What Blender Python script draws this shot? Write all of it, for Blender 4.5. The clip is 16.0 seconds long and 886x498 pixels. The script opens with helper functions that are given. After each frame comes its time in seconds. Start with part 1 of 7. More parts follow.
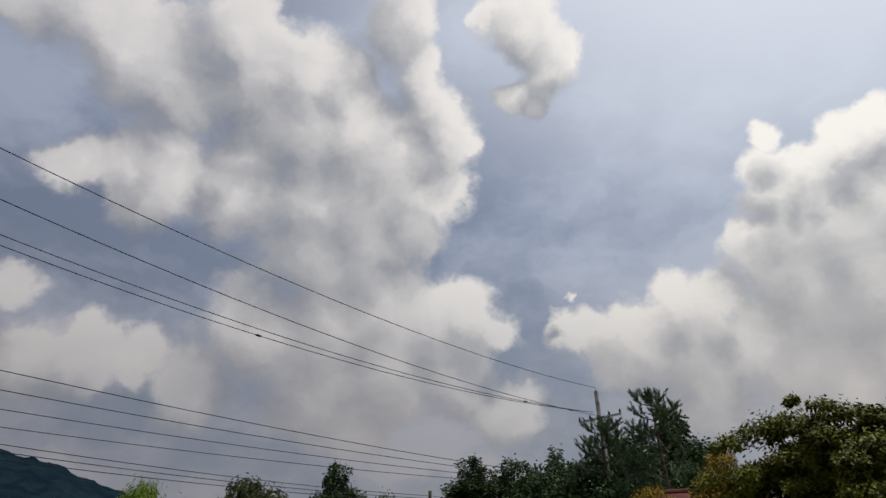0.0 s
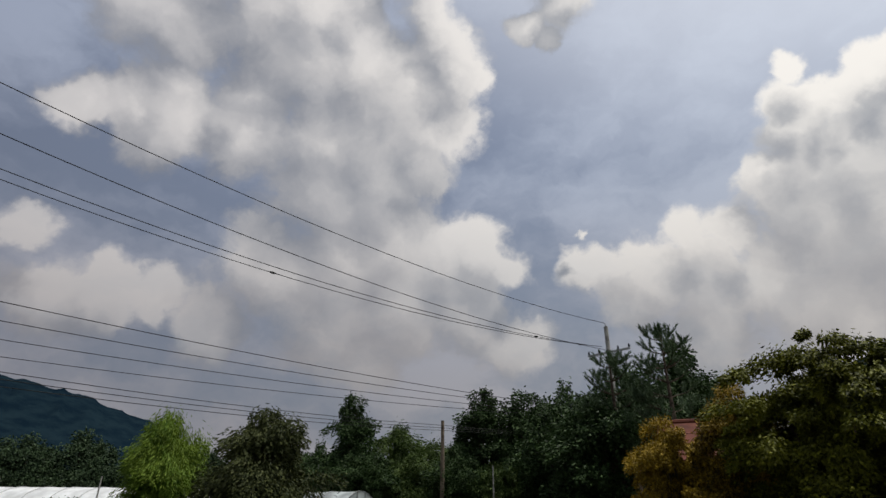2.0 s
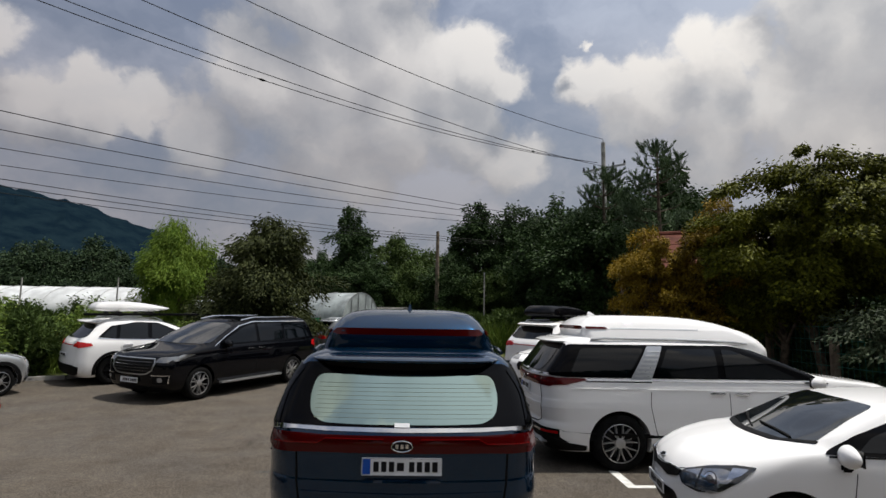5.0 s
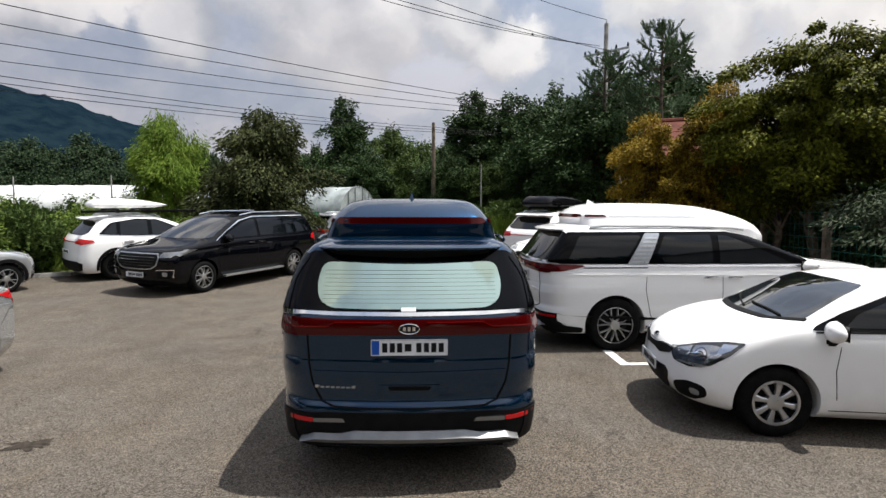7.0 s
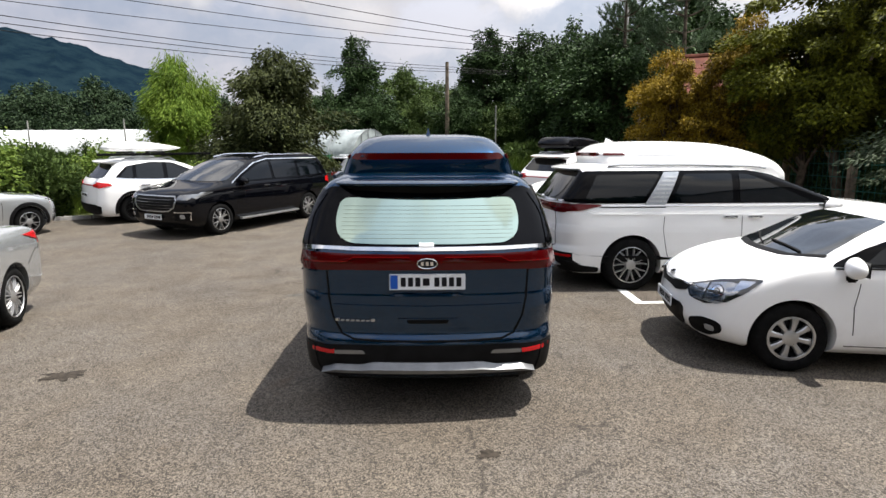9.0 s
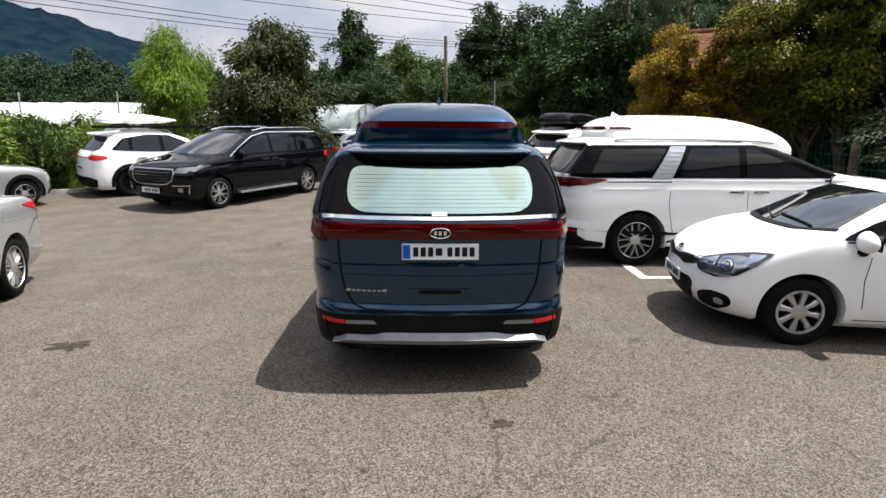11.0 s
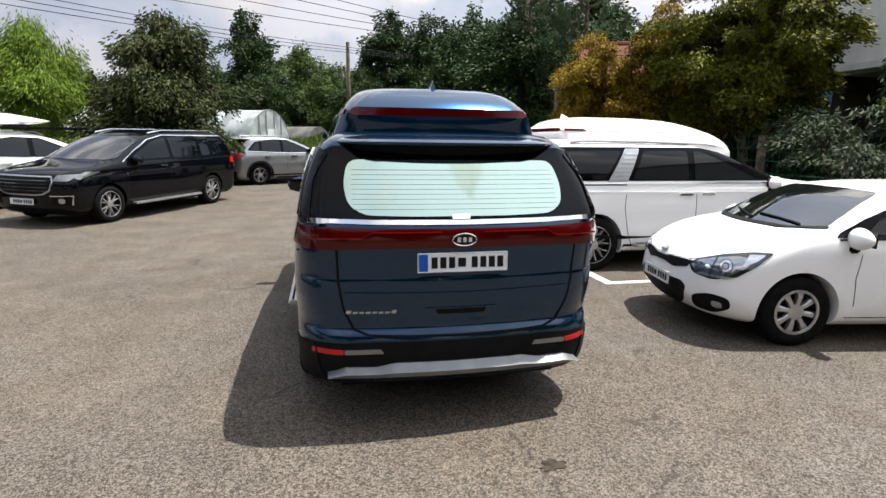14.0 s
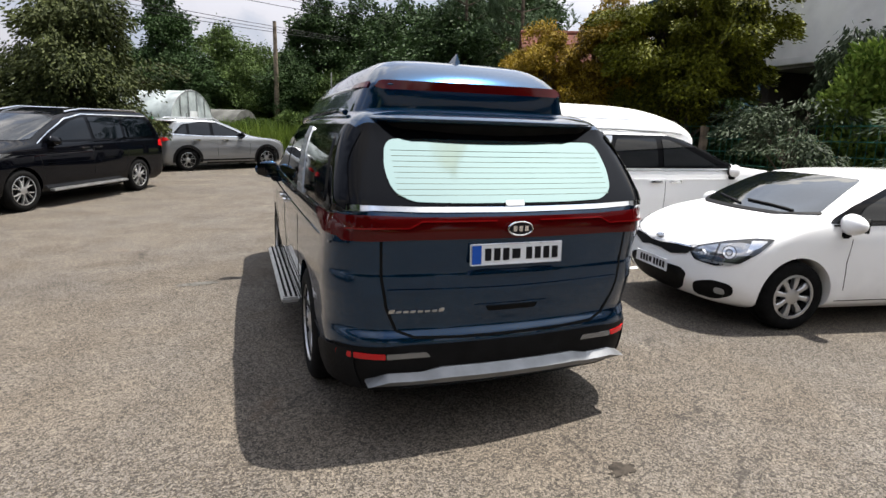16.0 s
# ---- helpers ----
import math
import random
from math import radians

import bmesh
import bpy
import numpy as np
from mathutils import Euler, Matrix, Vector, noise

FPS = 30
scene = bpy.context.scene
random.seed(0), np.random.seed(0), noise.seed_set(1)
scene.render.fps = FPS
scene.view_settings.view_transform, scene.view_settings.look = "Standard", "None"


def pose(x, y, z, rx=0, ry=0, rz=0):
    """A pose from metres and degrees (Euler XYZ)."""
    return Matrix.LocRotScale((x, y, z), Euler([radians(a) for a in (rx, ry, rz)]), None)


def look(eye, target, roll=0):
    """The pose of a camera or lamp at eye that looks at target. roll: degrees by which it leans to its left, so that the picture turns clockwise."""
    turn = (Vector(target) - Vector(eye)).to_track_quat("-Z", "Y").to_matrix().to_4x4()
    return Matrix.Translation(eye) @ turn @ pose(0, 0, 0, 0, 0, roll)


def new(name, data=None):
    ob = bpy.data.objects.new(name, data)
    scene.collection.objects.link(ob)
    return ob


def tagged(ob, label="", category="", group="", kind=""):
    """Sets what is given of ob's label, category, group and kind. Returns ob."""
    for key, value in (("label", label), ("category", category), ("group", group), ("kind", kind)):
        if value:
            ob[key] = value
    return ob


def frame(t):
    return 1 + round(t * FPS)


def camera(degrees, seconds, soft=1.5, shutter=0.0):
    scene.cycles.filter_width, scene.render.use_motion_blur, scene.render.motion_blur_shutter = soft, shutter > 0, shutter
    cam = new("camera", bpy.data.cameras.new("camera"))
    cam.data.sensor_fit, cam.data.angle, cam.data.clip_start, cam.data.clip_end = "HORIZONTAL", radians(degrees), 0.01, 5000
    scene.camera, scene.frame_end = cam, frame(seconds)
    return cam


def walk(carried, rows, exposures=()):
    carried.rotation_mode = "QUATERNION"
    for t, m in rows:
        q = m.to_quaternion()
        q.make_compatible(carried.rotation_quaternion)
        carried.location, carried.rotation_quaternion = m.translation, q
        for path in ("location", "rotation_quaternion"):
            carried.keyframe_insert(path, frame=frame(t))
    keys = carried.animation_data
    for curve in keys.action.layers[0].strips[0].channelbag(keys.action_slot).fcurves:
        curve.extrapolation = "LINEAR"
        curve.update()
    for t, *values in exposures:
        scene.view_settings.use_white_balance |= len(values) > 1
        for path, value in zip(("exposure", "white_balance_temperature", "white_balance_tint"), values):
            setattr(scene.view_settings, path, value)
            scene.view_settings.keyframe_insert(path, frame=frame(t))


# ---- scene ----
cam = camera(76.9, 16.0)
PATH = [
    (0, (0.246, -3.934, 2.081), (0.304, -2.235, 3.136), 0.2),
    (0.5, (0.24, -3.888, 2.078), (0.294, -2.168, 3.097), 0.1),
    (1, (0.244, -3.911, 2.07), (0.278, -2.175, 3.062), 0.1),
    (1.5, (0.258, -3.873, 2.062), (0.283, -2.102, 2.993), 0.4),
    (2, (0.205, -3.843, 2.08), (0.229, -2.038, 2.941), 0.5),
    (2.5, (0.168, -3.853, 2.081), (0.197, -2.001, 2.835), 0.1),
    (3, (0.167, -3.85, 2.071), (0.193, -1.972, 2.759), 0.4),
    (3.5, (0.151, -3.816, 2.037), (0.182, -1.907, 2.63), 0.8),
    (4, (0.159, -3.828, 2.004), (0.203, -1.885, 2.474), 0.8),
    (4.2, (0.159, -3.811, 1.998), (0.208, -1.856, 2.414), 1.2),
    (6.3, (0.102, -3.73, 1.976), (0.157, -1.731, 2.003), 0.4),
    (6.5, (0.102, -3.723, 1.97), (0.155, -1.724, 1.963), 0.4),
    (7, (0.092, -3.716, 1.946), (0.164, -1.723, 1.803), 0.1),
    (7.5, (0.089, -3.714, 1.921), (0.151, -1.731, 1.674), 0.3),
    (8, (0.085, -3.711, 1.904), (0.129, -1.734, 1.608), 0.3),
    (8.5, (0.073, -3.707, 1.882), (0.115, -1.737, 1.537), 0.3),
    (9, (0.064, -3.721, 1.88), (0.087, -1.75, 1.541), -0.2),
    (11.3, (-0.08, -3.659, 1.799), (-0.031, -1.704, 1.376), 0.5),
    (11.5, (-0.097, -3.623, 1.788), (-0.021, -1.67, 1.364), 0.9),
    (12, (-0.176, -3.513, 1.76), (-0.042, -1.561, 1.344), -1.0),
    (12.5, (-0.296, -3.417, 1.774), (-0.132, -1.462, 1.385), 1.0),
    (13, (-0.454, -3.307, 1.75), (-0.174, -1.363, 1.377), 0.8),
    (13.5, (-0.603, -3.158, 1.682), (-0.282, -1.218, 1.316), 0.2),
    (14, (-0.752, -2.967, 1.667), (-0.341, -1.046, 1.293), 0.7),
    (14.5, (-0.916, -2.827, 1.637), (-0.393, -0.932, 1.269), 1.3),
    (15, (-1.076, -2.689, 1.631), (-0.524, -0.804, 1.256), 1.9),
    (15.5, (-1.2, -2.555, 1.607), (-0.602, -0.69, 1.202), 1.4),
    (16, (-1.313, -2.483, 1.605), (-0.64, -0.644, 1.195), 1.6),
]
EXPOSURES = [(0, -0.46), (3.2, -0.46), (4.2, -0.42), (6.3, 0.24), (7.5, 0.62), (9.0, 0.85), (16.0, 0.95)]
walk(cam, [(t, look(e, g, r)) for t, e, g, r in PATH], EXPOSURES)

# ---- light ----
SUN = Vector((0.36, 0.06, 1.0)).normalized()
sun = new("sun", bpy.data.lights.new("sun", "SUN"))
sun.data.energy, sun.data.angle, sun.data.color = 5.0, radians(0.6), (1.0, 0.95, 0.88)
sun.matrix_world = look((0, 0, 0), -SUN)


class Nodes:
    """Short hand for building node trees."""

    def __init__(self, tree):
        self.tree = tree
        tree.nodes.clear()

    def add(self, kind, inputs=None, **props):
        n = self.tree.nodes.new(kind)
        for k, v in props.items():
            setattr(n, k, v)
        for k, v in (inputs or {}).items():
            self.put(n.inputs[k], v)
        return n

    def put(self, socket, v):
        if isinstance(v, bpy.types.NodeSocket):
            self.tree.links.new(v, socket)
        else:
            socket.default_value = v

    def math(self, op, a, b=0.0, c=0.0, clamp=False):
        n = self.add("ShaderNodeMath", operation=op, use_clamp=clamp)
        for i, v in enumerate((a, b, c)):
            self.put(n.inputs[i], v)
        return n.outputs[0]

    def vec(self, op, a, b=(0, 0, 0)):
        n = self.add("ShaderNodeVectorMath", operation=op)
        self.put(n.inputs[0], a)
        self.put(n.inputs[1], b)
        return n.outputs["Value"] if op in ("DISTANCE", "LENGTH", "DOT_PRODUCT") else n.outputs[0]

    def scale(self, a, s):
        n = self.add("ShaderNodeVectorMath", operation="SCALE")
        self.put(n.inputs[0], a)
        self.put(n.inputs["Scale"], s)
        return n.outputs[0]

    def noise(self, vector, scale, detail=4.0, rough=0.55, dist=0.0):
        return self.add("ShaderNodeTexNoise", {"Vector": vector, "Scale": scale, "Detail": detail, "Roughness": rough, "Distortion": dist})

    def span(self, v, a, b, lo=0.0, hi=1.0, smooth=True):
        n = self.add("ShaderNodeMapRange", {"Value": v, "From Min": a, "From Max": b, "To Min": lo, "To Max": hi},
                     interpolation_type="SMOOTHSTEP" if smooth else "LINEAR")
        return n.outputs[0]

    def mix(self, f, a, b):
        n = self.add("ShaderNodeMix", data_type="RGBA")
        self.put(n.inputs[0], f)
        for s, v in ((n.inputs[6], a), (n.inputs[7], b)):
            self.put(s, v if isinstance(v, bpy.types.NodeSocket) or len(v) == 4 else (*v, 1))
        return n.outputs[2]


def toward(az, el):
    a, e = radians(az), radians(el)
    return Vector((math.sin(a) * math.cos(e), math.cos(a) * math.cos(e), math.sin(e)))


world = bpy.data.worlds.new("world")
scene.world = world
world.use_nodes = True
W = Nodes(world.node_tree)
direction = W.add("ShaderNodeTexCoord").outputs["Generated"]
sky = W.add("ShaderNodeTexSky", sky_type="NISHITA", sun_disc=False, sun_elevation=math.asin(SUN.z),
            sun_rotation=math.atan2(SUN.x, SUN.y), air_density=1.0, dust_density=2.5, ozone_density=1.0)
# cumulus masses: azimuth, elevation and radius in degrees
CLOUDS_WEST = [(-47.6, 42.7, 3.3), (-42.2, 45.1, 4.2), (-37.8, 43.9, 4.7), (-32.0, 44.0, 4.0), (-26.4, 49.4, 3.9), (-22.0, 45.7, 5.1),
               (-16.4, 47.8, 3.9), (-11.6, 48.6, 2.2), (-16.7, 42.9, 5.6), (-10.3, 42.7, 4.7), (-5.1, 40.6, 4.0), (-0.9, 37.3, 3.8),
               (-6.9, 36.2, 5.7), (-13.9, 36.0, 5.3), (-12.3, 30.5, 5.3), (-7.1, 31.6, 4.6), (-1.8, 33.6, 2.9), (-3.9, 54.3, 3.2), (-1.4, 49.8, 2.6),
               (0.2, 46.1, 2.9), (1.5, 43.0, 2.5), (-6.4, 52.1, 2.6), (-38.9, 33.1, 2.2), (-34.5, 34.0, 2.4), (-30.4, 37.2, 2.5), (-28.5, 35.0, 3.1),
               (-23.1, 38.0, 2.5), (-22.8, 34.5, 3.8), (-31.7, 32.7, 2.9)]
CLOUDS_HIGH = [(14.9, 52.7, 3.2), (17.0, 48.6, 2.2), (19.5, 50.3, 1.9), (11.9, 47.0, 1.5), (14.2, 45.2, 1.1), (8.9, 54.2, 1.5)]
CLOUDS_LOW = [(-4.7, 25.9, 4.6), (2.0, 25.0, 3.4), (6.2, 25.2, 2.9), (8.9, 23.1, 2.1), (-10.2, 24.5, 5.3), (-11.4, 19.9, 5.7), (-3.7, 20.3, 5.3),
              (3.5, 19.9, 4.2), (-18.0, 22.0, 4.2), (-32.0, 18.9, 2.2), (-32.9, 16.3, 2.7), (-28.5, 17.3, 2.2), (-36.3, 16.3, 3.1),
              (-39.0, 22.4, 2.3), (-11.4, 15.4, 3.3), (-6.7, 13.5, 3.1), (7.5, 16.0, 3.3), (-23.0, 15.6, 3.4)]
CLOUDS_EAST = [(39.5, 36.8, 1.4), (37.9, 33.9, 2.0), (40.9, 33.3, 2.0), (43.1, 32.5, 2.0), (46.6, 33.1, 2.3), (48.9, 34.5, 1.8), (38.3, 30.8, 2.6),
               (34.4, 28.8, 1.6), (37.4, 26.9, 3.9), (42.4, 27.4, 4.5), (39.0, 23.4, 4.2), (43.7, 22.9, 4.5), (48.5, 27.5, 4.7), (27.8, 24.9, 2.4),
               (30.8, 24.3, 2.3), (21.7, 23.1, 2.1), (17.2, 22.0, 2.4), (23.6, 21.2, 3.3), (27.8, 20.6, 3.7), (33.2, 20.2, 3.6), (37.1, 17.9, 4.6),
               (39.4, 13.8, 3.2), (20.3, 18.4, 2.7), (16.8, 26.3, 0.6), (27.5, 15.5, 3.4), (44.8, 17.0, 4.2)]
warp = W.vec("SUBTRACT", W.noise(direction, 5.0, 5.0, 0.58).outputs["Color"], (0.5, 0.5, 0.5))
fray = W.vec("SUBTRACT", W.noise(direction, 24.0, 5.0, 0.6).outputs["Color"], (0.5, 0.5, 0.5))
here = W.vec("ADD", W.vec("ADD", direction, W.scale(warp, 0.115)), W.scale(fray, 0.035))
# a short step across the sky towards the sun
to_sun = W.vec("SUBTRACT", tuple(SUN), W.scale(direction, W.vec("DOT_PRODUCT", direction, tuple(SUN))))
height = W.add("ShaderNodeSeparateXYZ", {"Vector": direction}).outputs["Z"]
# where the named masses end, scattered cumulus goes on over the rest of the sky
elsewhere = W.span(W.vec("DOT_PRODUCT", direction, tuple(toward(0, 26))), 0.62, 0.36)


def mass(at):
    """How deep a cloud stands at a place in the sky."""
    field = None
    for az, el, r in CLOUDS_WEST + CLOUDS_HIGH + CLOUDS_LOW + CLOUDS_EAST:
        d = W.vec("DISTANCE", at, tuple(toward(az, el)))
        one = W.math("MULTIPLY_ADD", d, -0.62 / math.radians(r * 1.10), 0.62)
        field = one if field is None else W.math("SMOOTH_MAX", field, one, 0.30)
    far = W.math("MULTIPLY_ADD", W.noise(at, 1.9, 2.0, 0.5).outputs["Fac"], 6.0, -3.05)
    return W.math("MAXIMUM", field, W.math("MULTIPLY_ADD", W.math("SUBTRACT", elsewhere, 1.0), 4.0, W.math("MINIMUM", far, 0.6)))


def puffs(at):
    """Rounded heads of cumulus, large and small."""
    heads = W.add("ShaderNodeTexVoronoi", {"Vector": at, "Scale": 9.0, "Detail": 3.0, "Roughness": 0.5, "Lacunarity": 2.3}, normalize=True, feature="SMOOTH_F1").outputs["Distance"]
    return W.math("MULTIPLY_ADD", heads, -1.5, 0.55)


body, heads = mass(here), puffs(here)
wisps = W.noise(here, 11.0, 6.0, 0.6).outputs["Fac"]
depth = W.math("ADD", body, W.math("ADD", W.math("MULTIPLY", heads, 0.7), W.math("MULTIPLY_ADD", wisps, 0.7, -0.37)))
cover = W.span(depth, -0.06, 0.27)
# sunlit rims and heads, grey bellies
slope = W.math("SUBTRACT", body, mass(W.vec("ADD", here, W.scale(to_sun, 0.10))))
curl = W.math("SUBTRACT", heads, puffs(W.vec("ADD", here, W.scale(to_sun, 0.022))))
lit = W.math("ADD", W.math("MULTIPLY", slope, 0.80), W.math("MULTIPLY_ADD", curl, 0.52, W.math("MULTIPLY_ADD", wisps, 0.45, -0.20)))
rim = W.math("MULTIPLY", W.span(depth, 0.55, 0.12), W.span(slope, -0.1, 0.5))
lit = W.math("MULTIPLY_ADD", rim, 0.35, lit)
tone = W.span(lit, -0.45, 0.72, 0.0, 1.0)
shade = W.mix(tone, (0.47, 0.495, 0.54), (1.54, 1.47, 1.36))
thick = W.math("MULTIPLY", W.span(depth, 0.35, 0.95), W.span(lit, 0.35, -0.20))
shade = W.mix(W.math("MULTIPLY", thick, 0.65), shade, (0.42, 0.455, 0.51))
# blue air under thin veils, whiter towards the sun
clear = W.vec("MULTIPLY", sky.outputs[0], (0.105, 0.105, 0.105))
streaks = W.noise(W.vec("MULTIPLY", here, (1.0, 1.0, 2.2)), 3.2, 5.0, 0.55).outputs["Fac"]
veil = W.span(streaks, 0.34, 0.68, 0.35, 1.0)
near_sun = W.span(W.vec("DOT_PRODUCT", direction, tuple(SUN)), 0.60, 0.97, 0.0, 0.85)
air = W.mix(veil, clear, (0.68, 0.77, 0.94))
air = W.mix(near_sun, air, (1.24, 1.31, 1.44))
total = W.mix(W.math("MULTIPLY", cover, 0.88), air, shade)
# haze that flattens the lower sky
haze = W.span(height, 0.08, 0.64, 0.80, 0.0)
soft_band = W.mix(W.span(streaks, 0.35, 0.62), (0.335, 0.36, 0.41), (0.52, 0.485, 0.475))
total = W.mix(haze, total, soft_band)
# the sky darkens away from the sun's side
away = W.span(W.vec("DOT_PRODUCT", direction, tuple(Vector((SUN.x, SUN.y, 0)).normalized())), -0.7, 0.75, 0.64, 1.0, False)
total = W.vec("MULTIPLY", total, W.add("ShaderNodeCombineXYZ", {"X": away, "Y": away, "Z": W.math("POWER", away, 0.85)}).outputs[0])
back = W.add("ShaderNodeBackground", {"Color": total, "Strength": 0.92})
W.tree.links.new(back.outputs[0], W.add("ShaderNodeOutputWorld").inputs[0])


# ---- materials ----
def material(name):
    m = bpy.data.materials.new(name)
    m.use_nodes = True
    n = Nodes(m.node_tree)
    out = n.add("ShaderNodeOutputMaterial")
    bsdf = n.add("ShaderNodeBsdfPrincipled")
    n.tree.links.new(bsdf.outputs[0], out.inputs[0])
    return m, n, bsdf


def obj_coord(n):
    return n.add("ShaderNodeTexCoord").outputs["Object"]


def bump(n, bsdf, height, strength, distance):
    b = n.add("ShaderNodeBump", {"Height": height, "Strength": strength, "Distance": distance})
    n.tree.links.new(b.outputs[0], bsdf.inputs["Normal"])


def plain(name, color, rough=0.5, metal=0.0, vary=0.12, scale=6.0, coat=0.0, grain=0.0):
    """A painted or moulded surface with slight soiling and unevenness."""
    m, n, b = material(name)
    co = obj_coord(n)
    big = n.noise(co, scale, 5.0).outputs["Fac"]
    dark = tuple(c * (1 - 2 * vary) for c in color)
    light = tuple(min(1, c * (1 + vary)) for c in color)
    n.put(b.inputs["Base Color"], n.mix(n.span(big, 0.3, 0.7), dark, light))
    n.put(b.inputs["Roughness"], n.span(n.noise(co, scale * 7, 3.0).outputs["Fac"], 0.2, 0.8, max(0.02, rough - 0.07), min(1, rough + 0.07)))
    b.inputs["Metallic"].default_value, b.inputs["Coat Weight"].default_value = metal, coat
    b.inputs["Specular IOR Level"].default_value = 0.12
    if grain:
        bump(n, b, n.noise(co, 60.0, 4.0).outputs["Fac"], 0.3, grain)
    return m


def paint(name, color, metal=0.0, flake=0.0, dusty=0.16, coat=1.0):
    """Car paint under clear coat, with road dust low down the panels."""
    m, n, b = material(name)
    co = obj_coord(n)
    dust = n.noise(co, 2.5, 6.0, 0.65).outputs["Fac"]
    low = n.span(n.add("ShaderNodeSeparateXYZ", {"Vector": co}).outputs["Z"], 0.25, 0.70, dusty, dusty * 0.1)
    mask = n.math("MULTIPLY", n.span(dust, 0.35, 0.75), low)
    n.put(b.inputs["Base Color"], n.mix(mask, color, (0.19, 0.17, 0.145)))
    n.put(b.inputs["Roughness"], n.math("ADD", n.math("MULTIPLY", mask, 0.35), 0.20))
    n.put(b.inputs["Metallic"], metal)
    b.inputs["Specular IOR Level"].default_value = 0.0
    b.inputs["Coat Weight"].default_value, b.inputs["Coat Roughness"].default_value = coat, 0.03
    bump(n, b, n.noise(co, 900.0, 1.0).outputs["Fac"], flake, 0.0004)
    return m


def tinted(name, color, rough=0.02, metal=0.0, coat=0.0, ior=1.75):
    m, n, b = material(name)
    co = obj_coord(n)
    b.inputs["Base Color"].default_value = (*color, 1)
    n.put(b.inputs["Roughness"], n.span(n.noise(co, 3.0, 5.0).outputs["Fac"], 0.3, 0.8, rough, rough + 0.05))
    b.inputs["Metallic"].default_value, b.inputs["IOR"].default_value = metal, ior
    b.inputs["Coat Weight"].default_value = coat
    return m


def leaves(name, low, high, through_light=0.17):
    m, n, b = material(name)
    g = n.add("ShaderNodeNewGeometry")
    co = obj_coord(n)
    tint = n.mix(n.math("POWER", g.outputs["Random Per Island"], 1.5), low, high)
    patch_noise = n.span(n.noise(co, 0.55, 3.0).outputs["Fac"], 0.35, 0.65)
    tint = n.mix(n.math("MULTIPLY", patch_noise, 0.45), tint, high)
    n.put(b.inputs["Base Color"], tint)
    b.inputs["Roughness"].default_value = 0.55
    b.inputs["Specular IOR Level"].default_value = 0.08
    tr = n.add("ShaderNodeBsdfTranslucent", {"Color": tint})
    mx = n.add("ShaderNodeMixShader", {0: through_light})
    n.tree.links.new(b.outputs[0], mx.inputs[1])
    n.tree.links.new(tr.outputs[0], mx.inputs[2])
    for o in n.tree.nodes:
        if o.type == "OUTPUT_MATERIAL":
            n.tree.links.new(mx.outputs[0], o.inputs[0])
    return m


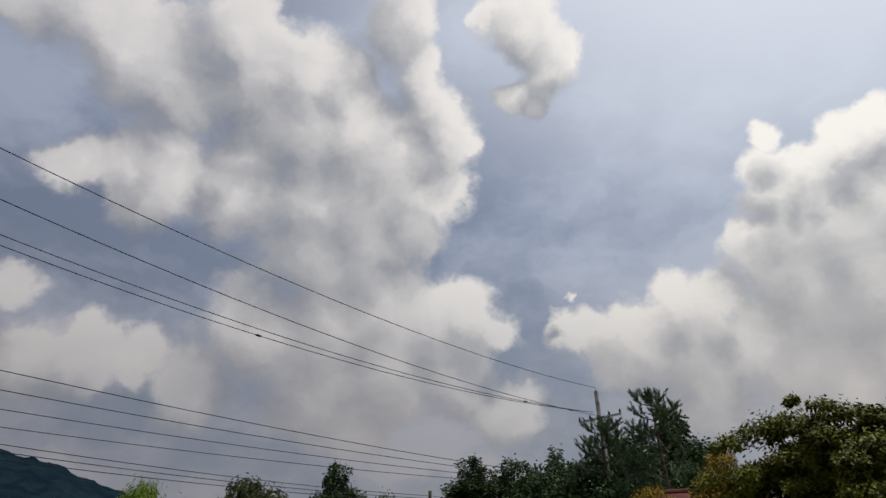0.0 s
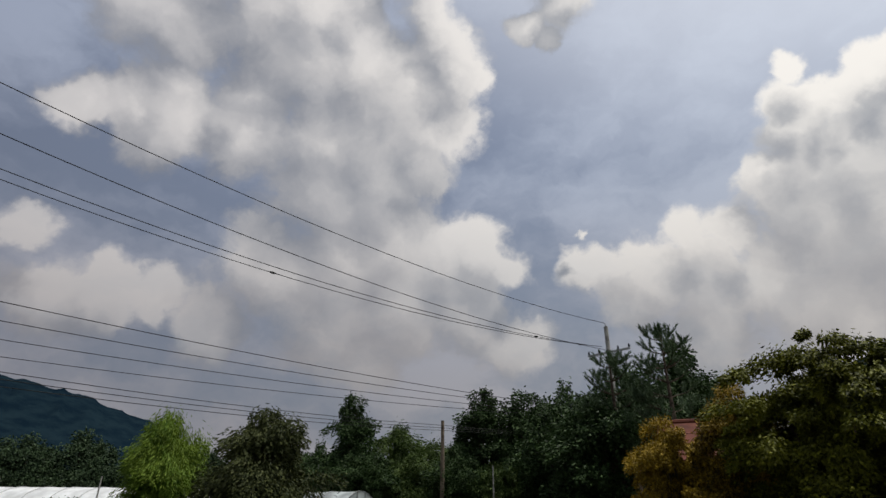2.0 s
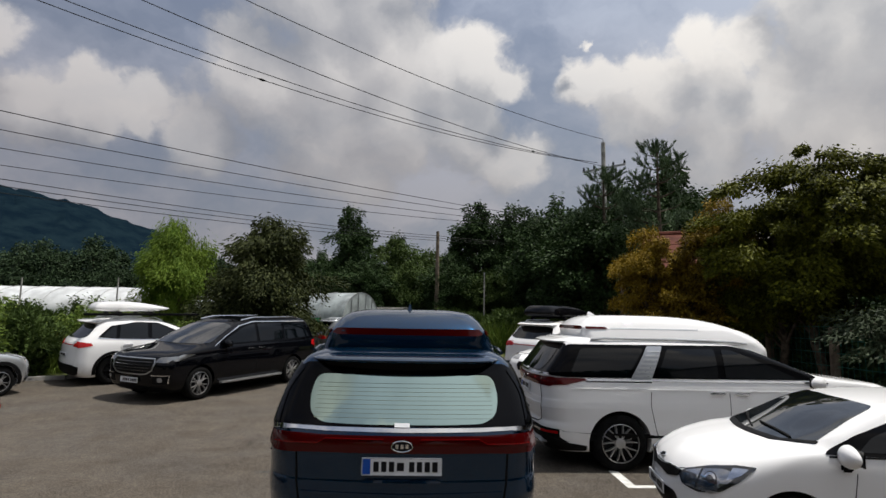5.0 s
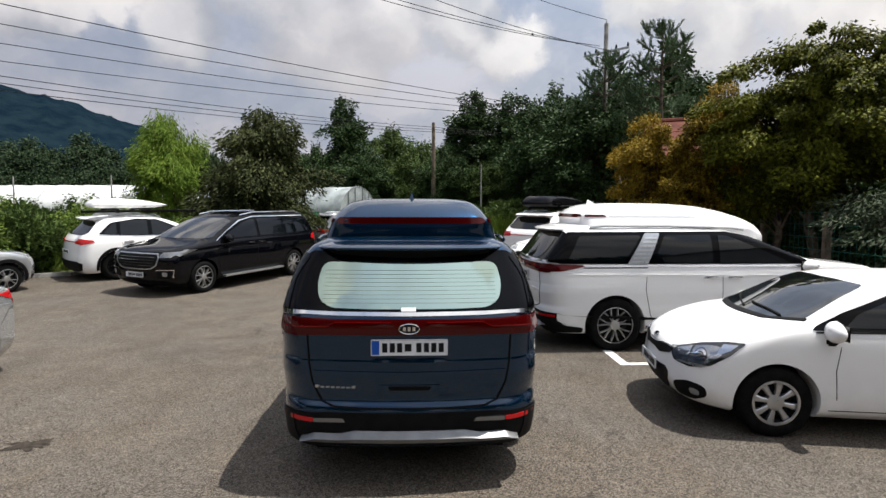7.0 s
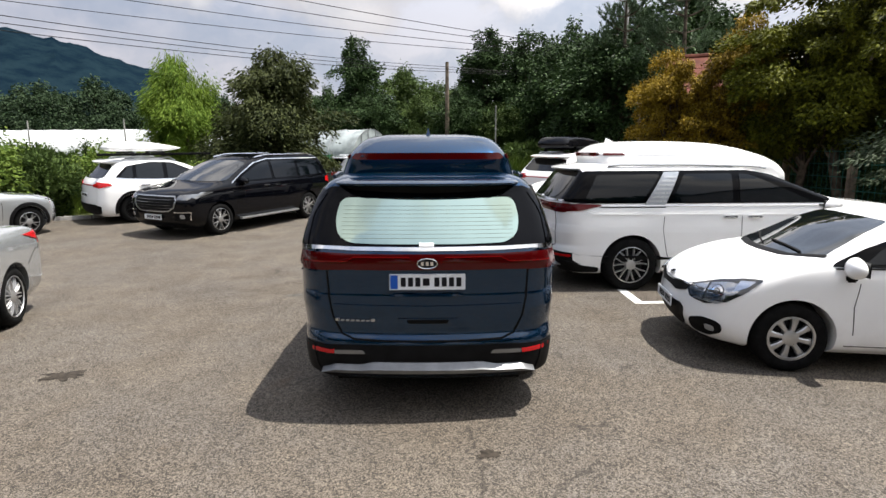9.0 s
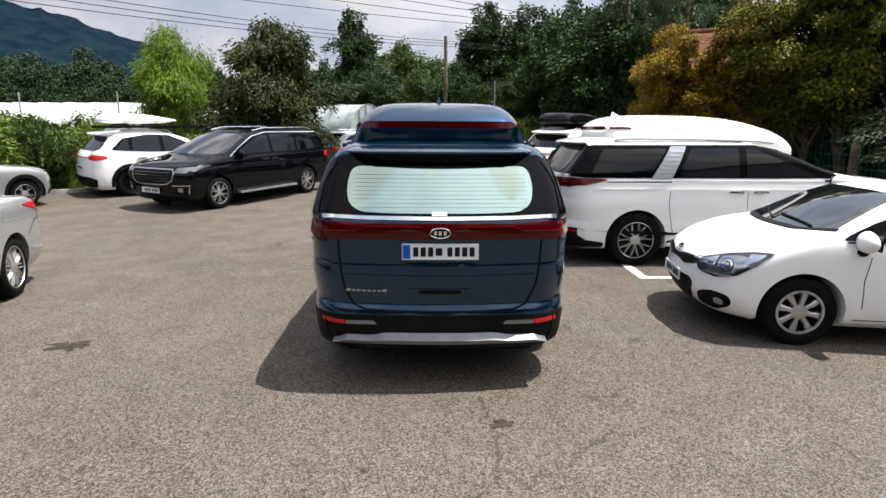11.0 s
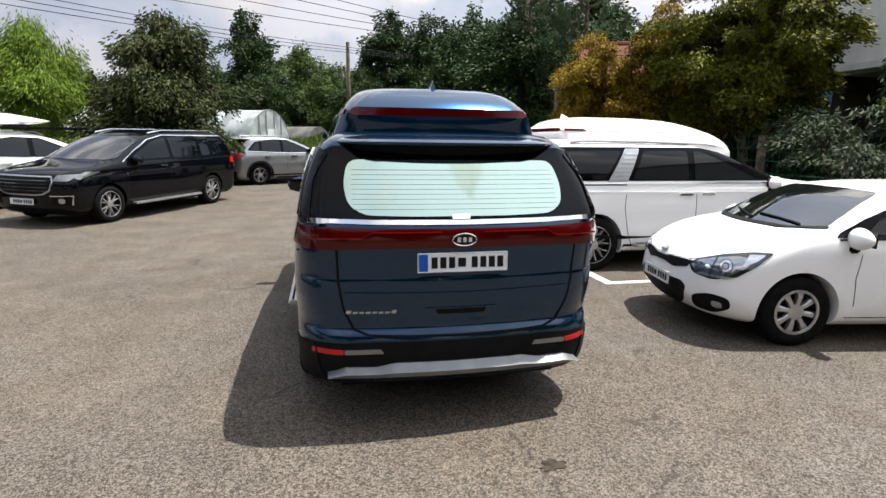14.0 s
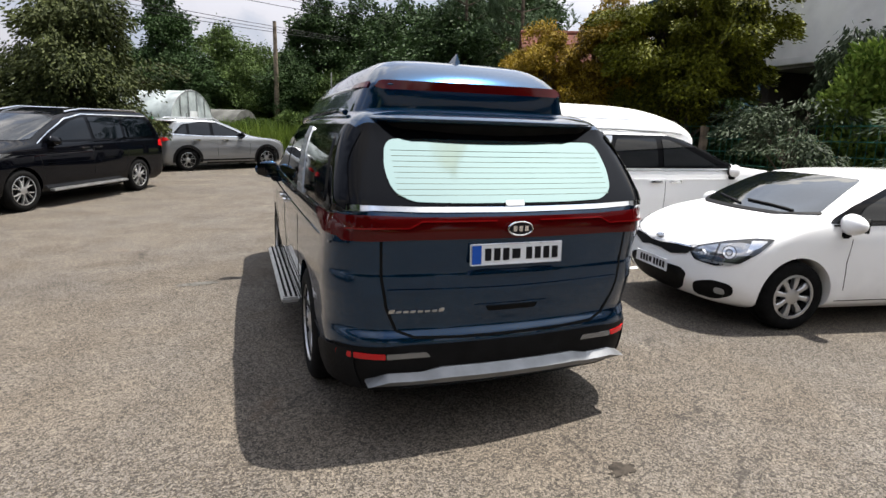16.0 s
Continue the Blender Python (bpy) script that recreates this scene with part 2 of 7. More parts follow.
M = {
    "blue": paint("dark_blue_paint", (0.004, 0.030, 0.074, 1), 0.75, 0.05, 0.03),
    "white": paint("white_paint", (0.88, 0.88, 0.875, 1)),
    "black": paint("black_paint", (0.0015, 0.0018, 0.003, 1), 0.0, 0.0, 0.02, 0.55),
    "silver": paint("silver_paint", (0.52, 0.54, 0.55, 1), 0.7, 0.1),
    "grey": paint("grey_paint", (0.24, 0.25, 0.26, 1), 0.6, 0.1),
    "glass": tinted("tinted_glass", (0.001, 0.002, 0.003), 0.015, 0.0, 0.0, 1.43),
    "screen_glass": tinted("windscreen_glass", (0.004, 0.006, 0.007), 0.015, 0.0, 0.0, 2.0),
    "pillar": plain("ribbed_pillar", (0.40, 0.42, 0.45), 0.35, 0.8, 0.08),
    "film": tinted("reflective_window_film", (0.40, 0.50, 0.43), 0.02, 1.0),
    "frit": tinted("black_glass_border", (0.001, 0.001, 0.0015), 0.05, 0.0, 0.0, 1.22),
    "chrome": plain("chrome", (0.75, 0.76, 0.78), 0.12, 1.0, 0.02),
    "satin": plain("satin_silver", (0.52, 0.53, 0.54), 0.32, 0.9, 0.05),
    "alloy": plain("alloy", (0.50, 0.50, 0.50), 0.33, 0.8, 0.08),
    "darkalloy": plain("dark_alloy", (0.012, 0.012, 0.013), 0.45, 0.3, 0.1),
    "heater": plain("window_heater_line", (0.16, 0.19, 0.14), 0.6),
    "plastic": plain("black_plastic", (0.005, 0.005, 0.0055), 0.6, 0.0, 0.2, 9.0, 0.0, 0.001),
    # brown wall, its colour darkened for the shade under overhang and trees
    "shadewall": plain("brown_wall_shade_in_colour", (0.045, 0.038, 0.032), 0.9, 0.0, 0.25, 1.5, 0.0, 0.004),
    "plaster": plain("tan_plaster", (0.15, 0.125, 0.105), 0.9, 0.0, 0.15, 1.2, 0.0, 0.003),
    "seam": plain("panel_gap", (0.006, 0.006, 0.006), 0.8),
    "rubber": plain("tyre_rubber", (0.006, 0.006, 0.006), 0.85, 0.0, 0.3, 14.0, 0.0, 0.002),
    "red": tinted("red_lens", (0.42, 0.008, 0.010), 0.05, 0.0, 0.0, 1.45),
    "darkred": tinted("dark_red_lens", (0.060, 0.0015, 0.002), 0.05, 0.0, 0.0, 1.38),
    "clear": tinted("clear_lens", (0.30, 0.31, 0.32), 0.06, 0.2, 1.0),
    "lamphouse": tinted("grey_lamp_housing", (0.17, 0.175, 0.18), 0.08, 0.6, 1.0),
    "lampsilver": tinted("silvered_lamp_reflector", (0.42, 0.43, 0.45), 0.10, 0.85, 1.0),
    "lampdark": tinted("dark_lamp_bezel", (0.030, 0.031, 0.033), 0.05, 0.3, 1.0),
    "lampred": tinted("deep_red_lens", (0.16, 0.004, 0.005), 0.05, 0.0, 0.0, 1.42),
    "orange": tinted("amber_lens", (0.5, 0.12, 0.02), 0.08, 0.0, 1.0),
    "plate": plain("number_plate_white", (0.74, 0.76, 0.78), 0.35, 0.0, 0.04),
    "plateblue": plain("plate_blue", (0.02, 0.09, 0.42), 0.35, 0.0, 0.05),
    "ink": plain("plate_black", (0.012, 0.012, 0.015), 0.5),
    "bark": plain("bark", (0.10, 0.08, 0.06), 0.9, 0.0, 0.35, 8.0, 0.0, 0.01),
    "wood": plain("weathered_wood", (0.20, 0.16, 0.12), 0.8, 0.0, 0.25, 5.0, 0.0, 0.004),
    "concrete": plain("concrete", (0.36, 0.35, 0.33), 0.85, 0.0, 0.2, 3.0, 0.0, 0.004),
    "stucco": plain("white_render", (0.80, 0.79, 0.77), 0.85, 0.0, 0.08, 0.9, 0.0, 0.003),
    "rooftile": plain("red_roof", (0.105, 0.034, 0.022), 0.8, 0.0, 0.2, 2.0, 0.0, 0.004),
    "greyroof": plain("grey_roof", (0.24, 0.23, 0.21), 0.8, 0.0, 0.15, 2.0),
    "vinyl": plain("greenhouse_vinyl", (0.62, 0.64, 0.64), 0.4, 0.0, 0.12, 1.2),
    "vinylgrey": plain("old_greenhouse_vinyl", (0.36, 0.40, 0.40), 0.45, 0.0, 0.2, 1.5),
    "skid": plain("silver_trim", (0.21, 0.215, 0.22), 0.42, 0.7, 0.08),
    "netting": plain("dark_shade_net", (0.12, 0.12, 0.11), 0.8, 0.0, 0.2, 2.0),
    "steel": plain("galvanised_steel", (0.42, 0.43, 0.43), 0.45, 0.6, 0.12),
    "greenpanel": plain("green_sheet", (0.03, 0.20, 0.09), 0.5, 0.0, 0.15, 2.0),
    "greymetal": plain("corrugated_sheet", (0.42, 0.46, 0.43), 0.5, 0.2, 0.15, 2.0),
    "terracotta": plain("red_plastic_pot", (0.42, 0.06, 0.03), 0.5),
    "bluetarp": plain("blue_plastic", (0.02, 0.10, 0.45), 0.5),
    "wire": plain("cable_black", (0.02, 0.02, 0.02), 0.6),
    "fencegreen": plain("green_mesh_paint", (0.03, 0.14, 0.11), 0.5, 0.1),
    "lineWhite": plain("road_paint_white", (0.66, 0.66, 0.63), 0.8, 0.0, 0.12, 9.0),
    "leaf_dark": leaves("leaf_dark", (0.008, 0.018, 0.006), (0.058, 0.100, 0.034), 0.10),
    "leaf_mid": leaves("leaf_mid", (0.014, 0.030, 0.008), (0.105, 0.155, 0.042), 0.12),
    "leaf_willow": leaves("leaf_willow", (0.055, 0.11, 0.010), (0.165, 0.235, 0.032)),
    "leaf_maple": leaves("leaf_maple", (0.030, 0.020, 0.003), (0.330, 0.225, 0.020), 0.12),
    "leaf_maplegreen": leaves("leaf_maple_green", (0.005, 0.010, 0.002), (0.155, 0.165, 0.015), 0.05),
    "leaf_orchard": leaves("leaf_orchard", (0.010, 0.017, 0.006), (0.072, 0.084, 0.028), 0.12),
    "leaf_pine": leaves("leaf_pine", (0.030, 0.055, 0.028), (0.110, 0.160, 0.085), 0.1),
    # far leaves: darker and bluer, distance haze mixed into their colour
    "leaf_far_haze": leaves("leaf_far_haze", (0.008, 0.017, 0.009), (0.045, 0.074, 0.033), 0.1),
    # leaf colour lowered to carry the canopy shade these plants stand in
    "leaf_sumac": leaves("leaf_sumac", (0.010, 0.018, 0.008), (0.062, 0.082, 0.046), 0.10),
    "leaf_weed": leaves("leaf_weed", (0.040, 0.080, 0.010), (0.160, 0.215, 0.042)),
    "petal": leaves("petal", (0.45, 0.12, 0.25), (0.75, 0.55, 0.62)),
}


def asphalt():
    """Old asphalt: pale rounded gravel in dark binder, worn lighter, browner and greyer in patches."""
    m, n, b = material("worn_asphalt")
    co = obj_coord(n)
    grit = n.add("ShaderNodeTexVoronoi", {"Vector": co, "Scale": 98.0, "Randomness": 1.0})
    grit_value = n.add("ShaderNodeSeparateColor", {"Color": grit.outputs["Color"]}).outputs[0]
    fine_grit = n.add("ShaderNodeTexVoronoi", {"Vector": co, "Scale": 190.0, "Randomness": 1.0})
    fine_value = n.add("ShaderNodeSeparateColor", {"Color": fine_grit.outputs["Color"]}).outputs[1]
    stain = n.noise(co, 0.40, 6.0, 0.6).outputs["Fac"]
    blot = n.noise(co, 1.7, 6.0, 0.65).outputs["Fac"]
    hue = n.noise(n.vec("ADD", co, (7.0, 3.0, 0.0)), 0.8, 4.0, 0.6).outputs["Fac"]
    base = n.mix(n.span(stain, 0.32, 0.68), (0.034, 0.027, 0.020), (0.066, 0.056, 0.045))
    base = n.mix(n.math("MULTIPLY", n.span(blot, 0.48, 0.70), 0.6), base, (0.036, 0.027, 0.020))
    stone = n.mix(n.span(hue, 0.35, 0.65), (0.176, 0.158, 0.139), (0.190, 0.156, 0.118))
    worn = n.span(blot, 0.25, 0.70, 0.95, 0.45)
    base = n.mix(n.math("MULTIPLY", n.span(grit_value, 0.45, 0.85), worn), base, stone)
    base = n.mix(n.math("MULTIPLY", n.span(grit_value, 0.36, 0.02), 0.75), base, (0.015, 0.013, 0.011))
    base = n.mix(n.math("MULTIPLY", n.span(fine_value, 0.70, 0.95), 0.62), base, (0.26, 0.22, 0.17))
    base = n.mix(n.math("MULTIPLY", n.span(fine_value, 0.25, 0.05), 0.58), base, (0.015, 0.013, 0.011))
    clump = n.noise(co, 52.0, 3.0, 0.6).outputs["Fac"]
    base = n.mix(n.math("MULTIPLY", n.span(clump, 0.50, 0.34), 0.36), base, (0.017, 0.014, 0.011))
    base = n.mix(n.math("MULTIPLY", n.span(clump, 0.52, 0.68), 0.42), base, stone)
    rust = n.math("MULTIPLY", n.span(n.noise(n.vec("ADD", co, (31.0, 0.0, 0.0)), 0.9, 5.0, 0.65).outputs["Fac"], 0.64, 0.76), 0.35)
    base = n.mix(rust, base, (0.115, 0.060, 0.026))
    bent = n.vec("ADD", co, n.scale(n.noise(co, 1.4, 5.0, 0.6).outputs["Color"], 0.8))
    crack = n.add("ShaderNodeTexVoronoi", {"Vector": bent, "Scale": 0.33}, feature="DISTANCE_TO_EDGE").outputs["Distance"]
    line = n.math("MULTIPLY", n.span(crack, 0.006, 0.0), n.span(n.noise(co, 0.7, 3.0).outputs["Fac"], 0.46, 0.56))
    base = n.mix(n.math("MULTIPLY", line, 0.6), base, (0.016, 0.013, 0.011))
    n.put(b.inputs["Base Color"], base)
    n.put(b.inputs["Roughness"], n.span(blot, 0.2, 0.8, 0.70, 0.90))
    b.inputs["Specular IOR Level"].default_value = 0.3
    bump(n, b, n.math("ADD", grit_value, n.math("MULTIPLY", fine_value, 0.5)), 0.8, 0.005)
    return m


def soil():
    m, n, b = material("grassy_soil")
    co = obj_coord(n)
    a = n.noise(co, 0.6, 6.0).outputs["Fac"]
    c = n.noise(co, 9.0, 5.0, 0.7).outputs["Fac"]
    base = n.mix(n.span(a, 0.35, 0.65), (0.045, 0.075, 0.018), (0.09, 0.10, 0.035))
    n.put(b.inputs["Base Color"], n.mix(n.span(c, 0.45, 0.7), base, (0.10, 0.08, 0.05)))
    b.inputs["Roughness"].default_value = 0.95
    b.inputs["Specular IOR Level"].default_value = 0.1
    bump(n, b, c, 0.8, 0.05)
    return m


M["asphalt"], M["soil"] = asphalt(), soil()


# ---- geometry helpers ----
def mesh_of(name, bm, mat=None, smooth=False, sharp=35.0):
    me = bpy.data.meshes.new(name)
    bm.to_mesh(me)
    bm.free()
    for m in (mat if isinstance(mat, (list, tuple)) else [mat]):
        if m:
            me.materials.append(m)
    if smooth:
        me.polygons.foreach_set("use_smooth", [True] * len(me.polygons))
        me.set_sharp_from_angle(angle=radians(sharp))
    return me


def part(name, bm, mat, parent, label="", smooth=False, at=None, sharp=35.0):
    ob = new(name, mesh_of(name, bm, mat, smooth, sharp))
    ob.parent = parent
    if at is not None:
        ob.matrix_basis = at
    if label:
        tagged(ob, label)
    return ob


def thing(name, m, label, category, group="", kind=""):
    ob = new(name)
    ob.empty_display_size = 0.3
    ob.matrix_basis = m
    return tagged(ob, label, category, group, kind)


def solid(name, bm, mat, label, category, m=None, kind="", group="", smooth=False):
    ob = new(name, mesh_of(name, bm, mat, smooth))
    if m is not None:
        ob.matrix_basis = m
    return tagged(ob, label, category, group, kind)


def box(bm, x0, x1, y0, y1, z0, z1, bevel=0.0):
    made = bmesh.ops.create_cube(bm, size=1, matrix=Matrix.Translation(((x0 + x1) / 2, (y0 + y1) / 2, (z0 + z1) / 2)) @
                                 Matrix.Diagonal((abs(x1 - x0), abs(y1 - y0), abs(z1 - z0), 1)))
    if bevel:
        edges = list({e for v in made["verts"] for e in v.link_edges})
        bmesh.ops.bevel(bm, geom=edges, offset=bevel, segments=2, affect="EDGES")
    return bm


def boxed(x0, x1, y0, y1, z0, z1, bevel=0.0):
    return box(bmesh.new(), x0, x1, y0, y1, z0, z1, bevel)


def tube(bm, points, radii, sides=8, cap=True):
    """A tapered tube along a line of points."""
    pts = [Vector(p) for p in points]
    if not hasattr(radii, "__len__"):
        radii = [radii] * len(pts)
    rings, side = [], None
    for i, p in enumerate(pts):
        d = (pts[min(i + 1, len(pts) - 1)] - pts[max(i - 1, 0)]).normalized()
        if side is None:
            side = d.cross(Vector((0, 0, 1)) if abs(d.z) < 0.9 else Vector((1, 0, 0))).normalized()
        side = (side - d * side.dot(d)).normalized()
        up = d.cross(side)
        rings.append([bm.verts.new(p + radii[i] * (math.cos(a) * side + math.sin(a) * up)) for a in (2 * math.pi * k / sides for k in range(sides))])
    for a, b in zip(rings, rings[1:]):
        for k in range(sides):
            bm.faces.new((a[k], a[(k + 1) % sides], b[(k + 1) % sides], b[k]))
    if cap:
        bm.faces.new(list(reversed(rings[0])))
        bm.faces.new(rings[-1])
    return bm


def lathe(bm, profile, sides=40, axis="Y"):
    """Turns a profile of (radius, along) round an axis; the profile is closed."""
    rings = []
    for k in range(sides):
        a = 2 * math.pi * k / sides
        c, s = math.cos(a), math.sin(a)
        rings.append([bm.verts.new((r * c, h, r * s) if axis == "Y" else (r * c, r * s, h)) for r, h in profile])
    for k in range(sides):
        a, b = rings[k], rings[(k + 1) % sides]
        for i in range(len(profile)):
            j = (i + 1) % len(profile)
            bm.faces.new((a[i], b[i], b[j], a[j]))
    bmesh.ops.recalc_face_normals(bm, faces=bm.faces)
    return bm


def ground_z(x, y):
    """The lot is level where the cars in front stand and rises gently behind and to the west."""
    def soft_ramp(v):
        return 0.5 * (v + math.sqrt(v * v + 4.0)) if v > -30 else 0.0
    far = max(0.0, soft_ramp(y - 6.0) - 0.10)
    west = max(0.0, soft_ramp(-x - 4.5) - 0.15)
    return 0.024 * min(far, 26) + 0.010 * min(west, 14) if y > -12 else 0.0


# ---- cars: x forward from the rear bumper, y to the car's left, z up ----
from mathutils.bvhtree import BVHTree


def glide(rows, steps):
    """Monotone cubic through the rows, each row a level of the body."""
    a = np.array(rows, float)
    d = np.diff(a, axis=0)
    m = np.zeros_like(a)
    m[0], m[-1] = d[0], d[-1]
    both = d[:-1] * d[1:] > 0
    m[1:-1] = np.where(both, 2 * d[:-1] * d[1:] / np.where(both, d[:-1] + d[1:], 1), 0)
    out = []
    for i in range(len(a) - 1):
        for k in range(steps):
            t = k / steps
            out.append((2 * t**3 - 3 * t**2 + 1) * a[i] + (t**3 - 2 * t**2 + t) * m[i] + (3 * t**2 - 2 * t**3) * a[i + 1] + (t**3 - t**2) * m[i + 1])
    out.append(a[-1])
    return out


def outline(z, xr, xf, w, cr, cf, br, bf):
    """Half of a plan outline, from the rear's middle round the left side to the front's middle."""
    pts = []
    cr, cf = min(cr, w * 0.95), min(cf, w * 0.95)
    for k in range(10):
        y = (w - cr) * k / 10
        pts.append((xr + br * (y / w) ** 2, y))
    x0 = xr + br * ((w - cr) / w) ** 2
    for k in range(8):
        a = math.pi / 2 * k / 8
        pts.append((x0 + cr * (1 - math.cos(a)), w - cr + cr * math.sin(a)))
    x1 = xf - bf * ((w - cf) / w) ** 2
    sa, sb = x0 + cr, x1 - cf
    for k in range(30):
        u = k / 30
        pts.append((sa + (sb - sa) * u, w + 0.022 * (1 - (2 * u - 1) ** 2)))
    for k in range(8):
        a = math.pi / 2 * k / 8
        pts.append((sb + cf * math.sin(a), w - cf + cf * math.cos(a)))
    for k in range(11):
        y = (w - cf) * (1 - k / 10)
        pts.append((xf - bf * (y / w) ** 2, y))
    return [(x, y, z) for x, y in pts]


def loft(levels, steps=4):
    """A closed body from plan outlines stacked upwards."""
    bm = bmesh.new()
    rings = []
    for row in glide(levels, steps):
        half = outline(*row)
        left = [bm.verts.new(p) for p in half]
        right = [left[0]] + [bm.verts.new((x, -y, z)) for x, y, z in half[1:-1]] + [left[-1]]
        rings.append((left, right))
    for (la, ra), (lb, rb) in zip(rings, rings[1:]):
        for i in range(len(la) - 1):
            bm.faces.new((la[i], lb[i], lb[i + 1], la[i + 1]))
            bm.faces.new((ra[i], ra[i + 1], rb[i + 1], rb[i]))
    for left, right in (rings[0], rings[-1]):
        n = len(left)
        bm.faces.new((left[0], left[1], right[1]))
        bm.faces.new((left[n - 1], left[n - 2], right[n - 2]))
        for i in range(1, n - 2):
            bm.faces.new((left[i], left[i + 1], right[i + 1], right[i]))
    bmesh.ops.recalc_face_normals(bm, faces=bm.faces)
    return bm


def rounded(points, r=0.04, n=4):
    """A polygon with its corners rounded."""
    out = []
    pts = [Vector(p) for p in points]
    for i, p in enumerate(pts):
        a, b = pts[i - 1] - p, pts[(i + 1) % len(pts)] - p
        rr = min(r, a.length * 0.45, b.length * 0.45)
        s, e = p + a.normalized() * rr, p + b.normalized() * rr
        for k in range(n + 1):
            t = k / n
            out.append((1 - t) ** 2 * s + 2 * t * (1 - t) * p + t * t * e)
    return out


def ribbon(points, width):
    """A polygon along a line, for seams and trim."""
    pts = [Vector(p) for p in points]
    a, b = [], []
    for i, p in enumerate(pts):
        d = (pts[min(i + 1, len(pts) - 1)] - pts[max(i - 1, 0)]).normalized()
        n = Vector((-d.y, d.x)) * width / 2
        a.append(p + n)
        b.append(p - n)
    return a + b[::-1]


def mirrored(points):
    """A shape symmetric about y = 0 from its left half, listed from bottom to top."""
    return [(y, z) for y, z in points] + [(-y, z) for y, z in reversed(points)]


SLANT = math.sqrt(0.5)


class Shell:
    """A body to lay panes, lamps, seams and trim on."""

    def __init__(self, owner, me):
        self.owner = owner
        bm = bmesh.new()
        bm.from_mesh(me)
        self.tree = BVHTree.FromBMesh(bm)
        bm.free()

    def cast(self, p, side):
        if side == "left":
            o, d = Vector((p.x, 3, p.y)), Vector((0, -1, 0))
        elif side == "right":
            o, d = Vector((p.x, -3, p.y)), Vector((0, 1, 0))
        elif side in ("nose_left", "nose_right"):
            s = 1 if side == "nose_left" else -1
            d = Vector((-SLANT, -s * SLANT, 0))
            o = Vector((-SLANT * p.x, s * SLANT * p.x, p.y)) - d * 6
        elif side == "rear":
            o, d = Vector((-3, p.x, p.y)), Vector((1, 0, 0))
        elif side == "front":
            o, d = Vector((9, p.x, p.y)), Vector((-1, 0, 0))
        else:
            o, d = Vector((p.x, p.y, 5)), Vector((0, 0, -1))
        hit, normal, _, _ = self.tree.ray_cast(o, d)
        if hit is None:
            near = self.tree.find_nearest(o + d * (2.05 if side in ("left", "right") else 3.3))
            hit, normal = near[0], near[1]
        return hit, (normal if normal.dot(d) < 0 else -normal)

    def lay(self, name, poly, side, mat, off=0.004, step=0.06, label="", parent=None, sink=0.02):
        """A pane or strip that follows the body."""
        bm = bmesh.new()
        face = bm.faces.new([bm.verts.new((q[0], q[1], 0)) for q in poly])
        lo = [min(q[i] for q in poly) for i in (0, 1)]
        hi = [max(q[i] for q in poly) for i in (0, 1)]
        for i in (0, 1):
            count = int((hi[i] - lo[i]) / step)
            for k in range(1, count + 1):
                c = Vector((0, 0, 0))
                c[i] = lo[i] + (hi[i] - lo[i]) * k / (count + 1)
                nrm = Vector((1, 0, 0)) if i == 0 else Vector((0, 1, 0))
                bmesh.ops.bisect_plane(bm, geom=bm.verts[:] + bm.edges[:] + bm.faces[:], plane_co=c, plane_no=nrm, dist=1e-5)
        normals = {}
        for v in bm.verts:
            hit, nrm = self.cast(Vector((v.co.x, v.co.y)), side)
            normals[v] = nrm
            v.co = hit + nrm * off
        rim = [e for e in bm.edges if len(e.link_faces) == 1]
        low = {}
        for e in rim:
            for v in e.verts:
                if v not in low:
                    low[v] = bm.verts.new(v.co - normals[v] * (off + sink))
        for e in rim:
            a, b = e.verts
            bm.faces.new((a, b, low[b], low[a]))
        bmesh.ops.recalc_face_normals(bm, faces=bm.faces)
        return part(name, bm, mat, parent or self.owner, label, smooth=True, sharp=40)

    def both(self, name, poly, mat, **kw):
        return self.lay(name, poly, "left", mat, **kw), self.lay(name, poly, "right", mat, **kw)


def cut_arches(bm, wheels, r, half):
    """Cuts the wheel arches out of a body."""
    ob = new("body_work", mesh_of("body_work", bm, None))
    cutters = []
    for x, z in wheels:
        for s in (1, -1):
            c = bmesh.new()
            bmesh.ops.create_cone(c, cap_ends=True, segments=48, radius1=r, radius2=r, depth=0.62,
                                  matrix=pose(x, s * (half + 0.05), z, 90))
            k = new("arch_work", mesh_of("arch_work", c, None))
            mod = ob.modifiers.new("arch", "BOOLEAN")
            mod.operation, mod.object, mod.solver = "DIFFERENCE", k, "EXACT"
            cutters.append(k)
    me = bpy.data.meshes.new_from_object(ob.evaluated_get(bpy.context.evaluated_depsgraph_get()))
    for k in (ob, *cutters):
        old = k.data
        bpy.data.objects.remove(k)
        bpy.data.meshes.remove(old)
    return me


WHEEL_MESHES = {}


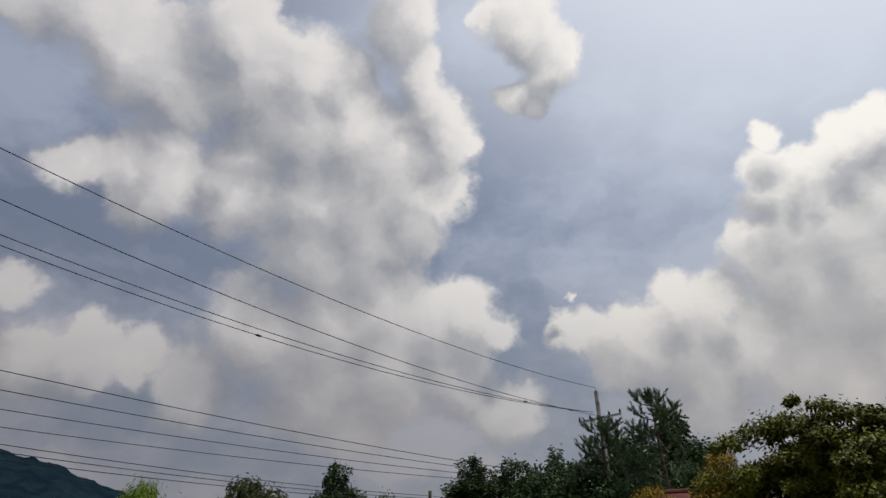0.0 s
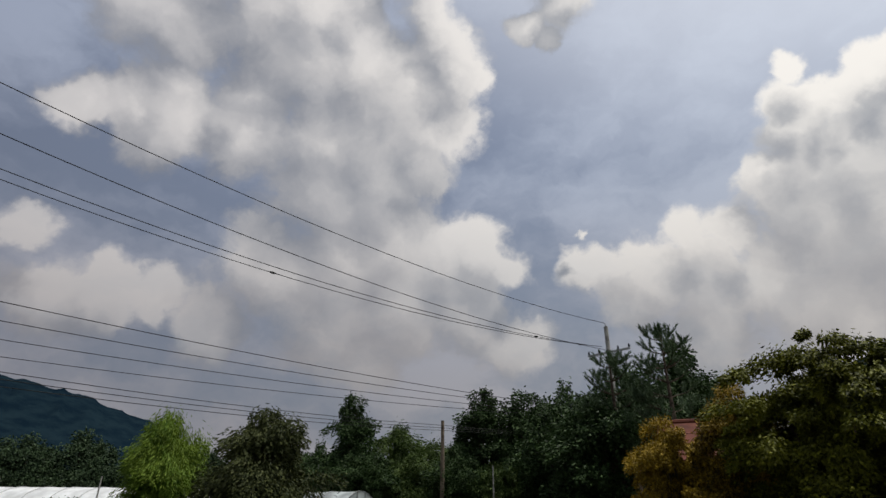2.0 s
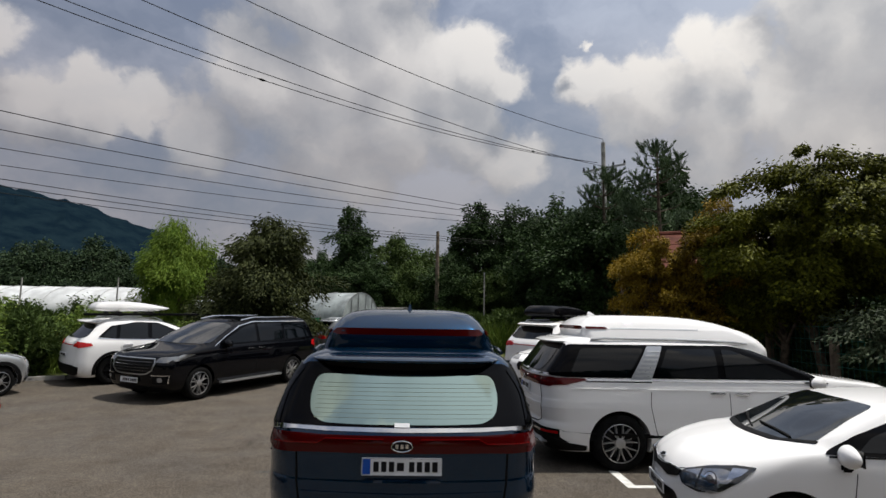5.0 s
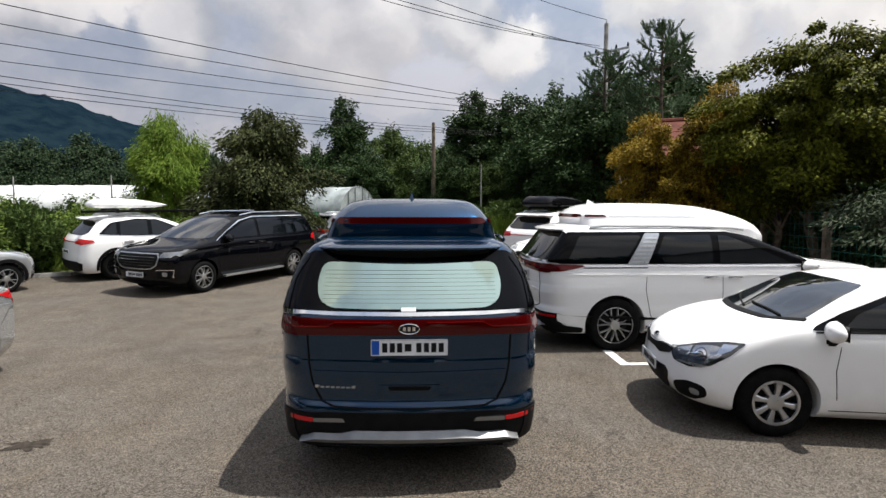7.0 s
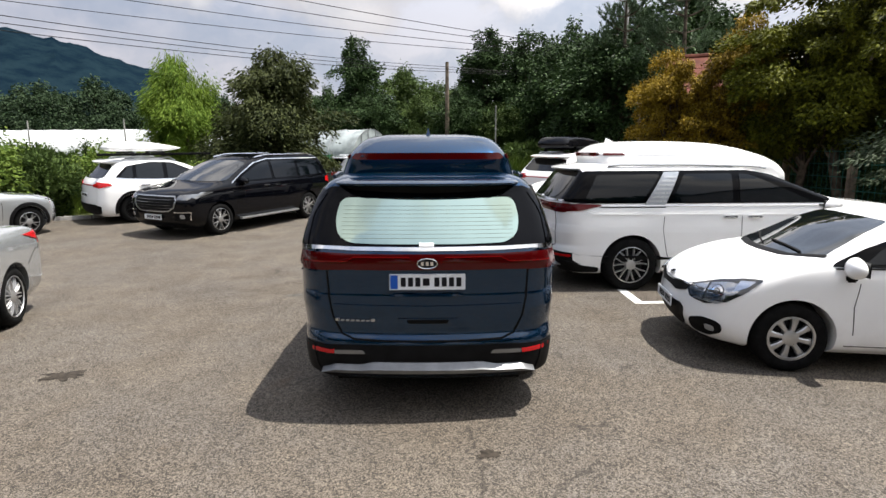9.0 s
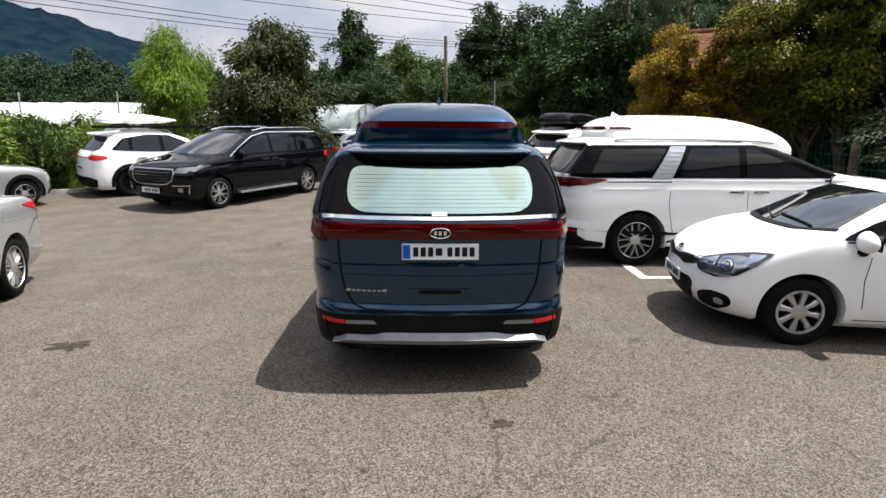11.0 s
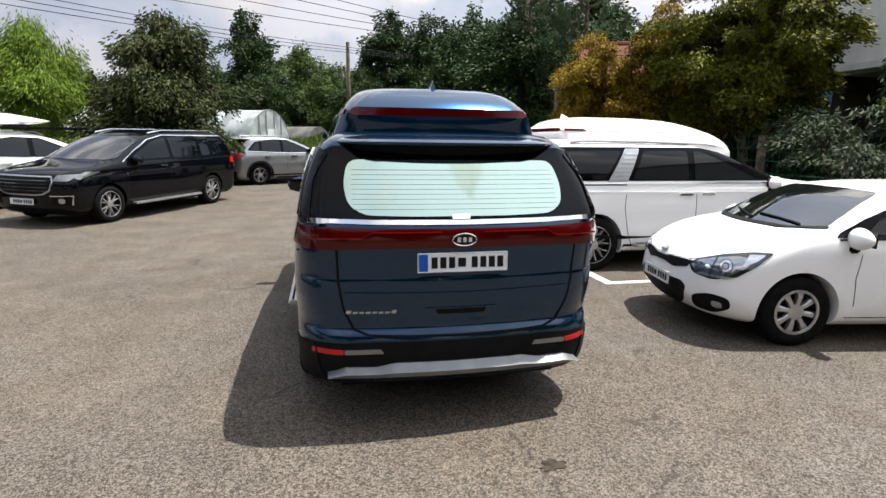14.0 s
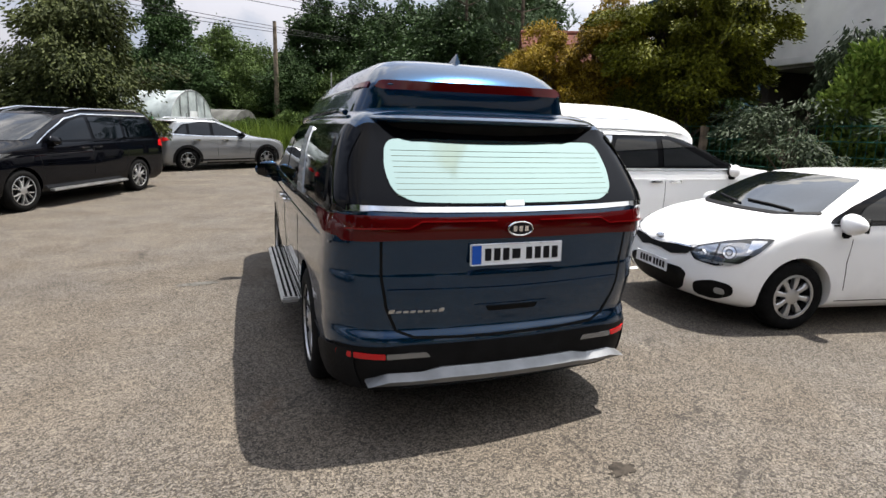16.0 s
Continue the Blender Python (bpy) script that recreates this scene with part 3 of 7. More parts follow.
def wheel_meshes(r, rim_r, spokes, style, width):
    key = (r, rim_r, spokes, style, width)
    if key in WHEEL_MESHES:
        return WHEEL_MESHES[key]
    h = width / 2
    bm = bmesh.new()
    lathe(bm, [(rim_r, -h * 0.9), (rim_r + 0.02, -h), (r - 0.05, -h * 1.02), (r - 0.012, -h * 0.86), (r, -h * 0.6), (r, -h * 0.12), (r - 0.008, -h * 0.1),
               (r - 0.008, h * 0.1), (r, h * 0.12), (r, h * 0.6), (r - 0.012, h * 0.86), (r - 0.05, h * 1.02), (rim_r + 0.02, h), (rim_r, h * 0.9),
               (rim_r - 0.02, h * 0.7), (rim_r - 0.02, -h * 0.7)], 56)
    tyre = mesh_of("wheel", bm, M["rubber"], True, 50)
    bm = bmesh.new()
    lip = 0.004 if style == "twin" else 0.016
    lathe(bm, [(rim_r + 0.004, h * 0.93), (rim_r - lip, h * 0.96), (rim_r - lip - 0.004, h * 0.86), (rim_r + 0.002, h * 0.8)], 56)
    hub = 0.068
    # spokes, split in two where the style has twin arms
    for k in range(spokes):
        a = 2 * math.pi * k / spokes
        arms = [(-0.24, 0.050), (0.24, 0.050)] if style == "twin" else [(0.0, 0.15)]
        for shift, wide in arms:
            v = []
            for rad, wd, dep in ((hub * 0.7, wide * 0.55, 0.80), (rim_r * 0.6, wide * 0.62, 0.86), (rim_r - 0.012, wide * 0.95 if style == "flare" else wide * 0.6, 0.78)):
                ang = a + shift * (rad / rim_r if style == "twin" else 1) * (1.0 if style == "twin" else 0)
                c, s = math.cos(ang), math.sin(ang)
                t = wd * rim_r * 1.15
                ring = []
                for q, dd in ((-t, dep - 0.06), (-t * 0.62, dep), (t * 0.62, dep), (t, dep - 0.06), (t, dep - 0.4), (-t, dep - 0.4)):
                    ring.append(bm.verts.new((rad * c - q * s, h * dd, rad * s + q * c)))
                v.append(ring)
            for p, q in zip(v, v[1:]):
                for i in range(6):
                    bm.faces.new((p[i], p[(i + 1) % 6], q[(i + 1) % 6], q[i]))
    lathe(bm, [(0.001, h * 0.9), (hub * 0.55, h * 0.9), (hub, h * 0.82), (hub, h * 0.3), (0.001, h * 0.3)], 24)
    bmesh.ops.recalc_face_normals(bm, faces=bm.faces)
    rim = mesh_of("rim", bm, M["alloy"], True, 30)
    bm = bmesh.new()
    lathe(bm, [(0.001, h * 0.30), (rim_r * 0.78, h * 0.30), (rim_r * 0.78, h * 0.1), (0.001, h * 0.1)], 32)
    lathe(bm, [(rim_r - 0.012, h * 0.84), (rim_r - 0.028, h * 0.5), (rim_r - 0.03, -h * 0.5), (rim_r, -h * 0.5)], 48)
    lathe(bm, [(0.001, -h * 0.4), (rim_r - 0.02, -h * 0.4), (rim_r - 0.02, -h * 0.5), (0.001, -h * 0.5)], 32)
    disc = mesh_of("brake_disc", bm, M["darkalloy"], True, 30)
    WHEEL_MESHES[key] = tyre, rim, disc
    return WHEEL_MESHES[key]


def add_wheels(owner, xs, track, r, rim_r, spokes, style, width=0.225, dark=False):
    tyre, rim, disc = wheel_meshes(r, rim_r, spokes, style, width)
    for i, x in enumerate(xs):
        for s in (1, -1):
            w = new("wheel", tyre)
            w.parent = owner
            w.matrix_basis = pose(x, s * (track - width / 2), r, 0, 23 * i + 11 * s, 0 if s > 0 else 180)
            for nm, me in (("rim", rim), ("brake_disc", disc)):
                o = new(nm, me)
                o.parent = w
                if nm == "rim" and dark:
                    o.material_slots[0].link = "OBJECT"
                    o.material_slots[0].material = M["darkalloy"]


def mirror_pair(owner, x, y, z, mat, size=1.0, fold=0):
    for s in (1, -1):
        bm = bmesh.new()
        bmesh.ops.create_uvsphere(bm, u_segments=20, v_segments=12, radius=1)
        for v in bm.verts:
            p = v.co
            v.co = Vector((p.x * 0.085 if p.x > 0 else p.x * 0.035, p.y * 0.125, p.z * (0.088 - 0.02 * p.y * s)))
        part("mirror", bm, mat, owner, "", True, pose(x, s * (y + (0.05 if fold else 0.11 * size)), z, 0, 0, s * fold), 60)
        bm = boxed(-0.04, 0.05, -0.10, 0.03, -0.125, -0.06, 0.015)
        part("mirror_arm", bm, M["plastic"], owner, "", True, pose(x, s * (y + 0.04), z, 0, 0, 0 if s > 0 else 180))
        bm = boxed(-0.044, -0.034, -0.10, 0.10, -0.06, 0.065, 0.004)
        part("mirror_glass", bm, M["glass"], owner, "", False, pose(x, s * (y + (0.05 if fold else 0.11 * size)), z, 0, 0, s * fold))


def lettering(owner, text, size, m, mat, name="lettering", depth=0.002, width=None):
    cu = bpy.data.curves.new(name, "FONT")
    cu.body, cu.size, cu.extrude, cu.align_x, cu.align_y = text, size, depth, "CENTER", "CENTER"
    tmp = new("text_work", cu)
    me = bpy.data.meshes.new_from_object(tmp.evaluated_get(bpy.context.evaluated_depsgraph_get()))
    bpy.data.objects.remove(tmp)
    bpy.data.curves.remove(cu)
    if width:
        xs = [v.co.x for v in me.vertices]
        k = width / (max(xs) - min(xs))
        for v in me.vertices:
            v.co.x *= k
    me.materials.clear()
    me.materials.append(mat)
    me.name = name
    ob = new(name, me)
    ob.parent, ob.matrix_basis = owner, m
    return ob


def number_plate(owner, m, blue=True, wide=0.52, high=0.11):
    """A plate seen from -x, its digits as plain bars."""
    p = part("number_plate", boxed(-0.006, 0.006, -wide / 2, wide / 2, -high / 2, high / 2, 0.003), M["plate"], owner, "white number plate with dark bars", False, m)
    part("plate_rim", tube(bmesh.new(), [(-0.007, a * (wide / 2 - 0.004), b * (high / 2 - 0.004)) for a, b in ((1, 1), (-1, 1), (-1, -1), (1, -1), (1, 1))], 0.0025, 6),
         M["satin"], p)
    if blue:
        part("plate_band", boxed(-0.009, 0.0, wide / 2 - 0.058, wide / 2 - 0.008, -high / 2 + 0.008, high / 2 - 0.008), M["plateblue"], p, "blue band of a number plate")
    k = wide / 0.52
    for i, (c, wd, hh) in enumerate(((0.165, 0.034, 0.062), (0.115, 0.034, 0.062), (0.065, 0.034, 0.062), (0.008, 0.045, 0.05), (-0.065, 0.034, 0.062), (-0.115, 0.034, 0.062),
                                     (-0.165, 0.034, 0.062), (-0.215, 0.034, 0.062))):
        part("bar", boxed(-0.0085, 0.0, (c - wd / 2) * k, (c + wd / 2) * k, -hh / 2, hh / 2), M["ink"], p)
    return p


def badge(owner, m, wide=0.135, high=0.068):
    """An oval badge, plain within."""
    bm = bmesh.new()
    ring = [(0, wide / 2 * math.cos(a), high / 2 * math.sin(a)) for a in (2 * math.pi * k / 32 for k in range(33))]
    tube(bm, ring, 0.005, 8, False)
    b = part("badge", bm, M["chrome"], owner, "", True, m)
    bm = bmesh.new()
    bmesh.ops.create_cone(bm, cap_ends=True, segments=32, radius1=1, radius2=1, depth=0.004, matrix=pose(0, 0, 0, 0, 90) @ Matrix.Diagonal((high / 2, wide / 2, 1, 1)))
    part("badge_field", bm, M["ink"], b)
    for c in (-0.032, 0.0, 0.032):
        part("bar", boxed(-0.005, 0, (c - 0.010) * wide / 0.135, (c + 0.010) * wide / 0.135, -0.014, 0.014), M["chrome"], b)


def car(name, m, label, levels, colour, wheels, arch, track, wheel_spec, steps=4):
    """A car's empty, its body with cut arches, floor, and wheels. Returns the empty and its shell."""
    owner = thing(name, m, label, "car", "parked cars")
    r, rim_r, spokes, style = wheel_spec[:4]
    me = cut_arches(loft(levels, steps), [(x, r) for x in wheels], arch, track - 0.11)
    me.materials.append(M[colour])
    me.polygons.foreach_set("use_smooth", [True] * len(me.polygons))
    me.set_sharp_from_angle(angle=radians(32))
    body = new("body", me)
    body.parent = owner
    x0, x1 = wheels
    well = boxed(x0 - arch, x1 + arch, -(track - 0.26), track - 0.26, 0.2, 0.78)
    part("underbody", well, M["plastic"], owner)
    add_wheels(owner, wheels, track, r, rim_r, spokes, style, dark=len(wheel_spec) > 4)
    return owner, Shell(owner, me)


def arch_trim(sh, wheels, z, r0, r1, mat, side="both"):
    for x in wheels:
        arc = [(x + r0 * math.cos(a), z + r0 * math.sin(a)) for a in (math.pi * (-0.06 + 1.12 * k / 20) for k in range(21))]
        arc2 = [(x + r1 * math.cos(a), z + r1 * math.sin(a)) for a in (math.pi * (1.06 - 1.12 * k / 20) for k in range(21))]
        sh.both("arch_trim", arc + arc2, mat, off=0.012, step=0.05)


# ---- the large vans: one dark blue, one white, both with a raised roof ----
# z, rear x, front x, half width, rear corner, front corner, rear bow, front bow
VAN_LEVELS = [
    (0.24, 0.20, 4.98, 0.84, 0.28, 0.30, 0.07, 0.15),
    (0.30, 0.08, 5.08, 0.90, 0.32, 0.32, 0.09, 0.18),
    (0.44, 0.02, 5.14, 0.920, 0.36, 0.32, 0.11, 0.20),
    (0.57, 0.03, 5.155, 0.930, 0.36, 0.32, 0.11, 0.20),
    (0.63, 0.055, 5.15, 0.930, 0.36, 0.32, 0.11, 0.20),
    (0.68, 0.044, 5.15, 0.932, 0.36, 0.32, 0.11, 0.20),
    (0.78, 0.024, 5.14, 0.937, 0.35, 0.32, 0.11, 0.20),
    (0.81, 0.020, 5.135, 0.938, 0.34, 0.32, 0.11, 0.20),
    (0.885, 0.021, 5.125, 0.937, 0.33, 0.32, 0.11, 0.20),
    (0.905, 0.022, 5.12, 0.936, 0.33, 0.32, 0.11, 0.20),
    (0.925, 0.025, 5.115, 0.935, 0.33, 0.32, 0.11, 0.20),
    (1.08, 0.012, 5.06, 0.928, 0.30, 0.34, 0.10, 0.22),
    (1.15, 0.012, 4.90, 0.915, 0.26, 0.36, 0.10, 0.25),
    (1.21, 0.025, 4.35, 0.898, 0.22, 0.36, 0.10, 0.25),
    (1.27, 0.065, 3.98, 0.888, 0.14, 0.34, 0.08, 0.22),
    (1.45, 0.20, 3.48, 0.85, 0.13, 0.30, 0.08, 0.20),
    (1.60, 0.31, 3.05, 0.79, 0.12, 0.28, 0.08, 0.18),
    (1.68, 0.36, 2.70, 0.73, 0.14, 0.26, 0.08, 0.15),
    (1.725, 0.48, 2.40, 0.62, 0.16, 0.24, 0.08, 0.12),
    (1.735, 0.65, 2.20, 0.50, 0.16, 0.24, 0.08, 0.10),
]
def flat_glass(levels, above):
    """Tightens the front corners of the upper levels, where the windscreen meets the sides."""
    return [(z, xr, xf, w, cr, cf * 0.6 if z > above else cf, br, bf) for z, xr, xf, w, cr, cf, br, bf in levels]


VAN_LEVELS = flat_glass(VAN_LEVELS, 1.24)
HIGH_ROOF = [
    (1.46, 0.80, 3.50, 0.66, 0.14, 0.30, 0.04, 0.26),
    (1.58, 0.70, 3.48, 0.69, 0.14, 0.30, 0.04, 0.28),
    (1.66, 0.66, 3.42, 0.70, 0.14, 0.30, 0.04, 0.30),
    (1.72, 0.655, 3.36, 0.685, 0.14, 0.30, 0.04, 0.30),
    (1.80, 0.645, 3.22, 0.655, 0.14, 0.30, 0.04, 0.30),
    (1.845, 0.63, 3.11, 0.635, 0.14, 0.30, 0.04, 0.30),
    (1.86, 0.625, 3.06, 0.625, 0.14, 0.30, 0.04, 0.30),
    (1.935, 0.70, 2.80, 0.575, 0.16, 0.34, 0.05, 0.30),
    (2.00, 0.82, 2.44, 0.50, 0.18, 0.36, 0.05, 0.30),
    (2.028, 0.95, 2.05, 0.40, 0.18, 0.30, 0.05, 0.25),
    (2.036, 1.10, 1.80, 0.28, 0.16, 0.24, 0.05, 0.15),
]


def side_windows(sh, frit):
    """Three panes a side, over the black glass border."""
    sh.both("window_band", rounded([(0.130, 1.235), (0.146, 1.27), (0.292, 1.45), (0.378, 1.60), (0.45, 1.628), (2.64, 1.635), (2.98, 1.57), (3.36, 1.42), (3.72, 1.275), (3.86, 1.20), (0.34, 1.205)], 0.02), M["frit"], off=0.012, step=0.03)
    sh.both("rear_side_window", rounded([(0.40, 1.235), (0.58, 1.575), (1.44, 1.585), (1.18, 1.225)], 0.05), M["glass"], off=0.019, step=0.05)
    sh.both("sliding_door_window", rounded([(1.58, 1.225), (1.76, 1.585), (2.42, 1.59), (2.42, 1.215)], 0.04), M["glass"], off=0.019, step=0.05)
    sh.both("front_door_window", rounded([(2.52, 1.215), (2.52, 1.585), (2.66, 1.575), (2.86, 1.50), (3.10, 1.40), (3.46, 1.245), (3.52, 1.21)], 0.03), M["glass"], off=0.019, step=0.05)
    for g in sh.both("pillar_garnish", rounded([(1.22, 1.19), (1.49, 1.61), (1.70, 1.612), (1.50, 1.19)], 0.015), M["pillar"], off=0.024, label="ribbed silver pillar cover"):
        side = "left" if g.data.vertices[0].co.y > 0 else "right"
        for k in range(7):
            t = 0.08 + 0.13 * k
            sh.lay("rib", ribbon([(1.25 + 0.27 * t, 1.20 + 0.40 * t), (1.49 + 0.20 * t, 1.20 + 0.40 * t)], 0.022), side, M["satin"], 0.029, 0.2, parent=g)
    sh.both("belt_moulding", ribbon([(0.20, 1.175), (1.5, 1.175), (3.0, 1.172), (3.95, 1.165)], 0.018), M["chrome"], off=0.010, step=0.2)


def raised_roof_van(name, m, label, colour):
    owner, sh = car(name, m, label, VAN_LEVELS, colour, (1.07, 4.16), 0.415, 0.945, (0.365, 0.245, 7, "twin"))
    roof_bm = loft(HIGH_ROOF, 4)
    roof_me = mesh_of("raised_roof", roof_bm, M[colour], True, 30)
    roof = new("raised_roof", roof_me)
    roof.parent = owner
    rs = Shell(owner, roof_me)
    rs.lay("roof_lamp", rounded(mirrored([(0.55, 1.836), (0.585, 1.845), (0.555, 1.872), (0.50, 1.874)]), 0.01), "rear", M["darkred"], 0.012, label="long red high-level lamp", parent=roof)
    for s in ("left", "right"):
        rs.lay("roof_lamp_end", rounded([(0.72, 1.838), (1.02, 1.842), (0.98, 1.866), (0.72, 1.868)], 0.008), s, M["darkred"], 0.010, parent=roof)
        rs.lay("roof_trim", ribbon([(1.05, 1.85), (2.3, 1.845)], 0.012), s, M["satin"], 0.004, 0.2, parent=roof)
    bm = bmesh.new()
    for v in ((0, -0.022, 0), (0, 0.022, 0), (0.17, 0.03, 0), (0.17, -0.03, 0), (0.02, 0, 0.075), (0.035, 0, 0.075)):
        bm.verts.new(v)
    bm.verts.ensure_lookup_table()
    bmesh.ops.convex_hull(bm, input=bm.verts)
    part("fin_aerial", bm, M[colour], roof, "", True, pose(0.93, 0, 2.012), 50)
    for s in (-1, 1):
        part("roof_clip", boxed(-0.05, 0.05, -0.03, 0.03, 0, 0.03, 0.01), M["plastic"], roof, "", True, pose(1.75, s * 0.42, 1.985))
        rail = tube(bmesh.new(), [(0.75, s * 0.74, 1.70), (0.95, s * 0.745, 1.715), (1.9, s * 0.745, 1.712), (2.75, s * 0.735, 1.69), (2.95, s * 0.73, 1.665)], 0.017, 8)
        part("roof_rail", rail, M["satin"] if colour == "white" else M[colour], owner, "", True)
    # spoiler over the back window
    bm = loft([(1.640, 0.270, 0.75, 0.66, 0.24, 0.1, 0.10, 0), (1.650, 0.225, 0.80, 0.695, 0.28, 0.1, 0.10, 0), (1.668, 0.215, 0.80, 0.705, 0.30, 0.1, 0.10, 0),
               (1.700, 0.34, 0.80, 0.68, 0.30, 0.1, 0.10, 0), (1.722, 0.55, 0.80, 0.60, 0.28, 0.1, 0.09, 0)], 4)
    part("spoiler", bm, M[colour], owner, "", True, None, 50)
    bm = loft([(1.49, 0.345, 0.60, 0.56, 0.16, 0.1, 0.22, 0), (1.56, 0.315, 0.60, 0.645, 0.16, 0.1, 0.11, 0), (1.642, 0.275, 0.70, 0.66, 0.20, 0.1, 0.10, 0)], 4)
    part("spoiler_underside", bm, M["plastic"], owner, "", True)
    # back window: black border, mirror film pane, heater lines
    sh.lay("window_border", rounded(mirrored([(0.865, 1.25), (0.862, 1.275), (0.830, 1.45), (0.772, 1.60), (0.70, 1.64)]), 0.02), "rear", M["frit"], 0.006, 0.03)
    pane = sh.lay("back_window", rounded(mirrored([(0.30, 1.258), (0.54, 1.266), (0.625, 1.315), (0.648, 1.42), (0.62, 1.56)]), 0.10, 6), "rear",
                  M["film"] if colour == "blue" else M["glass"], 0.012, label="greenish reflective back window" if colour == "blue" else "")
    sh.both("belt_line", ribbon([(0.62, 1.152), (1.5, 1.152)], 0.012), M["seam"], off=0.004, step=0.2, sink=0.006)
    for k in range(9 if colour == "blue" else 0):
        z = 1.295 + k * 0.026
        sh.lay("heater_line", ribbon([(-0.60, z), (0, z), (0.60, z)], 0.0012), "rear", M["heater"], 0.0135, 0.1, parent=pane, sink=0.001)
    sh.lay("sticker", rounded([(-0.045, 1.243), (0.055, 1.243), (0.055, 1.267), (-0.045, 1.267)], 0.003), "rear", M["plate"], 0.016, label="small pale sticker", parent=pane)
    part("bar", boxed(0.052, 0.058, -0.03, 0.01, 1.252, 1.257), M["netting"], pane)
    # chrome line, lamp bar
    sh.lay("chrome_line", ribbon([(-0.84, 1.243), (-0.5, 1.232), (0, 1.228), (0.5, 1.232), (0.84, 1.243)], 0.022), "rear", M["chrome"], 0.012)
    bar = sh.lay("lamp_bar", rounded(mirrored([(0.55, 1.093), (0.86, 1.085), (0.90, 1.13), (0.88, 1.212), (0.5, 1.198)]), 0.012), "rear", M["darkred"], 0.014, label="full-width dark red lamp bar")
    for s in (1, -1):
        sh.lay("lamp_line", ribbon([(s * 0.12, 1.178), (s * 0.50, 1.178), (s * 0.56, 1.150), (s * 0.84, 1.148)], 0.006), "rear", M["lampred"], 0.022, parent=bar)
    for side in ("left", "right"):
        sh.lay("lamp_end", rounded([(0.12, 1.10), (0.34, 1.108), (0.64, 1.172), (0.60, 1.192), (0.12, 1.205)], 0.012), side, M["darkred"], 0.012, parent=bar)
    badge(owner, pose(-0.022, 0, 1.143))
    number_plate(owner, pose(0.002, 0.0, 1.012, 0, 3, 0))
    # tailgate gap, crease, handle recess, script
    sh.lay("tailgate_gap", ribbon(mirrored([(0.0, 0.575), (0.30, 0.577), (0.52, 0.585), (0.61, 0.62), (0.665, 0.75), (0.69, 0.90), (0.695, 1.085)])[::1][:7], 0.014), "rear", M["seam"], 0.002, sink=0.004)
    sh.lay("tailgate_gap", ribbon([(-y, z) for y, z in [(0.0, 0.575), (0.30, 0.577), (0.52, 0.585), (0.61, 0.62), (0.665, 0.75), (0.69, 0.90), (0.695, 1.085)]], 0.014), "rear", M["seam"], 0.002, sink=0.004)
    sh.lay("plate_shelf", rounded([(-0.26, 0.905), (0.26, 0.905), (0.23, 0.925), (-0.23, 0.925)], 0.008), "rear", M[colour], 0.022)
    sh.lay("crease", ribbon([(-0.66, 0.835), (0, 0.828), (0.66, 0.835)], 0.016), "rear", M[colour], 0.012)
    sh.lay("handle_recess", rounded([(-0.17, 0.70), (0.17, 0.70), (0.215, 0.745), (-0.215, 0.745)], 0.015), "rear", M[colour], 0.006)
    sh.lay("handle_slot", rounded([(-0.135, 0.708), (0.135, 0.708), (0.15, 0.735), (-0.15, 0.735)], 0.01), "rear", M["seam"], 0.010)
    for i in range(8):
        y, tall = 0.640 - i * 0.036, (0.026 if i in (0, 7) else 0.014)
        sh.lay("script_bar", rounded([(y - 0.015, 0.718), (y + 0.012, 0.718), (y + 0.008, 0.718 + tall * 0.75), (y - 0.019, 0.718 + tall * 0.75)], 0.005), "rear", M["satin"], 0.004, 0.1, sink=0.002)
    # bumper: dark valance, lamps, silver skid
    sh.lay("valance", rounded(mirrored([(0.55, 0.27), (0.86, 0.30), (0.95, 0.46), (0.90, 0.535), (0.55, 0.548)]), 0.03), "rear", M["plastic"], 0.006)
    for s, side in ((1, "left"), (-1, "right")):
        sh.lay("valance_side", rounded([(0.16, 0.31), (0.60, 0.31), (0.61, 0.42), (0.46, 0.50), (0.16, 0.525)] if colour == "blue" else [(0.16, 0.27), (0.62, 0.27), (0.63, 0.33), (0.40, 0.365), (0.16, 0.43)], 0.02), side, M["plastic"], 0.012, 0.04)
        sh.lay("reversing_lamp", rounded([(s * 0.44, 0.484), (s * 0.66, 0.480), (s * 0.66, 0.508), (s * 0.46, 0.511)], 0.008), "rear", M["lamphouse"], 0.012)
        sh.lay("bumper_reflector", rounded([(s * 0.665, 0.480), (s * 0.88, 0.478), (s * 0.88, 0.508), (s * 0.665, 0.508)], 0.008), "rear", M["red"], 0.012)
    bm = bmesh.new()
    rings = []
    for k in range(45):
        y = -0.76 + 1.52 * k / 44
        u = abs(y)
        e = min(1.0, max(0.0, (u - 0.38) / 0.10))
        tip = min(1.0, max(0.0, (u - 0.66) / 0.10))
        x0 = -0.010 + 0.105 * (y / 0.93) ** 2 + 0.010 * e
        top, nose, low = 0.428 - 0.024 * e - 0.045 * tip, 0.385 - 0.012 * e - 0.022 * tip, 0.350 - 0.006 * e
        rings.append([bm.verts.new(p) for p in ((x0 + 0.10, y, low), (x0 - 0.008, y, low + 0.004), (x0 - 0.022, y, nose), (x0 + 0.018, y, top), (x0 + 0.10, y, top + 0.004))])
    for p, q in zip(rings, rings[1:]):
        for n in range(5):
            bm.faces.new((p[n], p[(n + 1) % 5], q[(n + 1) % 5], q[n]))
    bm.faces.new(rings[0])
    bm.faces.new(rings[-1][::-1])
    bmesh.ops.recalc_face_normals(bm, faces=bm.faces)
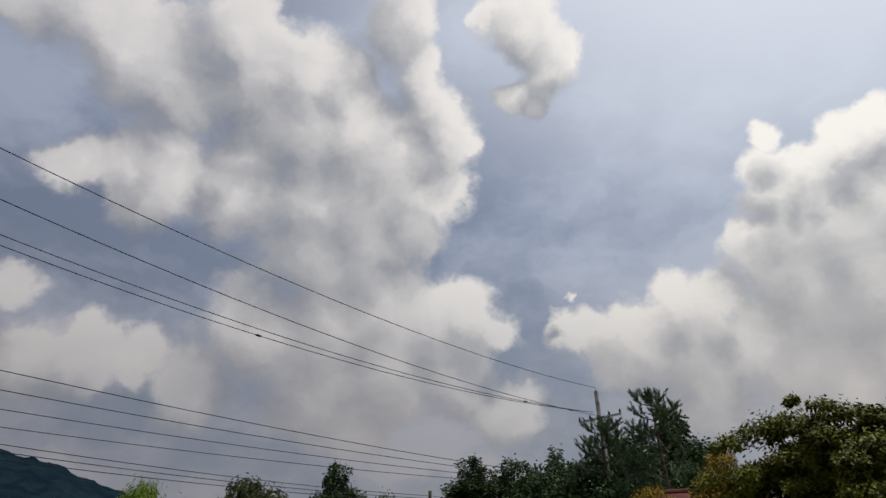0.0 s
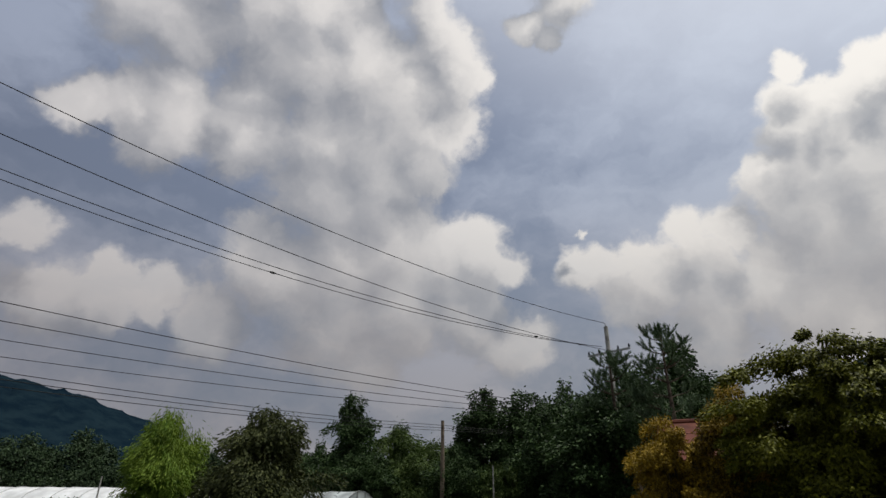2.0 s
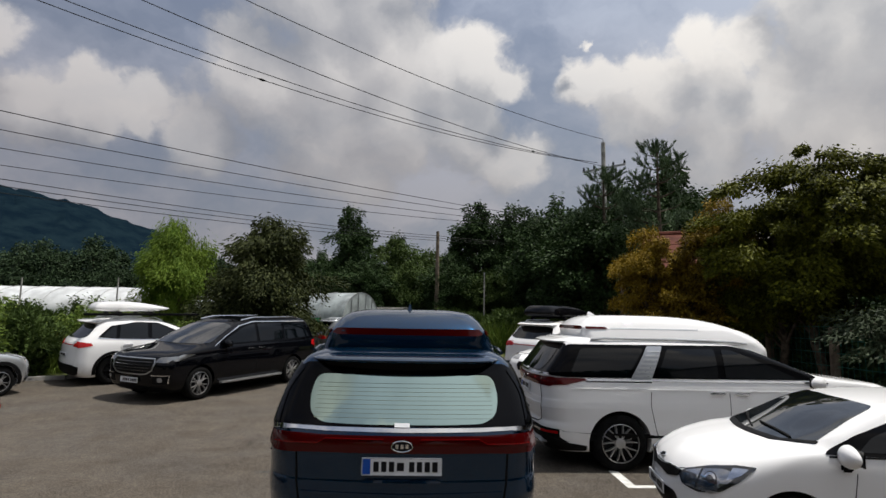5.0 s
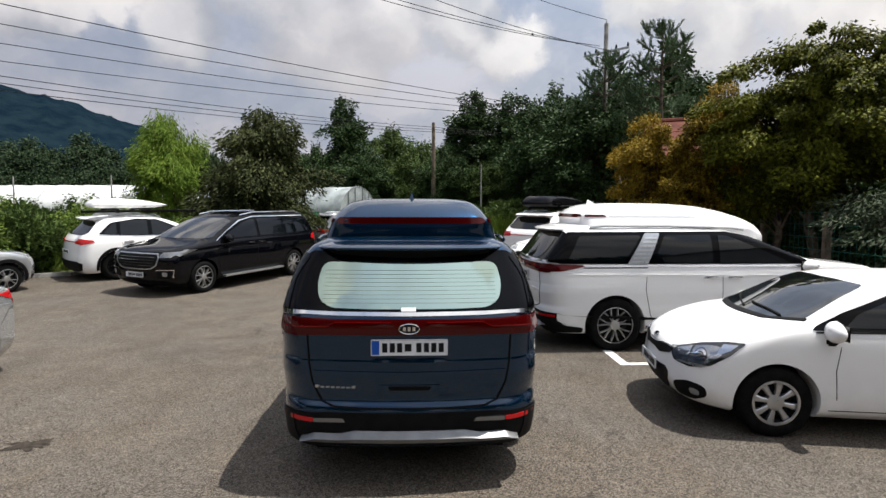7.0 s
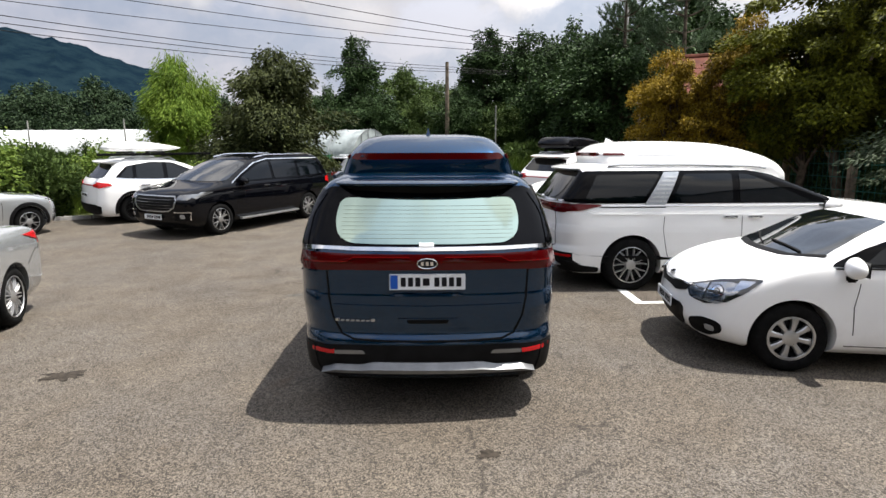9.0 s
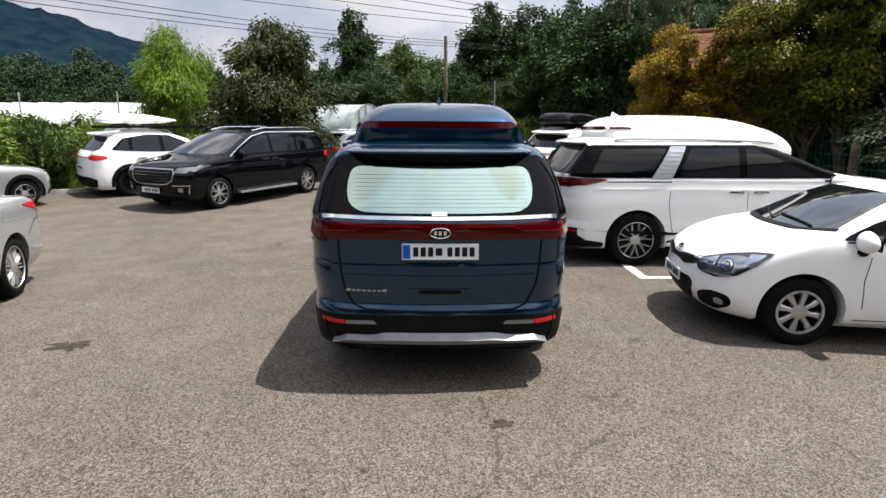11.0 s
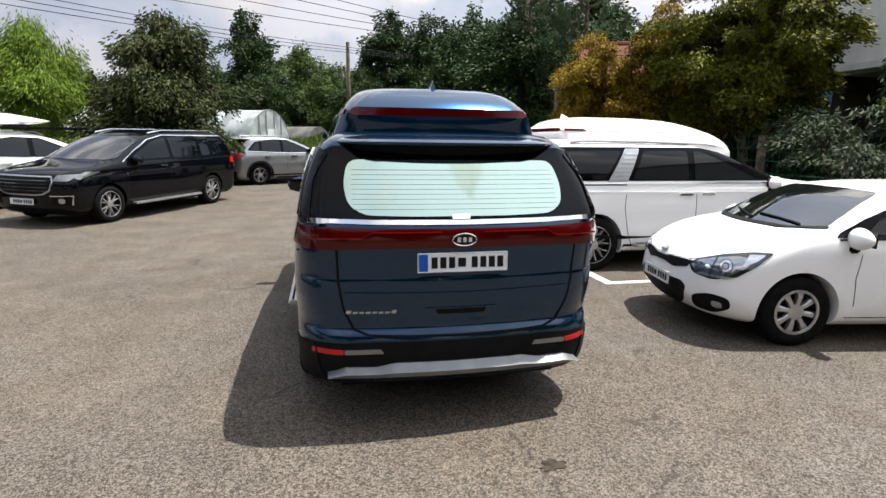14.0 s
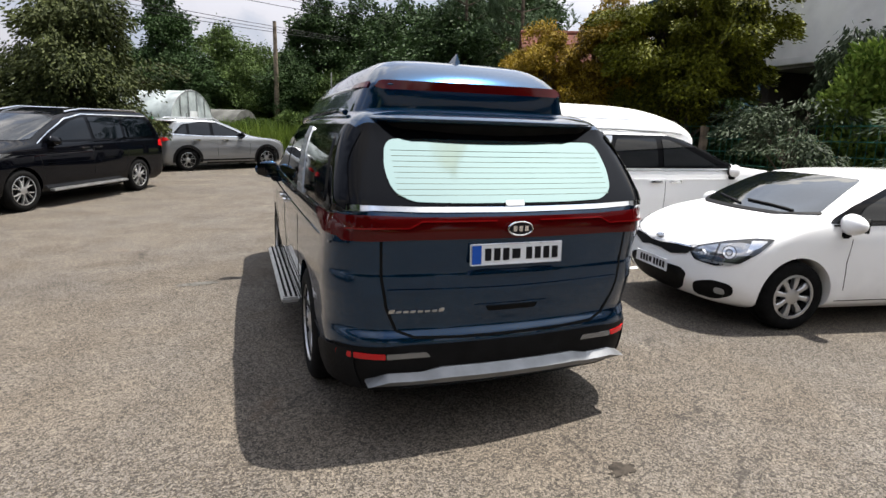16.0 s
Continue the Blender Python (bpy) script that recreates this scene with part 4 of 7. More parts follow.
    part("silver_skid", bm, M["skid"], owner, "satin silver bumper skid plate", True, None, 25)
    part("rear_floor", boxed(0.25, 0.9, -0.7, 0.7, 0.21, 0.30, 0.02), M["plastic"], owner)
    side_windows(sh, True)
    for x in (2.55,):
        sh.both("door_gap", ribbon([(x, 0.36), (x + 0.01, 0.8), (x, 1.17)], 0.008), M["seam"], off=0.002, step=0.2, sink=0.004)
    sh.both("door_gap", ribbon([(1.50, 1.16), (1.48, 0.85), (1.55, 0.52), (1.62, 0.36)], 0.008), M["seam"], off=0.002, step=0.2, sink=0.004)
    sh.both("door_gap", ribbon([(3.62, 0.36), (3.68, 0.8), (3.78, 1.15)], 0.008), M["seam"], off=0.002, step=0.2, sink=0.004)
    for x in (2.38, 2.72):
        sh.both("door_handle", rounded([(x - 0.10, 1.005), (x + 0.10, 1.005), (x + 0.10, 1.035), (x - 0.10, 1.035)], 0.012), M["chrome"], off=0.035, step=0.1)
    sh.both("sill", rounded([(1.50, 0.25), (3.72, 0.25), (3.72, 0.36), (1.50, 0.36)], 0.02), M["plastic"], off=0.012, step=0.3)
    sh.both("shoulder_line", ribbon([(0.25, 1.06), (2.0, 1.055), (4.6, 1.04)], 0.010), M[colour], off=0.008, step=0.3)
    for s in (1, -1):
        bm = boxed(1.62, 3.55, s * 0.935, s * 1.065, 0.335, 0.375, 0.012)
        st = part("side_step", bm, M["satin"], owner, "aluminium side step with rubber studs", True)
        studs = bmesh.new()
        for k in range(46):
            for j in range(3):
                box(studs, 1.66 + k * 0.041, 1.68 + k * 0.041, s * (0.955 + j * 0.037) - 0.009, s * (0.955 + j * 0.037) + 0.009, 0.374, 0.381)
        tagged(part("tread_studs", studs, M["plastic"], st), kind="stuff")
        for x in (1.8, 2.6, 3.4):
            part("step_bracket", boxed(x - 0.03, x + 0.03, min(s * 0.80, s * 0.95), max(s * 0.80, s * 0.95), 0.33, 0.36), M["plastic"], st)
    mirror_pair(owner, 3.76, 0.93, 1.17, M[colour], 1.0, 72 if colour == "white" else 0)
    # nose
    sh.lay("windscreen", rounded(mirrored([(0.70, 1.235), (0.80, 1.26), (0.66, 1.55), (0.50, 1.60)]), 0.04), "front", M["screen_glass"], 0.006)
    sh.lay("grille", rounded(mirrored([(0.55, 0.68), (0.62, 0.80), (0.60, 0.98), (0.3, 1.0)]), 0.03), "front", M["plastic"], 0.008)
    for s in (1, -1):
        sh.lay("headlamp", rounded([(s * 0.62, 0.84), (s * 0.88, 0.86), (s * 0.90, 0.98), (s * 0.62, 0.98)], 0.02), "front", M["clear"], 0.010)
    return owner


raised_roof_van("blue_van", pose(0, 0.0, 0, 0, 0, 90), "dark blue raised-roof van with a reflective back window", "blue")
raised_roof_van("white_van", pose(1.62, 4.62, 0, 0, 0, 1.5), "white raised-roof van beside the dark blue one", "white")


# ---- the other cars ----
def scaled(levels, kx, ky, kz):
    return [(z * kz, xr * kx, xf * kx, w * ky, cr * ky, cf * ky, br * kx, bf * kx) for z, xr, xf, w, cr, cf, br, bf in levels]


def on_lot(x, y, turn, lift=0.006):
    """A pose on the sloping lot, heading turn degrees from +x."""
    a = radians(turn)
    f, l = Vector((math.cos(a), math.sin(a))), Vector((-math.sin(a), math.cos(a)))
    p = Vector((x, y))

    def h(v):
        return ground_z(v.x, v.y)
    rear, front, left, right = p + f * 0.9, p + f * 3.6, p + f * 2.2 + l * 0.8, p + f * 2.2 - l * 0.8
    pitch = math.atan2(h(front) - h(rear), 2.7)
    roll = math.atan2(h(left) - h(right), 1.6)
    return pose(x, y, h(rear) - 0.9 * math.tan(pitch) + lift) @ pose(0, 0, 0, 0, 0, turn) @ pose(0, 0, 0, math.degrees(roll), -math.degrees(pitch), 0)


def by_wheel(wx, wy, local, turn):
    """The pose that brings a wheel of the car to a place on the ground."""
    a = radians(turn)
    return on_lot(wx - local[0] * math.cos(a) + local[1] * math.sin(a), wy - local[0] * math.sin(a) - local[1] * math.cos(a), turn)


HATCH_LEVELS = flat_glass([
    (0.17, 0.15, 3.78, 0.74, 0.2, 0.40, 0.1, 0.20),
    (0.24, 0.05, 3.95, 0.82, 0.2, 0.44, 0.1, 0.22),
    (0.40, 0.00, 4.045, 0.852, 0.2, 0.48, 0.1, 0.24),
    (0.55, 0.00, 4.03, 0.86, 0.2, 0.50, 0.1, 0.25),
    (0.66, 0.02, 4.00, 0.86, 0.2, 0.50, 0.1, 0.25),
    (0.74, 0.03, 3.93, 0.858, 0.2, 0.50, 0.1, 0.26),
    (0.83, 0.04, 3.78, 0.85, 0.2, 0.48, 0.1, 0.26),
    (0.91, 0.05, 3.54, 0.835, 0.2, 0.45, 0.1, 0.25),
    (0.965, 0.07, 3.26, 0.81, 0.2, 0.42, 0.1, 0.24),
    (1.075, 0.13, 3.00, 0.765, 0.2, 0.36, 0.1, 0.22),
    (1.20, 0.24, 2.75, 0.69, 0.2, 0.32, 0.1, 0.20),
    (1.295, 0.36, 2.45, 0.61, 0.2, 0.28, 0.1, 0.18),
    (1.335, 0.55, 2.05, 0.48, 0.2, 0.24, 0.1, 0.12),
    (1.352, 0.80, 1.65, 0.30, 0.16, 0.18, 0.05, 0.05),
], 1.0)


def hatchback(name, m, label, colour="white"):
    owner, sh = car(name, m, label, HATCH_LEVELS, colour, (0.64, 3.21), 0.345, 0.85, (0.302, 0.190, 8, "flare"), 5)
    sh.lay("windscreen", rounded(mirrored([(0.50, 0.970), (0.72, 1.000), (0.63, 1.185), (0.56, 1.278), (0.2, 1.292)]), 0.05), "front", M["screen_glass"], 0.006, 0.05)
    sh.lay("cowl", rounded(mirrored([(0.45, 0.962), (0.73, 0.990), (0.72, 1.008), (0.50, 0.980)]), 0.006), "front", M["plastic"], 0.008, 0.05)
    for y0, y1 in ((0.56, 0.02), (0.02, -0.50)):
        sh.lay("wiper", ribbon([(y0, 0.995), ((y0 + y1) / 2, 1.018), (y1, 1.030)], 0.006), "front", M["seam"], 0.022, 0.1, sink=0.012)
    sh.both("window_band", rounded([(0.42, 1.00), (0.72, 1.21), (1.50, 1.268), (2.22, 1.245), (2.70, 1.07), (2.96, 0.930), (1.2, 0.93)], 0.04), M["frit"], off=0.007, step=0.04)
    sh.both("front_door_window", rounded([(1.58, 0.96), (1.62, 1.238), (2.18, 1.218), (2.58, 1.06), (2.70, 0.95)], 0.03), M["glass"], off=0.016, step=0.04)
    sh.both("rear_door_window", rounded([(0.60, 1.01), (0.80, 1.185), (1.50, 1.235), (1.50, 0.96)], 0.03), M["glass"], off=0.016, step=0.04)
    sh.both("belt_moulding", ribbon([(0.5, 0.965), (1.5, 0.938), (2.92, 0.915)], 0.012), M["plastic"], off=0.008, step=0.2)
    for line in ([(2.74, 0.25), (2.77, 0.6), (2.72, 0.90)], [(1.52, 0.25), (1.53, 0.92)]):
        sh.both("door_gap", ribbon(line, 0.007), M["seam"], off=0.002, step=0.15, sink=0.004)
    sh.both("sill_gap", ribbon([(1.0, 0.265), (2.80, 0.255)], 0.007), M["seam"], off=0.002, step=0.2, sink=0.004)
    sh.both("door_handle", rounded([(1.62, 0.80), (1.80, 0.80), (1.80, 0.83), (1.62, 0.83)], 0.012), M[colour], off=0.03, step=0.1)
    # nose
    g = sh.lay("grille", rounded(mirrored([(0.10, 0.590), (0.24, 0.568), (0.42, 0.605), (0.46, 0.665), (0.24, 0.662), (0.08, 0.650)]), 0.012), "front", M["plastic"], 0.010, 0.05)
    sh.lay("grille_rim", ribbon([(-0.44, 0.664), (-0.24, 0.660), (-0.08, 0.644), (0.08, 0.644), (0.24, 0.660), (0.44, 0.664)], 0.010), "front", M["chrome"], 0.014, 0.05, parent=g)
    badge(owner, pose(3.985, 0, 0.70, 0, 62, 180), 0.11, 0.05)
    sh.lay("lower_grille", rounded(mirrored([(0.28, 0.235), (0.40, 0.30), (0.47, 0.43), (0.38, 0.47)]), 0.05), "front", M["plastic"], 0.006, 0.05)
    number_plate(owner, pose(4.055, 0, 0.455, 0, 0, 180), False)
    for s in (1, -1):
        sh.lay("fog_recess", rounded([(s * 0.50, 0.265), (s * 0.66, 0.25), (s * 0.775, 0.31), (s * 0.785, 0.405), (s * 0.68, 0.43), (s * 0.54, 0.385)], 0.045), "front", M["plastic"], 0.004, 0.04)
        sh.lay("fog_lamp", rounded([(s * 0.68, 0.315), (s * 0.735, 0.31), (s * 0.745, 0.36), (s * 0.69, 0.37)], 0.02), "front", M["clear"], 0.010, 0.04)
        nose = "nose_left" if s > 0 else "nose_right"
        h = sh.lay("headlamp", rounded([(-2.50, 0.640), (-2.44, 0.572), (-2.26, 0.548), (-2.08, 0.590), (-1.95, 0.690), (-1.86, 0.800), (-2.00, 0.798), (-2.20, 0.762), (-2.40, 0.700)], 0.02),
                   nose, M["lampdark"], 0.006, 0.03, label="clear headlamp with chrome reflectors in a dark bezel")
        sh.lay("inner_reflector", rounded([(-2.465, 0.635), (-2.42, 0.590), (-2.27, 0.568), (-2.12, 0.600), (-2.03, 0.665), (-1.96, 0.745), (-2.10, 0.755), (-2.26, 0.725), (-2.40, 0.685)], 0.02),
               nose, M["lampsilver"], 0.009, 0.03, parent=h)
        for c, z, r in ((-2.375, 0.632, 0.040), (-2.17, 0.668, 0.054)):
            for k, mat, lift in ((1.0, "lampdark", 0.012), (0.86, "chrome", 0.015), (0.5, "lampdark", 0.018), (0.34, "lampsilver", 0.021)):
                ring = [(c + k * r * math.cos(q), z + k * r * math.sin(q)) for q in (2 * math.pi * n / 20 for n in range(20))]
                sh.lay("projector_ring", ring, nose, M[mat], lift, 0.03, parent=h)
        sh.lay("lamp_divider", ribbon([(-2.29, 0.575), (-2.27, 0.65), (-2.25, 0.735)], 0.014), nose, M["lampdark"], 0.012, 0.03, parent=h)
        sh.lay("side_reflector", rounded([(-2.05, 0.680), (-1.96, 0.725), (-1.91, 0.780), (-2.02, 0.775)], 0.012), nose, M["chrome"], 0.011, 0.03, parent=h)
        sh.lay("lamp_shelf", rounded([(-2.40, 0.575), (-2.16, 0.562), (-2.10, 0.585), (-2.36, 0.586)], 0.006), nose, M["satin"], 0.011, 0.03, parent=h)
        sh.lay("bonnet_gap", ribbon([(s * 0.40, 0.672), (s * 0.55, 0.705), (s * 0.70, 0.758), (s * 0.79, 0.80)], 0.006), "front", M["seam"], 0.002, 0.04, sink=0.004)
    mirror_pair(owner, 2.80, 0.81, 0.935, M[colour])
    return owner


SUV_LEVELS = flat_glass([
    (0.20, 0.14, 4.28, 0.84, 0.22, 0.34, 0.10, 0.15),
    (0.32, 0.03, 4.42, 0.91, 0.24, 0.38, 0.12, 0.20),
    (0.52, 0.00, 4.48, 0.927, 0.26, 0.40, 0.13, 0.22),
    (0.72, 0.03, 4.46, 0.93, 0.26, 0.40, 0.13, 0.22),
    (0.88, 0.04, 4.36, 0.92, 0.26, 0.40, 0.13, 0.22),
    (0.98, 0.06, 4.08, 0.905, 0.26, 0.40, 0.13, 0.22),
    (1.05, 0.10, 3.50, 0.885, 0.24, 0.38, 0.13, 0.22),
    (1.11, 0.15, 3.20, 0.86, 0.22, 0.36, 0.12, 0.20),
    (1.30, 0.34, 2.76, 0.78, 0.20, 0.32, 0.10, 0.18),
    (1.48, 0.50, 2.32, 0.70, 0.18, 0.28, 0.09, 0.16),
    (1.575, 0.60, 2.00, 0.62, 0.18, 0.26, 0.08, 0.14),
    (1.615, 0.80, 1.70, 0.46, 0.18, 0.24, 0.05, 0.08),
    (1.622, 1.00, 1.50, 0.30, 0.14, 0.18, 0.02, 0.02),
], 1.15)


def suv(name, m, label, colour, size, lamp="red", cladding="plastic", dark_rims=False, tail_grey=None):
    """An estate-shaped car on the same plan, brought to its own length, half width and height."""
    kx, ky, kz = size[0] / 4.48, size[1] / 0.93, size[2] / 1.622
    axles = (0.88 * kx, 3.57 * kx)
    r = size[3]
    spec = (r, r * 0.66, 5, "twin") + (("dark",) if dark_rims else ())
    owner, sh = car(name, m, label, scaled(SUV_LEVELS, kx, ky, kz), colour, axles, r * 1.14, size[1] - 0.01, spec)

    def sd(*pts):
        return [(x * kx, z * kz) for x, z in pts]

    def fr(*pts):
        return [(y * ky, z * kz) for y, z in pts]
    sh.both("window_band", rounded(sd((0.50, 1.16), (0.80, 1.43), (1.40, 1.525), (1.92, 1.50), (2.50, 1.25), (2.84, 1.07), (1.2, 1.09)), 0.04), M["frit"], off=0.006, step=0.045)
    sh.both("front_door_window", rounded(sd((1.74, 1.105), (1.76, 1.485), (1.90, 1.47), (2.40, 1.25), (2.66, 1.10)), 0.03), M["glass"], off=0.014, step=0.05)
    sh.both("rear_door_window", rounded(sd((0.98, 1.13), (1.02, 1.46), (1.40, 1.495), (1.66, 1.49), (1.64, 1.105)), 0.03), M["glass"], off=0.014, step=0.05)
    sh.both("quarter_window", rounded(sd((0.60, 1.17), (0.84, 1.405), (0.93, 1.43), (0.90, 1.14)), 0.03), M["glass"], off=0.014, step=0.05)
    sh.both("window_line", ribbon(sd((0.50, 1.135), (1.4, 1.085), (2.85, 1.062)), 0.014), M["chrome"], off=0.010, step=0.2)
    for line in (sd((2.92, 0.34), (2.96, 0.8), (2.90, 1.06)), sd((1.84, 0.34), (1.83, 1.09)), sd((0.98, 1.12), (1.02, 0.85), (1.25, 0.55), (1.32, 0.36))):
        sh.both("door_gap", ribbon(line, 0.008), M["seam"], off=0.002, step=0.2, sink=0.004)
    for x in (1.06, 2.0):
        sh.both("door_handle", rounded(sd((x, 0.945), (x + 0.21, 0.945), (x + 0.21, 0.98), (x, 0.98)), 0.012), M["chrome"], off=0.03, step=0.1)
    clad = M[cladding]
    sh.both("sill", rounded(sd((1.25, 0.22), (3.20, 0.22), (3.20, 0.36), (1.25, 0.36)), 0.02), clad, off=0.012, step=0.3)
    if cladding == "plastic":
        arch_trim(sh, axles, r, r * 1.155, r * 1.14 + 0.075, clad)
    sh.lay("rear_bumper", rounded(mirrored(fr((0.55, 0.25), (0.80, 0.29), (0.84, 0.46), (0.6, 0.50))), 0.03), "rear", clad, 0.016, 0.035)
    sh.lay("front_bumper", rounded(mirrored(fr((0.50, 0.24), (0.80, 0.28), (0.88, 0.40), (0.6, 0.44))), 0.03), "front", clad, 0.008)
    sh.lay("back_window", rounded(mirrored(fr((0.50, 1.13), (0.72, 1.17), (0.60, 1.44), (0.40, 1.47))), 0.05), "rear", M["glass"], 0.008)
    sh.lay("windscreen", rounded(mirrored(fr((0.60, 1.10), (0.76, 1.14), (0.60, 1.46), (0.3, 1.50))), 0.05), "front", M["screen_glass"], 0.006)
    bm = loft(scaled([(1.50, 0.33, 0.8, 0.60, 0.1, 0.1, 0.08, 0), (1.53, 0.30, 0.9, 0.62, 0.12, 0.1, 0.08, 0), (1.585, 0.50, 0.9, 0.58, 0.12, 0.1, 0.08, 0)], kx, ky, kz), 3)
    part("spoiler", bm, M[colour], owner, "", True)
    for s, side in ((1, "left"), (-1, "right")):
        t = sh.lay("tail_lamp", rounded(fr((s * 0.50, 0.93), (s * 0.83, 0.91), (s * 0.83, 1.01), (s * 0.76, 1.04), (s * 0.50, 1.0)), 0.02), "rear", M[lamp], 0.012)
        sh.lay("tail_lamp_end", rounded(sd((0.12, 0.90), (0.40, 0.97), (0.36, 1.02), (0.14, 1.05)), 0.015), side, M[lamp], 0.010, parent=t)
        sh.lay("headlamp", rounded(fr((s * 0.45, 0.86), (s * 0.86, 0.88), (s * 0.88, 0.98), (s * 0.52, 0.95)), 0.03), "front", M["clear"], 0.008)
        sh.lay("headlamp_end", rounded(sd((3.72, 0.98), (4.22, 0.85), (4.26, 0.90), (4.0, 0.99)), 0.015), side, M["clear"], 0.008)
        sh.lay("fog_recess", rounded(fr((s * 0.55, 0.46), (s * 0.82, 0.48), (s * 0.84, 0.62), (s * 0.60, 0.60)), 0.03), "front", M["plastic"], 0.006)
        rail = tube(bmesh.new(), [(0.75 * kx, s * 0.60 * ky, 1.56 * kz), (0.85 * kx, s * 0.60 * ky, 1.625 * kz), (1.9 * kx, s * 0.60 * ky, 1.63 * kz), (2.05 * kx, s * 0.60 * ky, 1.55 * kz)], 0.016, 8)
        part("roof_rail", rail, M["satin"], owner, "", True)
    sh.lay("lamp_strip", ribbon(fr((-0.5, 0.965), (0.5, 0.965)), 0.02), "rear", M[lamp], 0.010)
    sh.lay("grille", rounded(mirrored(fr((0.40, 0.62), (0.46, 0.74), (0.42, 0.82))), 0.04), "front", M["plastic"], 0.008)
    number_plate(owner, pose(0.005 * kx - 0.012, 0, 0.72 * kz), False)
    number_plate(owner, pose(4.475 * kx + 0.01, 0, 0.55 * kz, 0, 0, 180), False)
    if tail_grey:
        sh.lay("tailgate_panel", rounded(mirrored(fr((0.6, 0.50), (0.84, 0.55), (0.84, 0.88), (0.5, 0.90))), 0.03), "rear", M[tail_grey], 0.005)
    mirror_pair(owner, 2.66 * kx, 0.87 * ky, 1.12 * kz, M["plastic"] if cladding == "plastic" else M[colour])
    return owner


def roof_box(name, m, label, mat, length=2.1, half=0.40, high=0.34):
    """A closed luggage box with its two carrier bars."""
    ob = thing(name, m, label, "roof box")
    k = high / 0.34
    bm = loft([(0.05, 0.10, length - 0.35, half * 0.85, 0.12, 0.25, 0.05, 0.2), (0.10, 0.02, length - 0.05, half, 0.14, 0.32, 0.06, 0.3), (0.15 * k, 0.0, length, half, 0.14, 0.34, 0.06, 0.3),
               (0.24 * k, 0.05, length - 0.35, half * 0.94, 0.14, 0.34, 0.06, 0.3), (0.32 * k, 0.18, length - 0.8, half * 0.80, 0.14, 0.30, 0.05, 0.25), (0.34 * k, 0.32, length - 1.1, half * 0.6, 0.14, 0.2, 0.03, 0.1)], 4)
    shell_part = part("shell", bm, mat, ob, "", True)
    part("seam", tube(bmesh.new(), [(0.03, half + 0.012, 0.125), (length * 0.75, half + 0.012, 0.125)], 0.006, 6), M["seam"], shell_part)
    for x in (length * 0.28, length * 0.66):
        part("carrier_bar", boxed(x - 0.035, x + 0.035, -0.62, 0.62, 0.0, 0.045, 0.012), M["plastic"], ob, "", True)
        for s in (1, -1):
            part("bar_foot", boxed(x - 0.05, x + 0.05, s * 0.60 - 0.03, s * 0.60 + 0.03, -0.07, 0.02, 0.012), M["plastic"], ob, "", True)
    return ob


# the black van, nose out of the row
OLD_VAN = flat_glass([
    (0.22, 0.16, 4.90, 0.86, 0.20, 0.30, 0.05, 0.12),
    (0.32, 0.05, 5.04, 0.94, 0.22, 0.32, 0.06, 0.16),
    (0.50, 0.02, 5.10, 0.985, 0.22, 0.32, 0.07, 0.18),
    (0.75, 0.01, 5.115, 0.99, 0.22, 0.32, 0.07, 0.18),
    (0.93, 0.01, 5.04, 0.985, 0.22, 0.34, 0.07, 0.20),
    (1.02, 0.02, 4.82, 0.975, 0.20, 0.36, 0.07, 0.22),
    (1.09, 0.03, 4.40, 0.96, 0.18, 0.36, 0.07, 0.22),
    (1.15, 0.05, 4.12, 0.935, 0.16, 0.34, 0.07, 0.22),
    (1.30, 0.10, 3.78, 0.89, 0.15, 0.32, 0.07, 0.22),
    (1.50, 0.20, 3.30, 0.83, 0.15, 0.30, 0.07, 0.20),
    (1.64, 0.30, 2.90, 0.76, 0.15, 0.28, 0.07, 0.18),
    (1.715, 0.45, 2.50, 0.64, 0.16, 0.26, 0.06, 0.14),
    (1.735, 0.65, 2.20, 0.48, 0.16, 0.22, 0.05, 0.08),
], 1.2)


